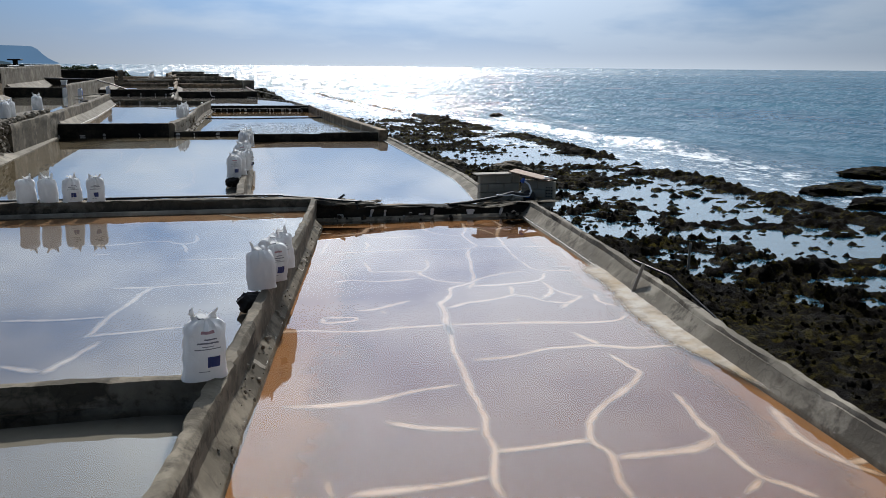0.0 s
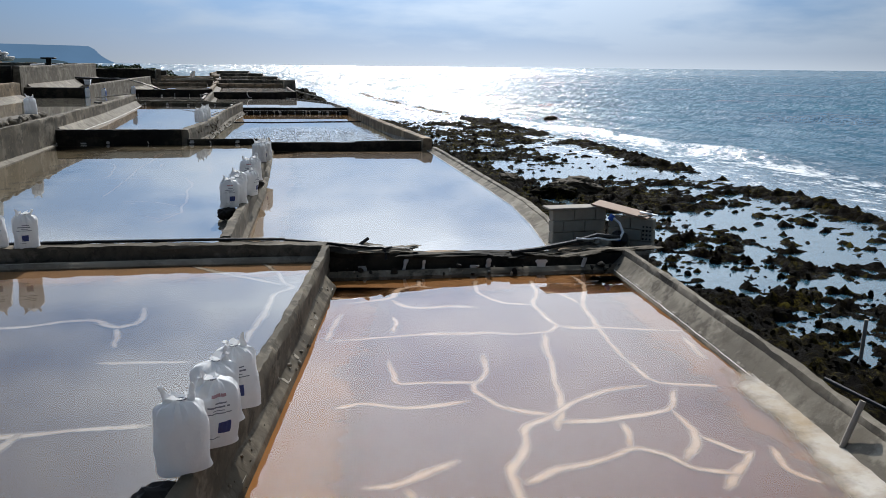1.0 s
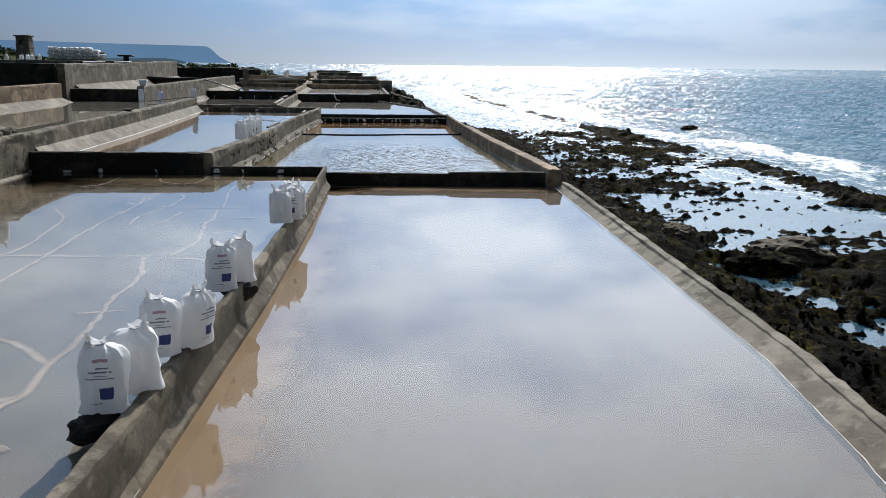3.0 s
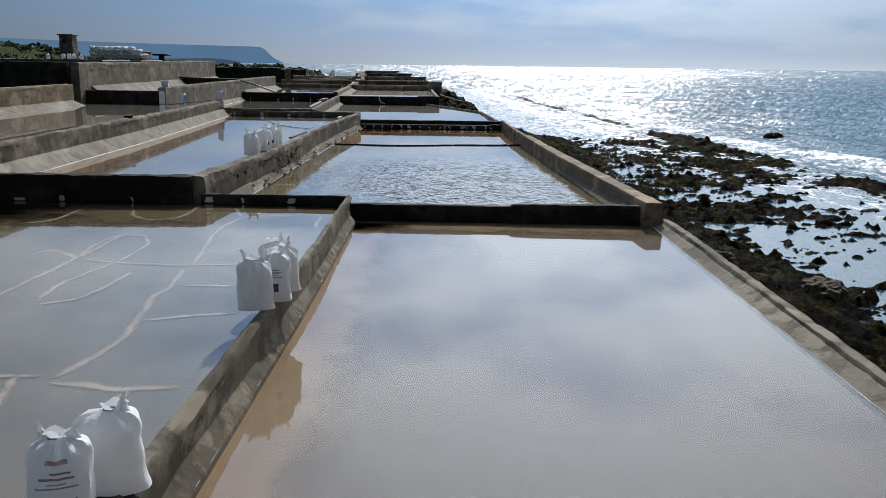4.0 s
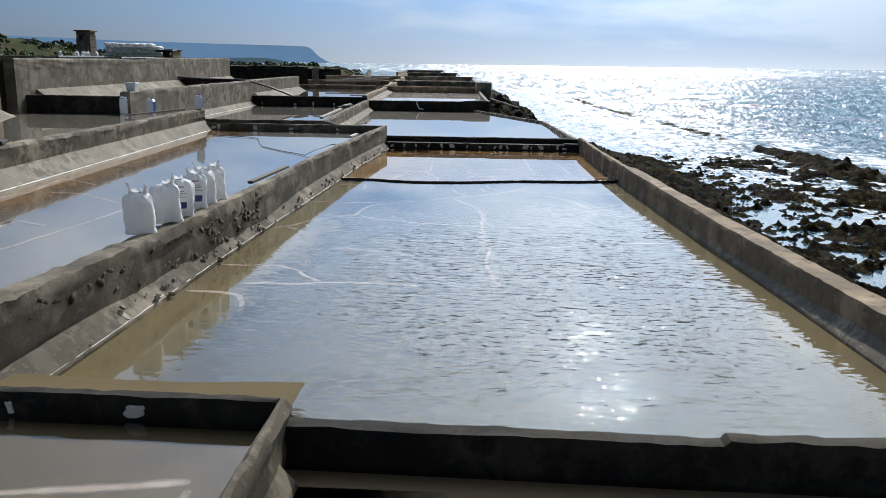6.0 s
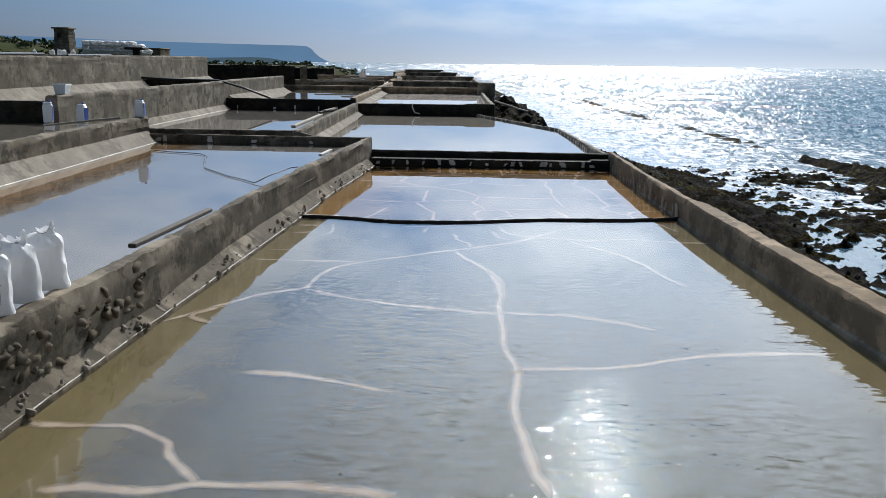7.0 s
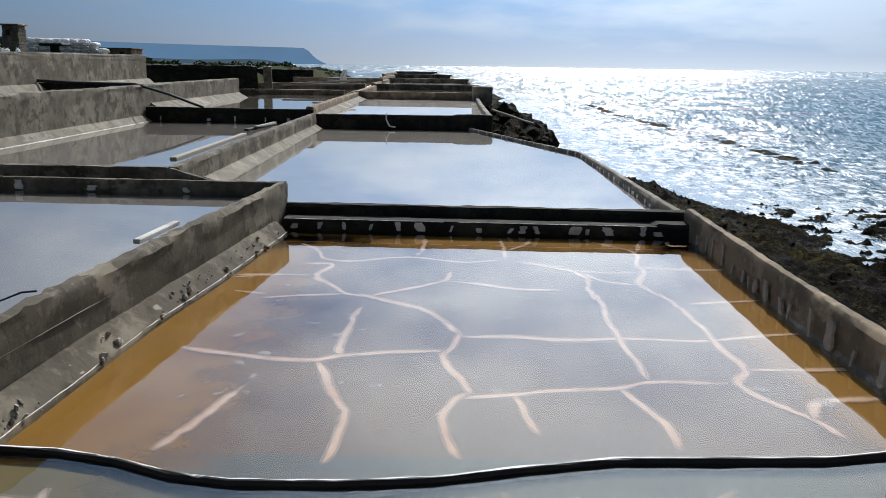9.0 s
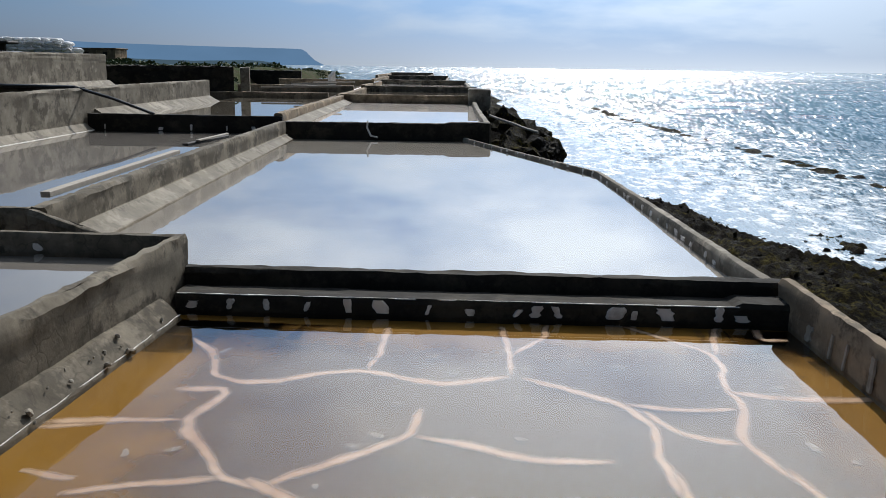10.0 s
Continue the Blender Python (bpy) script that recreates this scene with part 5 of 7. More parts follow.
wall("wall_dark_far", [(-20.5, 94.5, 2.62), (-10.6, 98.5, 2.60)], 0.6, 0.5, 2.6, M_DARK, "long dark wall grown with weed", 0.08, 110, 0.4)
wall("wall_dark_far_end", [(-10.2, 98.6, 2.55), (-9.7, 98.7, 2.6)], 0.7, 0.5, 2.55, M_GREY, "pale plaster pier", 0.04, 111)
wall("wall_dark_shore", [(-17.5, 127.0, 2.25), (-12.2, 127.3, 2.22)], 0.6, 0.2, 2.22, M_DARK, "dark wall near the far shore", 0.05, 112, 0.5)
wall("wall_pale_pier", [(-8.3, 118.8, 1.9), (-8.0, 119.0, 2.3)], 0.6, 0.5, 2.2, M_PATCH, "broken white plaster pier", 0.06, 113)
w = new("sea_box")
tagged(w, "square plaster sluice box at the corner of a pan", "sluice box")
part("wall", box_bm(2.75, 3.95, 95.6, 97.6, -0.6, 1.62, 0.05), M_GREY, w)
part("opening", box_bm(3.0, 3.7, 95.9, 97.3, 1.55, 1.63, 0.02), M_BLACK_DULL, w, "dark top opening")


# rubble retaining wall beside the olive pan
def rubble_wall():
    base = mesh_object("wall_rubble", wall_bm([(-6.62, 17.0, 1.45), (-6.62, 27.0, 1.50), (-6.66, 35.0, 1.55), (-6.70, 36.1, 1.55)], 0.45, 0.2, 1.5, 0.05, 120), M_STONE)
    tagged(base, "rough dry-stone retaining wall", "wall", kind="structure")
    shapes = []
    for k in range(6):
        ob = mesh_object("stone_shape", stone_bm((0.16, 0.13, 0.10), 200 + k, 0.35, 2), M_STONE)
        shapes.append(ob.data)
        bpy.data.objects.remove(ob)
    rnd = random.Random(5)
    for row in range(8):
        y = 22.5 + rnd.uniform(0, 0.2)
        while y < 36.1:
            o = new("stone", shapes[rnd.randrange(6)])
            o.parent = base
            o.matrix_basis = pose(-6.42 + rnd.uniform(-0.04, 0.04), y, 0.58 + row * 0.125 + rnd.uniform(-0.02, 0.02), rnd.uniform(-30, 30), rnd.uniform(-30, 30), rnd.uniform(60, 120))
            y += rnd.uniform(0.26, 0.42)
    skirt(base, [(-6.38, 18.0), (-6.38, 36.0)], 0.35, 0.46, 0.14, M_SKIRT, 121)


# ---------------------------------------------------------------- block hut at the pan's corner
def block_hut():
    base = new("pump_hut")
    tagged(base, "small pump shelter of concrete blocks with a board roof", "pump shelter")
    rnd = random.Random(3)

    def course(x0, y0, x1, y1, z, shift, thick=0.19):
        """One row of blocks from (x0, y0) to (x1, y1)."""
        a, b = Vector((x0, y0, 0)), Vector((x1, y1, 0))
        long, turn = (b - a).length, math.degrees(math.atan2(y1 - y0, x1 - x0))
        u = -shift
        while u < long - 0.04:
            p, q = max(u, 0), min(u + 0.4, long)
            if q - p > 0.05:
                bm = box_bm(p + 0.006, q - 0.006, rnd.uniform(-0.006, 0.006), thick, 0.005, 0.195, 0.012)
                bm.transform(pose(x0, y0, z, 0, 0, turn))
                part("block", bm, M_BLOCK, base)
            u += 0.4

    for r in range(3):
        course(5.72, 18.60, 6.72, 18.66, 0.29 + 0.2 * r, 0.2 * (r % 2))
        course(6.74, 18.62, 7.34, 18.10, 0.17 + 0.2 * r, 0.2 * (r % 2))
    bm = wall_bm([(5.70, 18.68), (6.8, 18.74)], 0.22, 0.0, 0.30, 0.03, 3, 0.12)
    part("footing", bm, M_CONCRETE, base, "rough plaster footing")
    part("sill_floor", box_bm(5.82, 7.2, 17.85, 18.64, -0.1, 0.25, 0.03), M_GREY, base, "grey plaster floor")
    for k in range(12):
        x, z = 7.21 + 0.045 * (k % 3), 0.42 + 0.07 * (k // 3)
        y = 18.10 + (7.34 - x) * 0.87 - 0.012
        part("hole", tube_bm([(x, y, z), (x + 0.012, y + 0.014, z)], 0.017, 0.1), M_BLACK_DULL, base)
    bm = box_bm(-0.52, 0.60, -0.17, 0.20, 0, 0.035, 0.01)
    bm.transform(pose(6.14, 18.70, 0.895, 0, 0, 3))
    part("lintel", bm, M_WOOD, base, "pale timber board")
    bm = box_bm(-0.50, 0.50, -0.27, 0.27, -0.014, 0.014, 0.005)
    bm.transform(pose(6.95, 18.50, 0.885, 0, 10, -38))
    part("roof_board", bm, M_PLY, base, "rust-brown sheet of board")
    for k, (x, y, a, l) in enumerate(((7.18, 18.14, 40, 0.30), (7.30, 18.22, -35, 0.30), (7.36, 18.34, 70, 0.26))):
        bm = box_bm(-l / 2, l / 2, -0.04, 0.04, -0.01, 0.01, 0.004)
        bm.transform(pose(x, y, 0.83 + 0.022 * k, 4, 8, a))
        part("batten", bm, M_PLASTIC if k == 1 else M_WOOD, base, "loose broken batten")
    part("rubble", stone_bm((0.18, 0.12, 0.10), 31, 0.4), M_BLOCK, base, "broken block at the foot").location = (6.62, 18.35, 0.34)
    base.location = (0.07, 0.0, -0.05)
    return base


block_hut()


def pump():
    base = new("water_pump")
    tagged(base, "small dark water pump with blue couplings and hoses", "pump")
    body = stone_bm((0.15, 0.20, 0.15), 41, 0.12)
    body.transform(pose(6.86, 18.22, 0.38))
    part("motor", body, M_BLACK, base)
    part("coupling", tube_bm([(6.70, 18.30, 0.70), (6.76, 18.30, 0.78)], 0.05, 0.1), M_BLUE, base, "blue pipe coupling")
    part("coupling", tube_bm([(6.72, 18.06, 0.42), (6.80, 18.06, 0.42)], 0.045, 0.1), M_BLUE, base, "blue pipe coupling")
    part("hose", tube_bm([(6.73, 18.30, 0.76), (6.84, 18.20, 0.66), (6.86, 18.08, 0.52), (6.78, 18.02, 0.42)], 0.020, 0.05), M_PLASTIC, base, "pale short hose")
    part("hose", tube_bm([(6.76, 18.0, 0.42), (6.3, 17.80, 0.50), (5.9, 17.72, 0.52)], 0.016, 0.1, 0.02), M_PLASTIC, base, "pale thin hose")


pump()


def hose(pts, radius, label, sag=0.0, wob=0.0, material=M_BLACK):
    return tagged(mesh_object("hose", tube_bm(pts, radius, 0.12, sag, 8, wob), material, True), label, "hose")


hose([(6.78, 18.05, 0.44), (6.3, 17.86, 0.53), (5.9, 17.74, 0.46), (5.2, 17.58, 0.39), (4.75, 17.50, 0.37)], 0.040, "thick black hose lying over the broken wall")
hose([(-9.0, 18.04, 0.645), (-5.5, 18.02, 0.645), (-2.0, 18.03, 0.63), (0.2, 17.92, 0.635), (1.25, 17.86, 0.62)], 0.024, "black hose lying along the plaster wall top", 0.0, 0.10)
hose([(1.25, 17.90, 0.60), (1.5, 17.84, 0.585), (1.9, 17.74, 0.565), (2.2, 17.72, 0.535), (2.5, 17.68, 0.51), (2.85, 17.68, 0.475), (3.1, 17.62, 0.455), (3.25, 17.5, 0.40)], 0.022, "black hose lying along the wall top", 0.0, 0.12)
hose([(1.95, 17.70, 0.565), (2.2, 17.62, 0.54), (2.5, 17.58, 0.51), (2.8, 17.64, 0.48), (3.2, 17.72, 0.44)], 0.024, "black hose lying along the wall top", 0.0, 0.08)
hose([(2.38, 17.72, 0.53), (2.52, 17.74, 0.62)], 0.026, "upturned black hose end")
hose([(2.85, 17.62, 0.49), (2.72, 17.52, 0.50), (2.76, 17.46, 0.34)], 0.028, "black hose hanging over the wall", 0.0, 0.03)
hose([(-9.85, 77.0, 1.96), (-8.6, 76.9, 1.62), (-7.35, 76.95, 1.16)], 0.05, "black pipe slanting down across the wall")
hose([(-13.9, 77.3, 2.05), (-12.0, 77.0, 1.98), (-9.85, 77.0, 1.96)], 0.06, "black pipe on the trough wall", 0.0, 0.1)
hose([(-5.6, 56.6, 0.74), (-5.0, 56.1, 0.74), (-4.3, 55.8, 0.74), (-3.9, 55.4, 0.735), (-3.65, 54.2, 0.735), (-3.2, 53.2, 0.735), (-2.4, 52.0, 0.735), (-1.6, 51.05, 0.74), (-1.4, 51.3, 0.84), (-1.05, 51.9, 0.95)], 0.009, "thin black cable trailing into the brine", 0.0, 0.3)
hose([(-0.55, 77.45, 1.02), (-0.56, 77.4, 0.80), (-0.42, 77.2, 0.56), (-0.2, 77.05, 0.53)], 0.03, "pale hose hanging over the black wall", 0.0, 0.02, M_PATCH)
hose([(3.6, 84.0, 0.9), (5.2, 80.0, 0.55)], 0.05, "grey pipe lying on the rock", 0.0, 0.1, M_WOOD)


# flat broken stones along the top of the black cross wall
def stone_coping():
    rnd = random.Random(17)
    for row in range(2):
        x = 1.95 + rnd.uniform(0, 0.2)
        while x < 6.5:
            l = rnd.uniform(0.4, 1.3)
            y = 17.66 - 0.035 * (x - 1.9) + (row - 0.5) * 0.16 + rnd.uniform(-0.03, 0.03)
            bm = stone_bm((l * 0.58, 0.13, 0.03), rnd.randint(1, 400), 0.6, 3)
            bm.transform(pose(x + l / 2, y, float(np.interp(x + l / 2, (1.85, 2.7, 3.2, 3.6, 4.4, 5.4, 6.55), (0.54, 0.445, 0.405, 0.365, 0.325, 0.315, 0.365))) + rnd.uniform(-0.01, 0.02), rnd.uniform(-6, 6), rnd.uniform(-4, 4), rnd.uniform(-12, 12)))
            part("coping_stone", bm, (M_CONCRETE, M_DARK, M_CONCRETE, M_TAN)[rnd.randrange(4)], CROSS)
            x += l * rnd.uniform(0.9, 1.25)


stone_coping()


# low dam across the pan: a tarred strip with a salted edge
def dam():
    line = [(-0.78, 50.40), (-0.2, 50.35), (0.23, 50.25), (0.65, 50.07), (1.05, 50.0), (1.7, 50.02), (2.3, 50.10), (2.8, 50.25), (3.5, 50.43), (4.3, 50.48), (4.9, 50.52), (5.5, 50.66), (6.12, 50.88)]
    base = mesh_object("dam_strip", wall_bm(line, 0.034, 0.15, 0.300, 0.012, 130, 0.12, 0.010), M_BLACK_DULL)
    tagged(base, "low black dam strip across the salt pan", "dam", kind="structure")
    crust_line(base, [(x, y + 0.012) for x, y in line], 0.303, 0.05, 9)


dam()


# ---------------------------------------------------------------- salt sacks
SACK_H = 0.54


def sack_radius(a, v, wide, deep, seed):
    """Where the cloth lies: angle a, height v from 0 to 1; a pillow with flared bottom corners and square shoulders."""
    w = 1.0 + 0.10 * max(0.0, 1 - v / 0.16) ** 1.5 + 0.03 * math.sin(v * 6 + seed)
    d = 0.80 + 0.30 * math.sin(math.pi * min(1.0, 0.12 + v * 0.80))
    if v > 0.76:
        u = (v - 0.76) / 0.24
        w *= 0.20 + 0.80 * math.sqrt(max(0.0, 1 - u ** 2.6))
        d *= 0.22 + 0.78 * math.sqrt(max(0.0, 1 - u ** 1.8))
    c, s = math.cos(a), math.sin(a)
    p = 3.0 - 0.5 * v
    r = (abs(c / (wide * w)) ** p + abs(s / (deep * d)) ** p) ** (-1 / p)
    fold = 0.014 * noise.noise((c * 3 + seed, s * 3, v * 2.2)) + 0.008 * noise.noise((c * 8 + seed, s * 8, v * 6)) + 0.012 * noise.noise((c * 2.5, s * 2.5 + seed * 3, v * 5))
    if v > 0.66:
        fold += 0.020 * math.sin(a * 9 + seed + 3 * v) * (v - 0.66) / 0.34
    return max(0.02, r + fold * min(1, v * 8 + 0.2))


def sack_point(a, v, wide, deep, seed, out=0.0):
    r = sack_radius(a, v, wide, deep, seed) + out
    lean = 0.03 * math.sin(seed * 2.1) * v
    return Vector((r * math.cos(a) + lean, r * math.sin(a), v * SACK_H))


def print_bm(a0, a1, v0, v1, wide, deep, seed, out=0.004, n=8):
    bm = bmesh.new()
    rows = [[bm.verts.new(sack_point(a0 + (a1 - a0) * i / n, v0 + (v1 - v0) * j / 3, wide, deep, seed, out)) for i in range(n + 1)] for j in range(4)]
    for p, q in zip(rows, rows[1:]):
        for i in range(n):
            bm.faces.new((p[i], p[i + 1], q[i + 1], q[i]))
    return bm


def salt_sack(seed, printed=True):
    """A full woven sack, 0.5 m high, tied at the neck; its printed side faces -y."""
    rnd = random.Random(seed)
    wide, deep = rnd.uniform(0.178, 0.196), rnd.uniform(0.125, 0.14)
    base = new("salt_sack")
    bm = bmesh.new()
    n, m = 36, 26
    rows = [[bm.verts.new(sack_point(i * math.tau / n, (j / m) ** 0.9, wide, deep, seed)) for i in range(n)] for j in range(m + 1)]
    for p, q in zip(rows, rows[1:]):
        for i in range(n):
            bm.faces.new((p[i], p[(i + 1) % n], q[(i + 1) % n], q[i]))
    bm.faces.new(rows[0][::-1])
    bm.faces.new(rows[-1])
    part("body", bm, M_SACK, base, "", True)
    # gathered mouth above the tie
    bm = bmesh.new()
    rows = []
    for j in range(5):
        u = j / 4
        rr = 0.026 + 0.045 * u
        rows.append([bm.verts.new((rr * (1 + 0.35 * math.sin(5 * a + seed) * u) * math.cos(a) + 0.03 * u * math.sin(seed), 0.7 * rr * math.sin(a), SACK_H - 0.006 + 0.045 * u + 0.02 * u * math.sin(3 * a + seed * 1.7))) for a in (i * math.tau / 22 for i in range(22))])
    for p, q in zip(rows, rows[1:]):
        for i in range(22):
            bm.faces.new((p[i], p[(i + 1) % 22], q[(i + 1) % 22], q[i]))
    bm.faces.new(rows[0][::-1])
    part("mouth", bm, M_SACK, base, "gathered mouth above the tie", True)
    # ears: the loose corners of the cloth, standing up from the shoulders
    for k in range(1 + seed % 2):
        side = (-1, 1)[(k + seed // 2) % 2]
        foot = Vector((side * 0.07, rnd.uniform(-0.02, 0.02), SACK_H - 0.045))
        tip = foot + Vector((side * rnd.uniform(0.0, 0.07), rnd.uniform(-0.03, 0.03), rnd.uniform(0.12, 0.17)))
        bm = tube_bm([foot, foot.lerp(tip, 0.5) + Vector((0.02 * math.sin(seed), 0.015, 0.01)), tip], 0.024, 0.02)
        for v in bm.verts:
            u = (v.co.z - foot.z) / (tip.z - foot.z)
            axis = foot.lerp(tip, u)
            v.co = axis + (v.co - axis) * (1.75 - 1.2 * u)
            v.co.y = axis.y + (v.co.y - axis.y) * 0.55
            v.co.x += 0.014 * math.sin(u * 6 + seed)
        part("ear", bm, M_SACK, base, "twisted cloth ear", True)
    part("tie", tube_bm([(0.034 * math.cos(i * math.tau / 12), 0.026 * math.sin(i * math.tau / 12), SACK_H) for i in range(13)], 0.006, 0.01), M_PRINT_GREY, base, "dark string tie")
    if printed:
        f = -math.pi / 2
        if seed in (1, 4):
            part("red_print", print_bm(f - 0.45, f + 0.40, 0.80, 0.845, wide, deep, seed), M_PRINT_RED, base, "faded red print")
        a0, a1 = (-0.05, 0.62) if seed in (1, 4) else (-0.30, 0.34)
        part("blue_panel", print_bm(f + a0, f + a1, 0.24, 0.42, wide, deep, seed), M_PRINT_BLUE, base, "blue printed panel")
        for v, a0, a1, h in ((0.70, -0.25, 0.45, 0.022), (0.64, -0.62, 0.55, 0.026), (0.59, -0.35, 0.30, 0.012), (0.545, -0.72, 0.66, 0.016), (0.17, -0.52, 0.10, 0.012)):
            part("print_bar", print_bm(f + a0, f + a1, v, v + h, wide, deep, seed), M_PRINT_GREY, base)
    return tagged(base, "full white woven salt sack, tied, printed blue and red" if printed else "full plain white woven salt sack tied at the neck", "sack")


SACK_KINDS = [salt_sack(s, s % 3 != 2) for s in range(1, 7)]
USED = set()


def put_sack(kind, x, y, z, turn=0.0, lean=0.0, group="sacks on the pan walls", size=1.0):
    ob = SACK_KINDS[kind]
    m = pose(x, y, z, lean, 0, turn)
    if kind in USED:
        ob = copy_thing(ob, m)
    else:
        USED.add(kind)
        ob.matrix_basis = m
    ob.scale = (size, size, size)
    return tagged(ob, group=group)


# on the cross wall
for k, (x, y, turn) in enumerate(((-3.68, 17.93, 8), (-3.28, 17.92, -6), (-2.86, 17.92, 20), (-2.42, 17.90, 10))):
    put_sack((1, 4, 5, 2)[k], x, y, 0.60, turn, size=0.9)
# on the first divider
put_sack(0, -0.22, 7.45, 0.575, 14)
for kind, x, y, turn, lean in ((4, 0.44, 10.42, 24, 0), (3, 0.60, 10.80, 20, 4), (1, 0.62, 11.15, 28, 0), (5, 0.74, 11.45, 8, -3)):
    put_sack(kind, x, y, 0.59, turn, lean, size=0.90)
# on the second divider
for kind, x, y, turn, lean in ((3, 0.31, 20.85, 6, 0), (1, 0.44, 21.25, 20, 3), (3, 0.42, 22.05, 12, 0), (2, 0.66, 22.35, 62, 6), (0, 0.56, 24.22, 16, 0), (1, 0.70, 24.62, 22, 3), (4, 0.80, 28.35, 14, 0), (2, 0.92, 28.68, 10, 3), (1, 0.96, 29.02, 40, 0), (5, 0.84, 29.25, 10, 0)):
    put_sack(kind, x, y, 0.655, turn, lean, size=0.92)
# a row on the third divider
for kind, x, y, turn in ((4, -1.62, 40.35, 12), (1, -1.56, 41.10, 20), (3, -1.54, 41.55, 14), (0, -1.55, 42.15, 24), (4, -1.54, 42.60, 16), (1, -1.52, 43.02, 22)):
    put_sack(kind, x, y, 0.935, turn, 2, size=0.92)
# on the dry-stone wall
put_sack(4, -6.62, 35.5, 1.53, 10)
put_sack(1, -6.65, 31.0, 1.52, 40)
put_sack(4, -6.66, 30.4, 1.52, 70)


# blocks of black timber under some sacks
def prop(x, y, z0, z1, turn):
    bm = stone_bm((0.19, 0.12, (z1 - z0) * 0.56), int(y * 10), 0.30, 3)
    bm.transform(pose(x, y, (z0 + z1) / 2, 0, 0, turn))
    tagged(mesh_object("timber_block", bm, M_BLACK_DULL), "rough black tarred block under a sack", "block", "timber blocks under sacks")


prop(0.30, 10.18, 0.36, 0.588, 20)
prop(0.26, 20.75, 0.44, 0.652, 40)
prop(0.70, 24.5, 0.44, 0.652, 10)


# pile of filled sacks on the terrace: rows of small sacks laid flat
def sack_pile():
    base = new("sack_pile")
    tagged(base, "long stacked pile of white filled salt sacks", "sack pile")
    shapes = []
    for k in range(4):
        ob = mesh_object("lying_shape", stone_bm((0.40, 0.27, 0.19), 300 + k, 0.22, 2), M_SACK, True)
        shapes.append(ob.data)
        bpy.data.objects.remove(ob)
    rnd = random.Random(8)
    for level in range(5):
        for i in range(9 - level // 2):
            for j in range(2):
                o = new("lying_sack", shapes[rnd.randrange(4)])
                o.parent = base
                o.matrix_basis = pose(-35.4 + i * 0.62 + 0.2 * (level % 2) + rnd.uniform(-0.08, 0.08), 119.6 + 0.7 * j + i * 0.32, 3.42 + level * 0.26, rnd.uniform(-8, 8), rnd.uniform(-8, 8), rnd.uniform(10, 50))
    return base


sack_pile()
for k, (x, y) in enumerate(((-38.6, 119.5), (-38.0, 119.8), (-37.3, 119.2), (-36.7, 119.9), (-40.0, 118.8))):
    put_sack((1, 4)[k % 2], x, y, 3.0, 30 * k, size=1.25, group="sacks beside the pile")


# ---------------------------------------------------------------- jerrycans, tub, planks, post
def jerrycan(x, y, z, tall, turn, label="white plastic can with a blue side standing on the wall"):
    base = new("plastic_can")
    tagged(base, label, "can", "white cans")
    body = box_bm(-0.125, 0.125, -0.10, 0.10, 0, tall * 0.82, 0.03)
    body.transform(pose(x, y, z, 0, 0, turn))
    part("body", body, M_PLASTIC, base)
    top = box_bm(-0.11, 0.11, -0.08, 0.08, tall * 0.80, tall * 0.92, 0.03)
    top.transform(pose(x, y, z, 0, 0, turn))
    part("shoulder", top, M_PLASTIC, base)
    part("cap", tube_bm([(x + 0.05, y, z + tall * 0.9), (x + 0.05, y, z + tall)], 0.035, 0.1), M_BLUE, base, "blue cap")
    side = box_bm(0.126, 0.132, -0.09, 0.09, tall * 0.1, tall * 0.75, 0.0)
    side.transform(pose(x, y, z, 0, 0, turn))
    part("side_panel", side, M_BLUE, base, "blue panel")


jerrycan(-9.35, 59.0, 1.18, 0.62, 20)
jerrycan(-8.45, 59.1, 1.18, 0.56, -10)
jerrycan(-6.74, 58.85, 1.38, 0.50, 10)


def tub(x, y, z):
    base = new("tub")
    tagged(base, "square white tub on the wall top", "tub")
    bm = bmesh.new()
    rings = [[bm.verts.new((x + sx * r, y + sy * r, z + h)) for sx, sy in ((-1, -1), (1, -1), (1, 1), (-1, 1))] for r, h in ((0.14, 0), (0.18, 0.30), (0.165, 0.30), (0.12, 0.05))]
    for a, b in zip(rings, rings[1:]):
        for k in range(4):
            bm.faces.new((a[k], a[(k + 1) % 4], b[(k + 1) % 4], b[k]))
    bm.faces.new(rings[0][::-1])
    bm.faces.new(rings[-1])
    part("body", bm, M_PLASTIC, base)
    part("rim", wall_bm([(x - 0.19, y - 0.19), (x + 0.19, y - 0.19), (x + 0.19, y + 0.19), (x - 0.19, y + 0.19), (x - 0.19, y - 0.18)], 0.03, z + 0.28, z + 0.31, 0.0, 0, 0.3, 0.01), M_PLASTIC, base, "flat rim")


tub(-9.55, 60.35, 1.88)


def plank(a, b, width, thick, material, label):
    a, b = Vector(a), Vector(b)
    d = b - a
    bm = box_bm(0, d.length, -width / 2, width / 2, 0, thick, 0.008)
    bm.transform(Matrix.Translation(a) @ d.to_track_quat("X", "Z").to_matrix().to_4x4())
    return tagged(mesh_object("plank", bm, material), label, "plank")


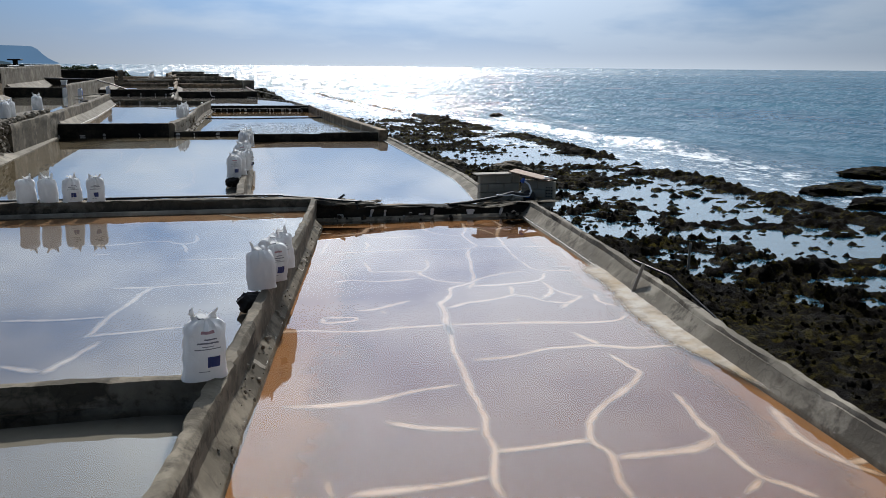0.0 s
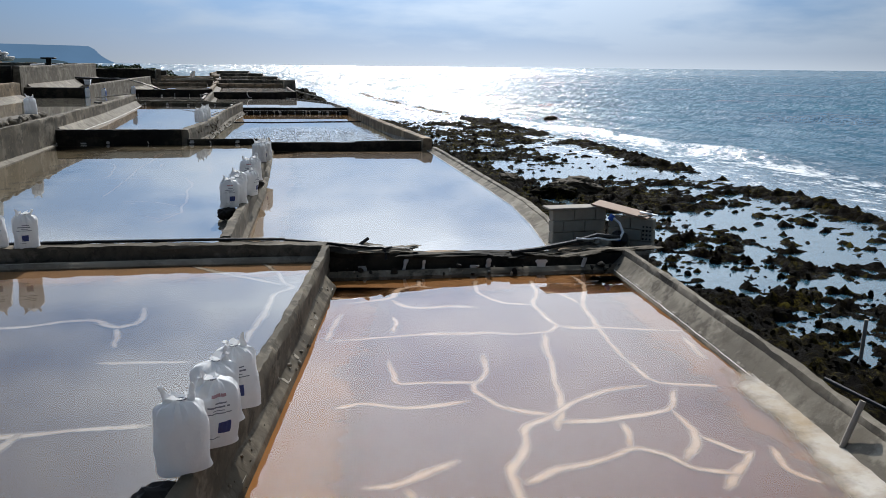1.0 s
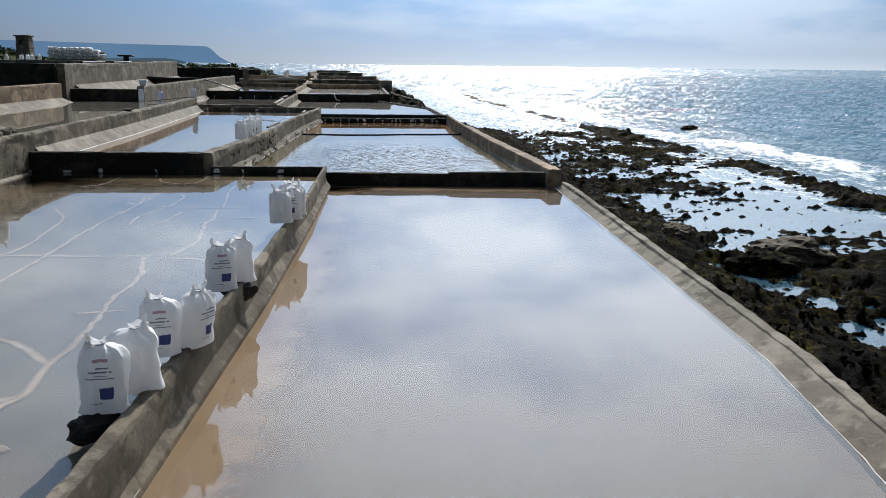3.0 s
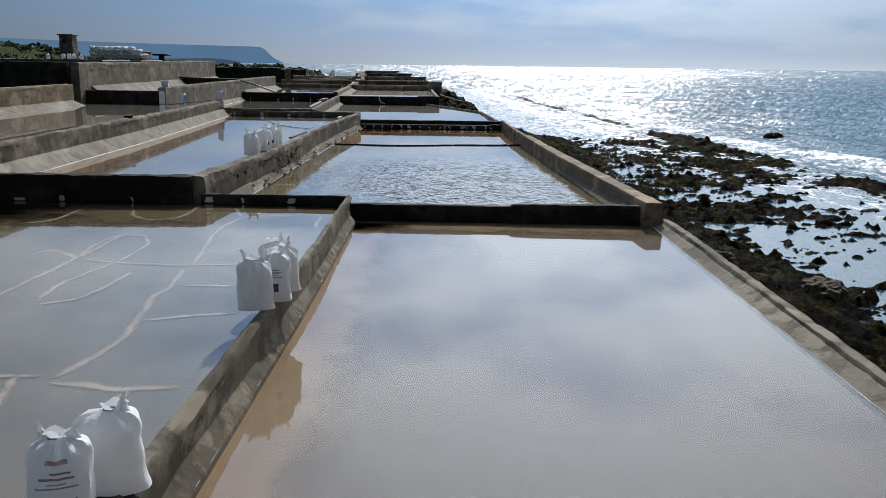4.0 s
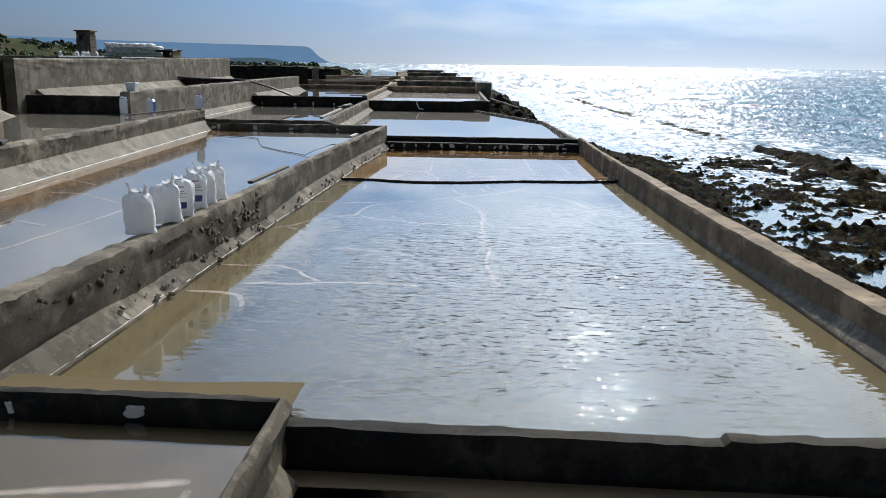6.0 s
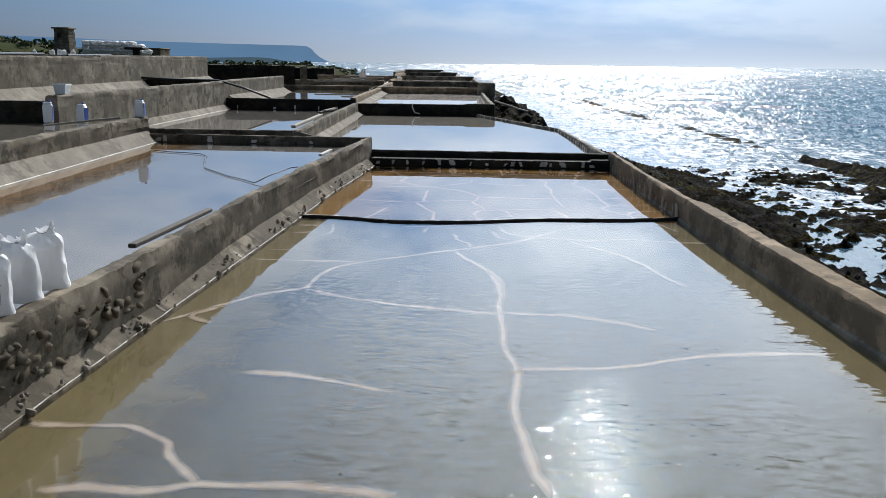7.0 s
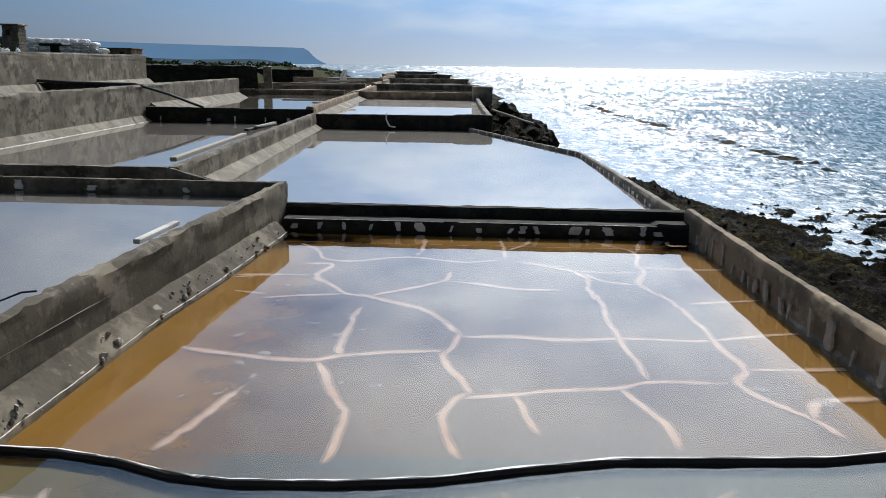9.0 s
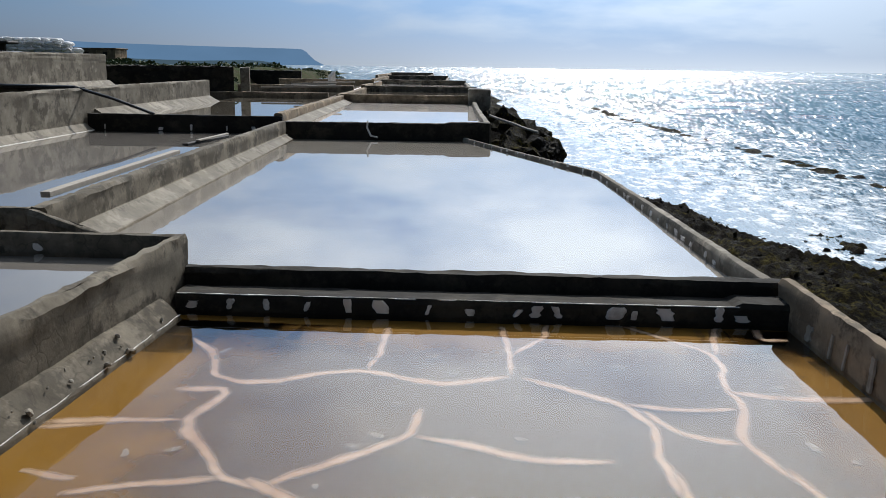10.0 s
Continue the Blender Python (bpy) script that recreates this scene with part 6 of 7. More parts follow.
plank((-1.38, 44.6, 0.945), (-1.24, 46.9, 0.945), 0.09, 0.05, M_WET_WOOD, "dark-edged timber batten lying on a wall")
plank((-2.96, 60.8, 1.00), (-3.14, 66.6, 1.00), 0.13, 0.08, M_WOOD, "long pale timber lying on the wall top")
plank((-3.5, 68.2, 1.0), (-3.2, 70.4, 1.01), 0.14, 0.06, M_BLACK_DULL, "dark board lying on the wall top")
plank((-3.35, 68.6, 1.07), (-3.3, 70.8, 1.05), 0.10, 0.04, M_WOOD, "pale board lying across the wall")
plank((-8.6, 57.2, 1.22), (-6.75, 57.6, 1.42), 0.12, 0.05, M_WOOD, "pale board leaning on the terrace wall")
plank((-6.52, 46.2, 1.42), (-6.30, 45.6, 1.43), 0.25, 0.06, M_BLACK_DULL, "black block on the wall top")
plank((-0.95, 53.8, 0.95), (-0.9, 54.9, 0.95), 0.08, 0.05, M_PATCH, "white plastic strip on the wall top")
for k, (x0, y0, x1, y1) in enumerate(((-9.4, 100, -5.0, 101.5), (-8.8, 104, -5.5, 103.2), (-9.0, 107, -6.2, 108.4), (-7.2, 98.6, -4.6, 99.5), (-8.2, 111, -5.2, 110.0))):
    plank((x0, y0, 1.40 + 0.03 * k), (x1, y1, 1.45 + 0.03 * k), 0.22, 0.10, M_WOOD, "weathered timber lying over the back pans")


def post(x, y, z, lean, length, label):
    m = pose(x, y, z, 0, lean, 0)
    bm = tube_bm([(0, 0, -0.1), (0, 0, length)], 0.026, 0.2)
    bm.transform(m)
    return tagged(mesh_object("post", bm, M_WOOD), label, "post")


post(5.66, 10.72, 0.12, 20, 0.46, "short leaning white post at the pan's edge")
post(8.9, 14.6, -0.62, 2, 0.55, "short grey post standing in the rocks")
hose([(6.1, 11.6, 0.40), (6.35, 10.9, 0.30), (6.6, 9.6, -0.2)], 0.02, "thin dark pipe over the sea wall")


# ---------------------------------------------------------------- boulders and loose stones on the shelf
def boulder(x, y, z, size, seed, label):
    bm = stone_bm(size, seed, 0.36, 4)
    bm.transform(Matrix.Translation((x, y, z)))
    return tagged(mesh_object("boulder", bm, M_BOULDER if seed % 2 else M_ROCK), label, "boulder", "boulders on the shore")


boulder(11.2, 32.0, -0.72, (0.8, 0.6, 0.33), 1, "large brown flat-topped boulder on the shelf")
boulder(10.2, 31.2, -0.85, (0.7, 0.6, 0.35), 2, "dark weedy boulder on the shelf")
boulder(8.3, 36.1, -0.62, (0.30, 0.24, 0.22), 3, "brown rounded boulder beside the sea wall")
boulder(9.6, 34.5, -0.80, (0.45, 0.35, 0.25), 5, "brown boulder among weed")
for k, (x, y, sx, sy, sz) in enumerate(((20.9, 24.8, 1.5, 0.8, 0.30), (20.4, 22.0, 1.4, 0.7, 0.28), (25.4, 28.6, 1.3, 0.8, 0.32), (23.4, 70.5, 0.6, 0.5, 0.25))):
    boulder(x, y, -0.88, (sx, sy, sz), 30 + 2 * k, "flat dark rock awash outside the reef")
for k, (x, y, sx, sy, sz) in enumerate(((4.3, 79.5, 1.2, 2.0, 1.15), (4.6, 83.5, 1.4, 2.2, 1.2), (5.6, 86.5, 1.0, 1.8, 0.75), (4.4, 90.0, 1.3, 2.6, 1.25), (5.4, 81.6, 0.9, 1.4, 0.7), (4.2, 95.0, 1.0, 2.4, 1.0))):
    boulder(x, y, -0.45, (sx, sy, sz), 10 + 2 * k, "dark craggy rock below the pan wall")


def loose_stones(count, x0, x1, y0, y1, low, high, seed):
    rnd = random.Random(seed)
    shape = stone_bm((1, 0.8, 0.5), seed, 0.6, 1)
    base = [v.co.copy() for v in shape.verts]
    tris = [[v.index for v in f.verts] for f in shape.faces]
    shape.free()
    verts, faces = [], []
    for _ in range(count):
        x, y = rnd.uniform(x0, x1), rnd.uniform(y0, y1)
        h = float(shelf_height(np.array([x]), np.array([y]))[0])
        if h < SEA_Z - 0.12:
            continue
        r = low + (high - low) * rnd.random() ** 2.5
        turn = Euler((rnd.uniform(0, 6), rnd.uniform(0, 6), rnd.uniform(0, 6))).to_matrix()
        i = len(verts)
        verts += [turn @ c * r + Vector((x, y, h + r * 0.15)) for c in base]
        faces += [[i + j for j in t] for t in tris]
    ob = raw_object("loose_stones", verts, faces, M_ROCK)
    return tagged(ob, "dark loose stones and weed lumps on the shelf", "stones", kind="stuff")


loose_stones(900, 6.7, 11.0, 5, 48, 0.015, 0.06, 71)
loose_stones(2600, 6.0, 12.0, 4, 30, 0.025, 0.10, 73)
loose_stones(500, 6.6, 11.0, 46, 80, 0.02, 0.09, 72)

flakes(bed_c_north, 46, 0.2, 5.6, 51.2, 57.5, 4)
flakes(bed_c, 22, -0.2, 5.4, 45.5, 50.0, 5)

salt_beach(bed_a, [(5.62, 12.9), (5.52, 12.2), (5.45, 11.5), (5.36, 10.86), (5.20, 10.3), (5.06, 9.76), (5.03, 9.1), (5.06, 8.6), (5.12, 8.1), (5.17, 7.5), (5.22, 7.0), (5.27, 6.5)], lambda y: (float(np.interp(y, SHORE_Y, SHORE_X)) - 0.07, y), 0.134)
# ---------------------------------------------------------------- mud banks along the walls
mud_bank(bed_a, A_L, 1.1, BANK_A)
mud_bank(bed_a, [(1.5, 17.3), (6.5, 17.1)], 1.3, BANK_A)
mud_bank(bed_a, A_R[::-1], 0.9, BANK_A)
mud_bank(bed_a_upper, [(-9.5, 17.75), (1.7, 17.4)], 1.2, BANK_A2)
mud_bank(bed_b, [(6.1, 18.75), (3.6, 18.3), (1.6, 18.1)], 1.9, BANK_SALT, 0.10)
mud_bank(bed_b, B_L, 1.0, BANK_B)
mud_bank(bed_b, [(1.0, 35.75), (6.9, 35.6)], 1.2, BANK_B)
mud_bank(bed_b_upper, [(-6.4, 36.1), (1.0, 35.95)], 2.6, BANK_B2)
mud_bank(bed_b_upper, [(-6.1, 20.0), (-6.1, 36.0)], 2.6, BANK_B2)
mud_bank(bed_c_upper, [(-5.85, 36.6), (-5.9, 45.0), (-6.1, 52.0), (-6.4, 59.0)], 1.6, BANK_CU)
mud_bank(bed_c, C_L[:4], 1.6, BANK_C)
mud_bank(bed_c, [(6.0, 50.4), (6.15, 44.0), (6.35, 36.0)], 1.0, BANK_C)
mud_bank(bed_c_north, C_L[3:], 1.8, BANK_CN)
mud_bank(bed_c_north, [(-0.4, 58.1), (6.0, 58.0)], 1.2, BANK_CN)
mud_bank(bed_c_north, [(5.95, 58.0), (5.88, 53.5), (5.98, 50.6)], 1.0, BANK_CN)

# ---------------------------------------------------------------- salt seams on the beds
salt_seam(bed_c_upper, (-3.44, 37.88), (-3.51, 38.90), (-3.44, 40.14), (-3.24, 41.70), (-3.06, 43.65))
salt_seam(bed_c_upper, (-4.10, 39.09), (-3.54, 38.97))
salt_seam(bed_c_upper, (-5.39, 41.43), (-5.62, 43.31), (-5.51, 45.01), (-4.44, 44.94), (-3.27, 43.87))
salt_seam(bed_c_upper, (-4.00, 40.08), (-4.26, 42.37), (-3.49, 41.86))
salt_seam(bed_c_upper, (-6.13, 42.78), (-5.45, 42.22), (-4.97, 42.40), (-4.44, 42.06))
salt_seam(bed_c_upper, (-5.44, 45.20), (-5.65, 46.79), (-4.60, 45.94))
salt_seam(bed_c_north, (0.08, 57.39), (0.38, 57.01), (0.54, 56.44), (0.83, 56.29), (1.14, 56.35), (1.39, 56.53), (1.81, 56.62), (2.16, 56.46), (2.50, 56.34), (3.02, 56.56))
salt_seam(bed_c_north, (1.89, 57.88), (1.88, 57.19), (1.83, 56.62))
salt_seam(bed_c_north, (3.00, 57.96), (3.05, 57.27), (3.04, 56.60))
salt_seam(bed_c_north, (3.49, 58.09), (3.42, 57.63), (3.09, 57.11))
salt_seam(bed_c_north, (3.13, 56.52), (3.55, 56.25), (3.89, 55.98), (4.01, 55.62), (4.00, 55.33), (3.96, 54.95), (3.96, 54.57))
salt_seam(bed_c_north, (3.89, 55.98), (4.29, 55.92), (4.75, 55.96))
salt_seam(bed_c_north, (4.02, 55.90), (4.16, 55.56), (4.36, 55.42), (4.60, 55.34))
salt_seam(bed_c_north, (4.14, 58.20), (4.56, 57.74), (4.88, 57.31), (4.93, 56.94), (4.79, 56.39), (4.82, 56.04), (4.62, 55.41), (4.69, 54.98), (4.83, 54.69))
salt_seam(bed_c_north, (5.25, 58.32), (4.94, 57.24))
salt_seam(bed_c_north, (5.62, 58.30), (5.51, 57.72), (5.79, 57.74))
salt_seam(bed_c_north, (4.77, 56.33), (5.16, 56.21), (5.61, 56.20), (6.02, 56.25))
salt_seam(bed_c_north, (0.33, 56.11), (0.78, 56.12), (0.65, 55.59), (0.69, 55.28), (0.97, 54.94), (1.08, 54.67), (1.35, 54.54), (1.58, 54.45))
salt_seam(bed_c_north, (-0.42, 55.41), (0.08, 55.49), (0.57, 55.52))
salt_seam(bed_c_north, (0.19, 54.39), (0.58, 54.52), (1.09, 54.65))
salt_seam(bed_c_north, (1.42, 54.54), (1.69, 54.80), (1.95, 55.04), (2.26, 55.32), (2.28, 55.67), (2.31, 55.83))
salt_seam(bed_c_north, (2.30, 55.33), (2.68, 55.21), (3.13, 54.98), (3.65, 55.01))
salt_seam(bed_c_north, (1.27, 54.64), (1.65, 54.36), (2.05, 54.05), (2.27, 53.66), (2.44, 53.25))
salt_seam(bed_c_north, (2.44, 53.25), (2.38, 52.85), (2.30, 52.61), (2.33, 52.31), (2.46, 51.98), (2.53, 51.67))
salt_seam(bed_c_north, (-0.14, 52.67), (0.33, 52.50), (0.76, 52.41), (1.17, 52.38), (1.36, 52.51), (1.86, 52.67), (2.33, 52.73))
salt_seam(bed_c_north, (1.36, 52.51), (1.31, 53.20), (1.36, 54.11))
salt_seam(bed_c_north, (1.17, 52.38), (1.33, 52.04), (1.44, 51.60), (1.60, 51.22), (1.60, 50.82), (1.56, 50.42))
salt_seam(bed_c_north, (2.44, 51.60), (2.85, 51.69), (3.32, 51.82), (3.75, 51.87), (4.06, 52.04), (4.73, 52.06))
salt_seam(bed_c_north, (2.53, 51.67), (2.44, 51.60), (2.32, 51.21), (2.37, 50.82), (2.48, 50.52))
salt_seam(bed_c_north, (2.90, 51.66), (2.96, 51.30), (3.04, 50.95))
salt_seam(bed_c_north, (3.79, 51.85), (3.93, 51.41), (4.00, 51.16), (4.02, 50.73))
salt_seam(bed_c_north, (2.45, 53.15), (2.92, 53.20), (3.47, 53.11), (3.98, 53.22), (4.68, 53.18), (4.92, 53.23), (5.47, 53.41), (6.08, 53.55))
salt_seam(bed_c_north, (3.98, 55.03), (4.02, 54.43), (4.00, 53.22), (4.07, 52.08))
salt_seam(bed_c_north, (4.77, 54.97), (4.90, 54.16), (4.93, 53.20), (4.99, 52.42), (4.78, 52.06), (4.93, 51.68), (5.15, 51.33), (5.26, 50.99))
salt_seam(bed_c_north, (4.98, 52.39), (5.48, 52.42), (6.06, 52.49))
salt_seam(bed_c_north, (5.15, 51.33), (5.32, 51.70), (5.87, 51.79))
salt_seam(bed_c_north, (5.02, 54.51), (6.06, 54.77))
salt_seam(bed_c_north, (0.68, 51.73), (0.52, 51.05), (0.38, 50.52))
salt_seam(bed_c_north, (6.16, 53.20), (6.06, 52.49), (5.98, 52.01))
salt_seam(bed_c_north, (-0.47, 55.34), (0.20, 55.49))
salt_seam(bed_c_north, (-0.19, 54.69), (0.20, 54.60))
salt_seam(bed_c, (-0.27, 45.31), (-0.05, 45.59), (0.29, 45.79), (0.27, 46.06), (0.30, 46.45), (0.44, 46.87), (0.73, 47.19), (1.07, 47.41), (1.43, 47.67), (1.81, 47.99), (2.22, 48.22), (2.60, 48.48), (3.07, 48.84), (3.33, 49.20), (3.78, 49.81), (4.23, 50.20))
salt_seam(bed_c, (-0.83, 47.27), (-0.38, 47.23), (0.15, 47.22), (0.72, 47.22))
salt_seam(bed_c, (0.31, 45.72), (0.54, 45.51), (0.76, 45.36))
salt_seam(bed_c, (2.04, 48.05), (2.18, 47.58), (2.38, 47.14), (2.57, 46.59), (2.64, 46.12), (2.64, 45.70), (2.65, 45.48))
salt_seam(bed_c, (2.27, 48.23), (2.25, 48.60), (2.06, 48.80), (1.98, 49.31))
salt_seam(bed_c, (2.60, 49.61), (2.70, 49.04), (2.95, 48.87))
salt_seam(bed_c, (2.74, 50.08), (2.81, 49.52), (3.04, 49.22), (3.39, 49.15))
salt_seam(bed_c, (3.39, 49.15), (3.72, 49.02), (4.12, 48.95), (4.42, 49.03), (4.85, 49.12), (5.27, 48.96), (6.21, 48.88))
salt_seam(bed_c, (3.76, 48.89), (3.98, 48.55), (4.29, 48.21), (4.47, 47.88), (4.63, 47.41), (4.75, 46.94), (4.86, 46.53), (4.97, 46.18))
salt_seam(bed_c, (1.48, 49.21), (1.54, 49.87))
salt_seam(bed_c, (1.05, 49.88), (1.67, 49.93), (2.18, 50.09))
salt_seam(bed_c, (-0.08, 49.98), (0.03, 49.20), (-0.16, 48.98))
salt_seam(bed_c, (-0.64, 49.19), (-0.24, 49.26))
salt_seam(bed_c, (-0.72, 47.86), (-0.37, 47.88))
salt_seam(bed_c, (5.46, 50.63), (5.76, 49.81))
salt_seam(bed_c, (-0.75, 49.80), (-0.13, 49.81))
salt_seam(bed_c, (-1.09, 41.73), (-0.64, 41.70), (-0.29, 41.72), (0.05, 41.50), (0.20, 41.15), (0.46, 40.86))
salt_seam(bed_c, (-0.51, 40.72), (-0.23, 40.79), (0.16, 40.74), (0.46, 40.86), (0.74, 40.84), (1.11, 40.87), (1.49, 40.83), (1.78, 40.77))
salt_seam(bed_c, (2.60, 44.90), (2.60, 44.58), (2.58, 43.83), (2.67, 43.20), (2.64, 42.28), (2.66, 41.56), (2.67, 41.12), (2.77, 40.81))
salt_seam(bed_c, (0.25, 42.87), (0.70, 42.87), (1.13, 42.70), (1.63, 42.48))
salt_seam(bed_c, (2.68, 43.12), (3.12, 43.15), (3.53, 43.18), (3.98, 43.36), (4.51, 43.60), (5.24, 43.71), (5.80, 43.75))
salt_seam(bed_c, (-0.49, 44.95), (-0.81, 44.53), (-0.45, 44.26))
salt_seam(bed_c, (2.56, 44.85), (3.30, 44.84), (3.77, 44.67), (4.24, 44.31))
salt_seam(bed_c, (-1.12, 40.35), (-0.77, 40.32), (-0.51, 40.25), (-0.39, 40.15), (-0.25, 39.63))
salt_seam(bed_a, (3.20, 17.11), (3.14, 16.78), (3.31, 16.64))
salt_seam(bed_a, (3.14, 16.78), (2.83, 16.63), (2.62, 16.17), (2.32, 16.07), (1.97, 15.99))
salt_seam(bed_a, (2.64, 16.08), (2.73, 15.75), (2.94, 15.62), (3.34, 15.63), (3.74, 15.51))
salt_seam(bed_a, (1.81, 16.31), (2.04, 16.24))
salt_seam(bed_a, (4.03, 16.94), (3.90, 16.34), (3.95, 15.96), (4.15, 15.64), (4.47, 15.52))
salt_seam(bed_a, (4.86, 16.80), (4.70, 16.06), (4.47, 15.44), (4.45, 14.88), (4.49, 14.56), (4.34, 14.34), (3.93, 14.32), (3.57, 14.45), (3.22, 14.44), (2.74, 14.51), (2.35, 14.47), (1.97, 14.43), (1.65, 14.41))
salt_seam(bed_a, (1.65, 14.41), (1.76, 15.00), (1.91, 15.50))
salt_seam(bed_a, (2.46, 14.60), (2.54, 15.01), (2.54, 15.28))
salt_seam(bed_a, (4.25, 14.30), (4.10, 13.80), (4.01, 13.35))
salt_seam(bed_a, (4.79, 16.14), (5.07, 15.98), (5.14, 15.43))
salt_seam(bed_a, (5.55, 16.96), (5.54, 16.31), (5.14, 15.43), (5.06, 14.93), (4.98, 14.37), (4.88, 13.69), (4.83, 13.24))
salt_seam(bed_a, (4.53, 14.53), (4.74, 14.41), (5.05, 14.40), (5.40, 14.26), (6.03, 14.07))
salt_seam(bed_a, (5.87, 13.91), (5.76, 13.37), (5.75, 13.10))
salt_seam(bed_a, (3.34, 13.71), (3.24, 13.17), (2.96, 12.72), (3.10, 12.24), (3.34, 12.02), (3.56, 11.93))
salt_seam(bed_a, (1.55, 12.44), (1.86, 12.52), (2.20, 12.32), (2.56, 12.34), (2.89, 12.40))
salt_seam(bed_a, (2.27, 13.68), (2.23, 12.95), (2.62, 12.94), (3.12, 12.85))
salt_seam(bed_a, (4.14, 14.06), (3.93, 12.94), (3.77, 12.29), (3.48, 11.59))
salt_seam(bed_a, (4.84, 13.21), (4.85, 12.56), (5.20, 12.42), (5.44, 12.33))
salt_seam(bed_a, (4.75, 12.48), (4.33, 12.46), (3.84, 12.19), (3.51, 11.87), (3.20, 11.72), (3.13, 11.29), (2.84, 10.94), (2.79, 10.41), (2.69, 9.96), (2.63, 9.55))
salt_seam(bed_a, (3.54, 11.77), (3.92, 11.73), (4.32, 11.78), (4.70, 11.85), (4.99, 12.34))
salt_seam(bed_a, (4.70, 11.85), (4.68, 11.28), (4.32, 10.85))
salt_seam(bed_a, (4.68, 11.28), (4.84, 10.89), (4.93, 10.90))
salt_seam(bed_a, (4.97, 10.92), (4.40, 10.33))
salt_seam(bed_a, (4.11, 11.66), (3.98, 11.12))
salt_seam(bed_a, (2.90, 10.68), (3.22, 10.87), (3.57, 10.93), (4.00, 11.16), (4.21, 10.98), (4.30, 10.70), (4.62, 10.53))
salt_seam(bed_a, (0.54, 10.17), (0.96, 10.13), (1.39, 9.99), (1.73, 9.93), (2.05, 9.99), (2.41, 9.98), (2.74, 9.98), (3.19, 9.91), (3.87, 9.79), (4.55, 9.66), (4.91, 9.65), (5.15, 9.87))
salt_seam(bed_a, (3.62, 9.88), (3.68, 10.07))
salt_seam(bed_a, (1.67, 10.88), (1.96, 10.86), (2.50, 11.20))
salt_seam(bed_a, (2.00, 10.79), (2.05, 10.61))
salt_seam(bed_a, (5.18, 10.97), (5.04, 10.58), (5.21, 10.29))
salt_seam(bed_a, (1.20, 10.61), (1.63, 10.56), (1.61, 10.40), (1.19, 10.38), (1.20, 10.61))
salt_seam(bed_a, (2.70, 9.99), (2.54, 9.02), (2.43, 8.19), (2.35, 7.72), (2.30, 7.08), (2.18, 6.78), (2.15, 6.27), (1.99, 5.80), (1.99, 5.60))
salt_seam(bed_a, (0.47, 7.76), (0.90, 7.69), (1.29, 7.71), (1.77, 7.86), (2.33, 7.93))
salt_seam(bed_a, (1.36, 7.20), (1.59, 7.03), (1.92, 6.88), (2.17, 6.83))
salt_seam(bed_a, (2.62, 8.60), (3.06, 8.63), (3.61, 8.80), (4.18, 8.80), (4.58, 8.58), (5.17, 8.57), (5.78, 8.58))
salt_seam(bed_a, (4.14, 9.30), (4.25, 8.78))
salt_seam(bed_a, (4.23, 8.46), (4.23, 8.03), (4.27, 7.84), (4.02, 7.48), (3.54, 7.13), (3.23, 6.79), (3.05, 6.39), (3.10, 6.09), (2.97, 5.66), (2.92, 5.37))
salt_seam(bed_a, (2.18, 6.37), (2.48, 6.36), (2.81, 6.39), (3.05, 6.39))
salt_seam(bed_a, (3.14, 6.01), (3.48, 6.00), (3.87, 6.02), (4.16, 6.18), (4.20, 6.49), (4.29, 6.88), (4.34, 7.24))
salt_seam(bed_a, (4.13, 6.13), (4.09, 5.69), (4.11, 5.40), (4.24, 5.23), (4.35, 5.04))
salt_seam(bed_a, (4.11, 5.40), (3.82, 5.21))
salt_seam(bed_a, (5.07, 6.69), (4.91, 6.13), (4.92, 5.76), (4.97, 5.48), (5.10, 5.19))
salt_seam(bed_a, (4.96, 5.46), (5.37, 5.49))
salt_seam(bed_a, (0.71, 6.16), (0.72, 5.93))
salt_seam(bed_a, (0.85, 5.90), (1.20, 5.90), (1.65, 5.90), (1.99, 5.95))
salt_seam(bed_a_upper, (-0.32, 17.70), (0.06, 17.22), (0.53, 16.76), (0.96, 16.34), (1.19, 16.14))
salt_seam(bed_a_upper, (0.35, 16.79), (0.70, 16.78), (1.11, 16.93))
salt_seam(bed_a_upper, (0.83, 17.56), (1.10, 16.99), (1.19, 16.31), (1.31, 15.96), (1.05, 15.67), (0.99, 14.99), (0.88, 14.52), (0.80, 14.02), (0.72, 13.67), (0.65, 13.35))
salt_seam(bed_a_upper, (1.19, 16.14), (1.53, 16.36))
salt_seam(bed_a_upper, (-0.89, 14.71), (-0.65, 14.50), (-0.44, 14.65), (-0.48, 15.31))
salt_seam(bed_a_upper, (-0.65, 14.50), (-0.60, 14.07), (-0.58, 13.77))
salt_seam(bed_a_upper, (-1.47, 11.77), (-0.98, 11.70), (-0.51, 11.75), (0.09, 11.74))
salt_seam(bed_a_upper, (-0.67, 13.36), (-0.22, 13.32), (0.27, 13.23))
salt_seam(bed_a_upper, (-2.05, 13.97), (-1.71, 14.02))
salt_seam(bed_a_upper, (-2.26, 14.76), (-1.73, 14.69), (-1.32, 14.87), (-0.95, 14.86), (-0.67, 14.55))
salt_seam(bed_a_upper, (-0.96, 11.75), (-1.28, 10.65), (-1.52, 9.58))
salt_seam(bed_a_upper, (-2.56, 10.47), (-1.94, 10.37), (-1.38, 10.36))
salt_seam(bed_a_upper, (-1.53, 9.64), (-1.01, 9.71), (-0.46, 9.76))
salt_seam(bed_a_upper, (-1.36, 9.44), (-1.58, 8.85), (-1.78, 8.48))
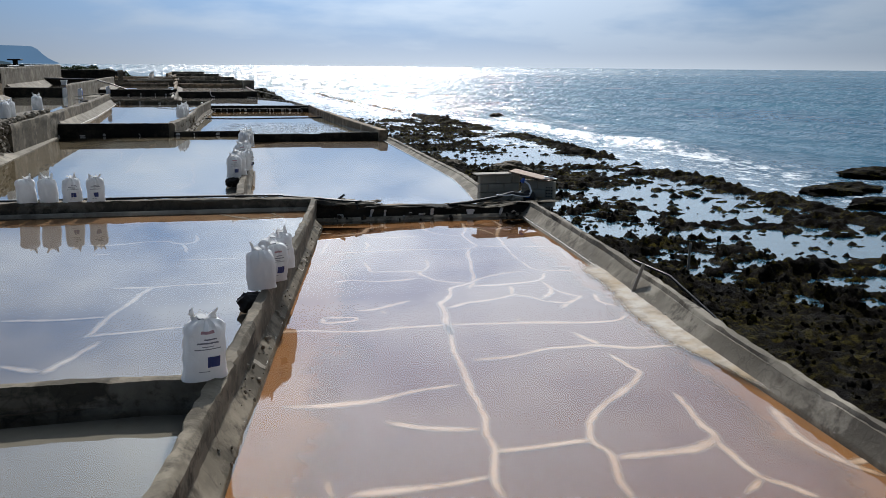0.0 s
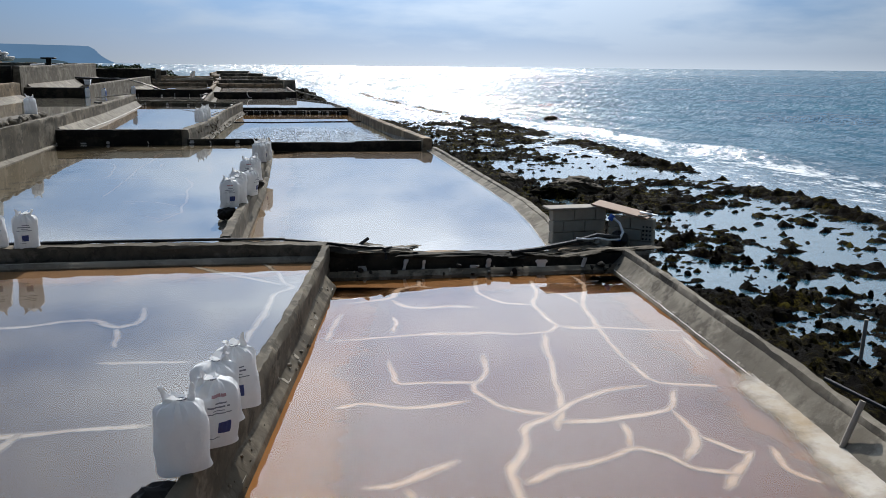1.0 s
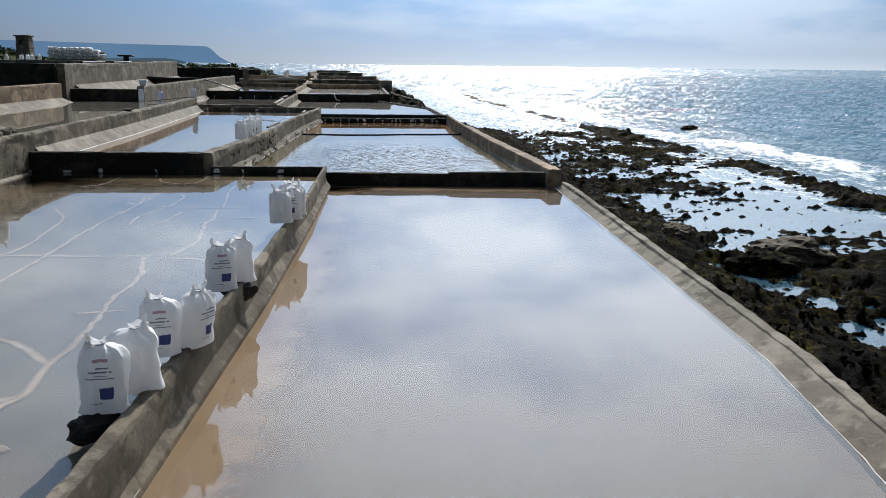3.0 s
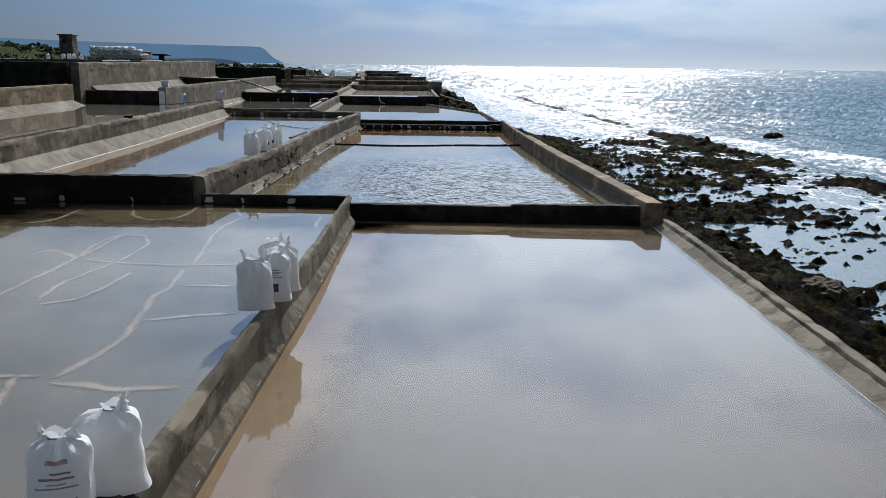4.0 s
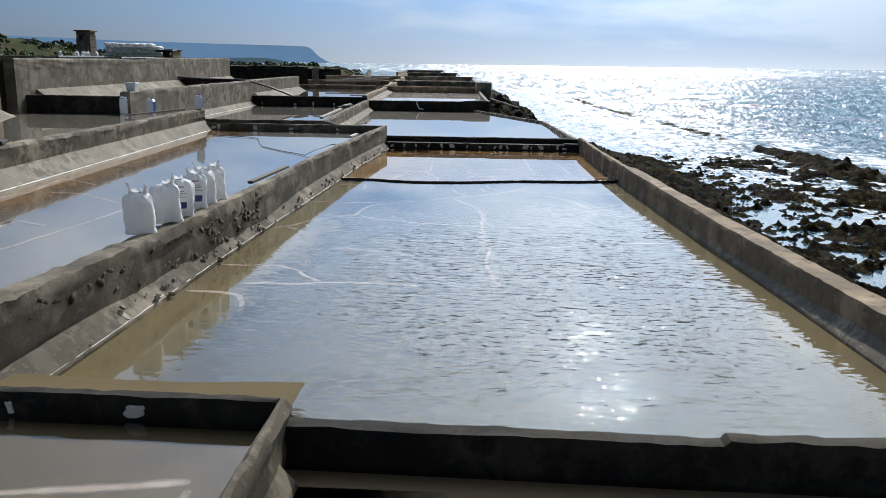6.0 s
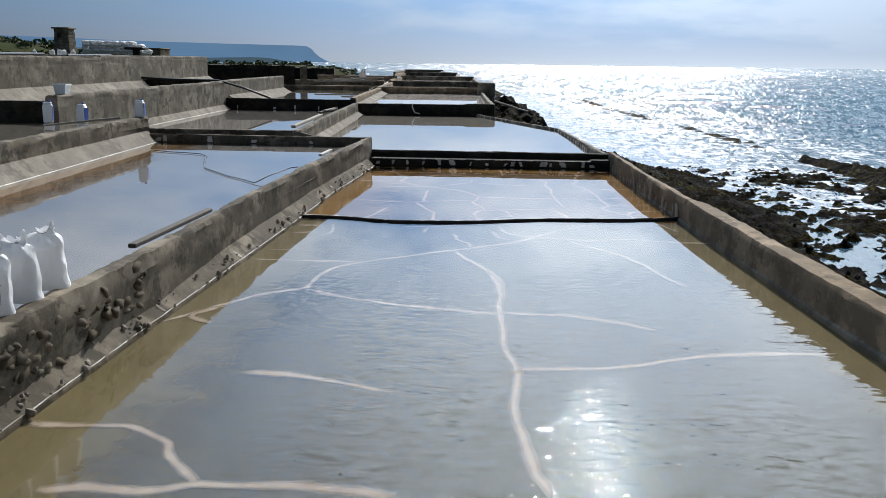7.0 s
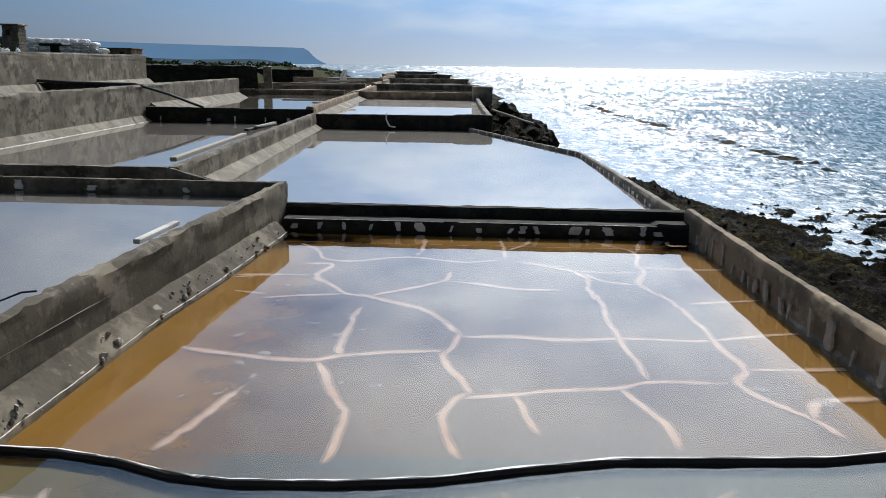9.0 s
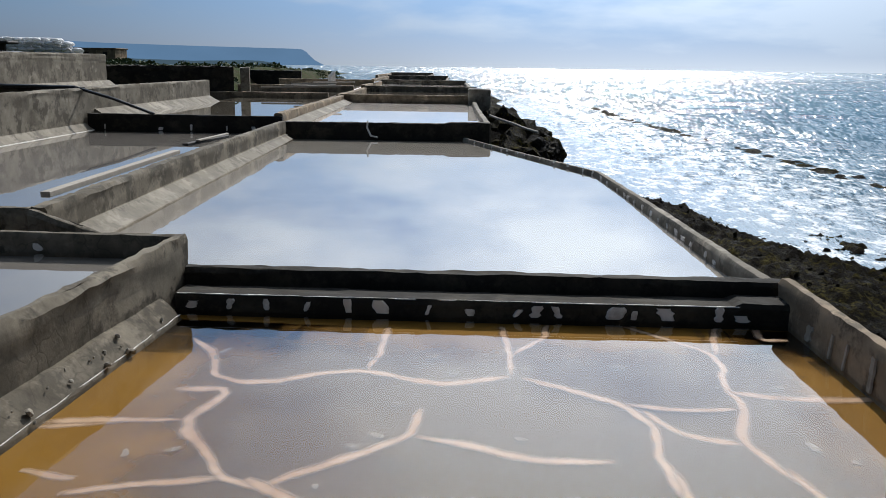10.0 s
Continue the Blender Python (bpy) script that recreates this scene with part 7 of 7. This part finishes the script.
salt_seam(bed_a_upper, (-2.21, 8.82), (-1.80, 8.56))
salt_seam(bed_b_upper, (-3.56, 26.94), (-2.75, 27.14), (-1.81, 27.01), (-0.83, 27.06))
salt_seam(bed_b_upper, (-2.46, 24.08), (-2.43, 25.42), (-2.40, 26.89), (-2.44, 29.37), (-2.31, 31.56), (-2.21, 33.38))
salt_seam(bed_b_upper, (-1.01, 27.07), (-0.73, 25.73), (-0.80, 24.62), (-0.65, 23.13), (-0.72, 22.41), (-0.63, 21.77), (-0.88, 21.06), (-0.99, 20.67))
salt_seam(bed_b_upper, (-0.88, 21.06), (-0.35, 20.70))
salt_seam(bed_b_upper, (-1.35, 21.62), (-0.88, 21.06))
salt_seam(bed_b_upper, (-1.03, 21.51), (-0.63, 21.77))
salt_seam(bed_b_upper, (-2.03, 22.96), (-1.75, 23.07), (-1.57, 22.93))
salt_seam(bed_b_upper, (-2.04, 23.35), (-1.37, 23.31), (-0.75, 22.53))
salt_seam(bed_b_upper, (-1.06, 24.15), (-0.50, 24.28))
salt_seam(bed_b_upper, (-3.73, 31.19), (-3.16, 30.07), (-2.92, 27.65), (-3.12, 26.92))
salt_seam(bed_b_upper, (-0.70, 27.00), (-0.60, 27.32), (-0.51, 27.73), (-0.48, 28.20), (-0.56, 28.89), (-0.66, 29.62), (-0.56, 30.15), (-0.70, 30.99))
salt_seam(bed_b_upper, (-0.49, 28.69), (-0.07, 28.87), (0.44, 29.00))
salt_seam(bed_b_upper, (-0.50, 30.15), (0.22, 30.13))
salt_seam(bed_b_upper, (-1.89, 29.39), (-1.94, 30.10), (-1.79, 30.95), (-1.70, 31.31))
salt_seam(bed_b_upper, (-1.83, 29.26), (-1.48, 29.49), (-1.35, 30.01), (-1.28, 30.84))
salt_seam(bed_b_upper, (-2.27, 31.57), (-1.70, 31.31), (-0.79, 31.18), (0.08, 31.30))
salt_seam(bed_b_upper, (-2.27, 31.57), (-2.40, 32.42), (-2.30, 33.16), (-1.90, 33.18), (-1.63, 32.63), (-1.64, 31.81), (-1.70, 31.31))
salt_seam(bed_b_upper, (-3.06, 31.75), (-2.88, 32.13), (-2.27, 31.57))
salt_seam(bed_b_upper, (-0.61, 31.27), (-0.78, 32.68), (-0.88, 33.84), (-0.73, 34.91), (-0.20, 35.05), (0.63, 35.20))
salt_seam(bed_b_upper, (-0.72, 33.24), (-0.03, 33.27), (0.64, 33.19))
salt_seam(bed_b_upper, (0.65, 35.10), (0.67, 33.93))
salt_seam(bed_b_upper, (-0.73, 34.91), (-1.03, 35.80))
salt_seam(bed_b_upper, (-4.23, 34.09), (-3.82, 34.34), (-3.79, 35.79))
salt_seam(bed_b_upper, (-2.87, 35.68), (-2.68, 34.90), (-2.16, 34.44), (-1.74, 34.85), (-1.79, 36.03))
salt_seam(bed_b_upper, (-0.66, 26.90), (-0.39, 26.86), (-0.05, 26.72), (0.44, 26.82))
salt_seam(bed_b_upper, (0.07, 26.72), (-0.04, 26.41))
salt_seam(bed_c, (0.25, 45.74), (0.86, 45.34), (1.40, 45.14), (2.05, 44.97), (2.57, 44.85))
salt_seam(bed_c, (0.25, 45.74), (-0.18, 45.50), (-0.51, 45.00), (-0.97, 44.32))
salt_seam(bed_c, (2.53, 46.92), (2.62, 45.99), (2.59, 44.87))


rubble_wall()
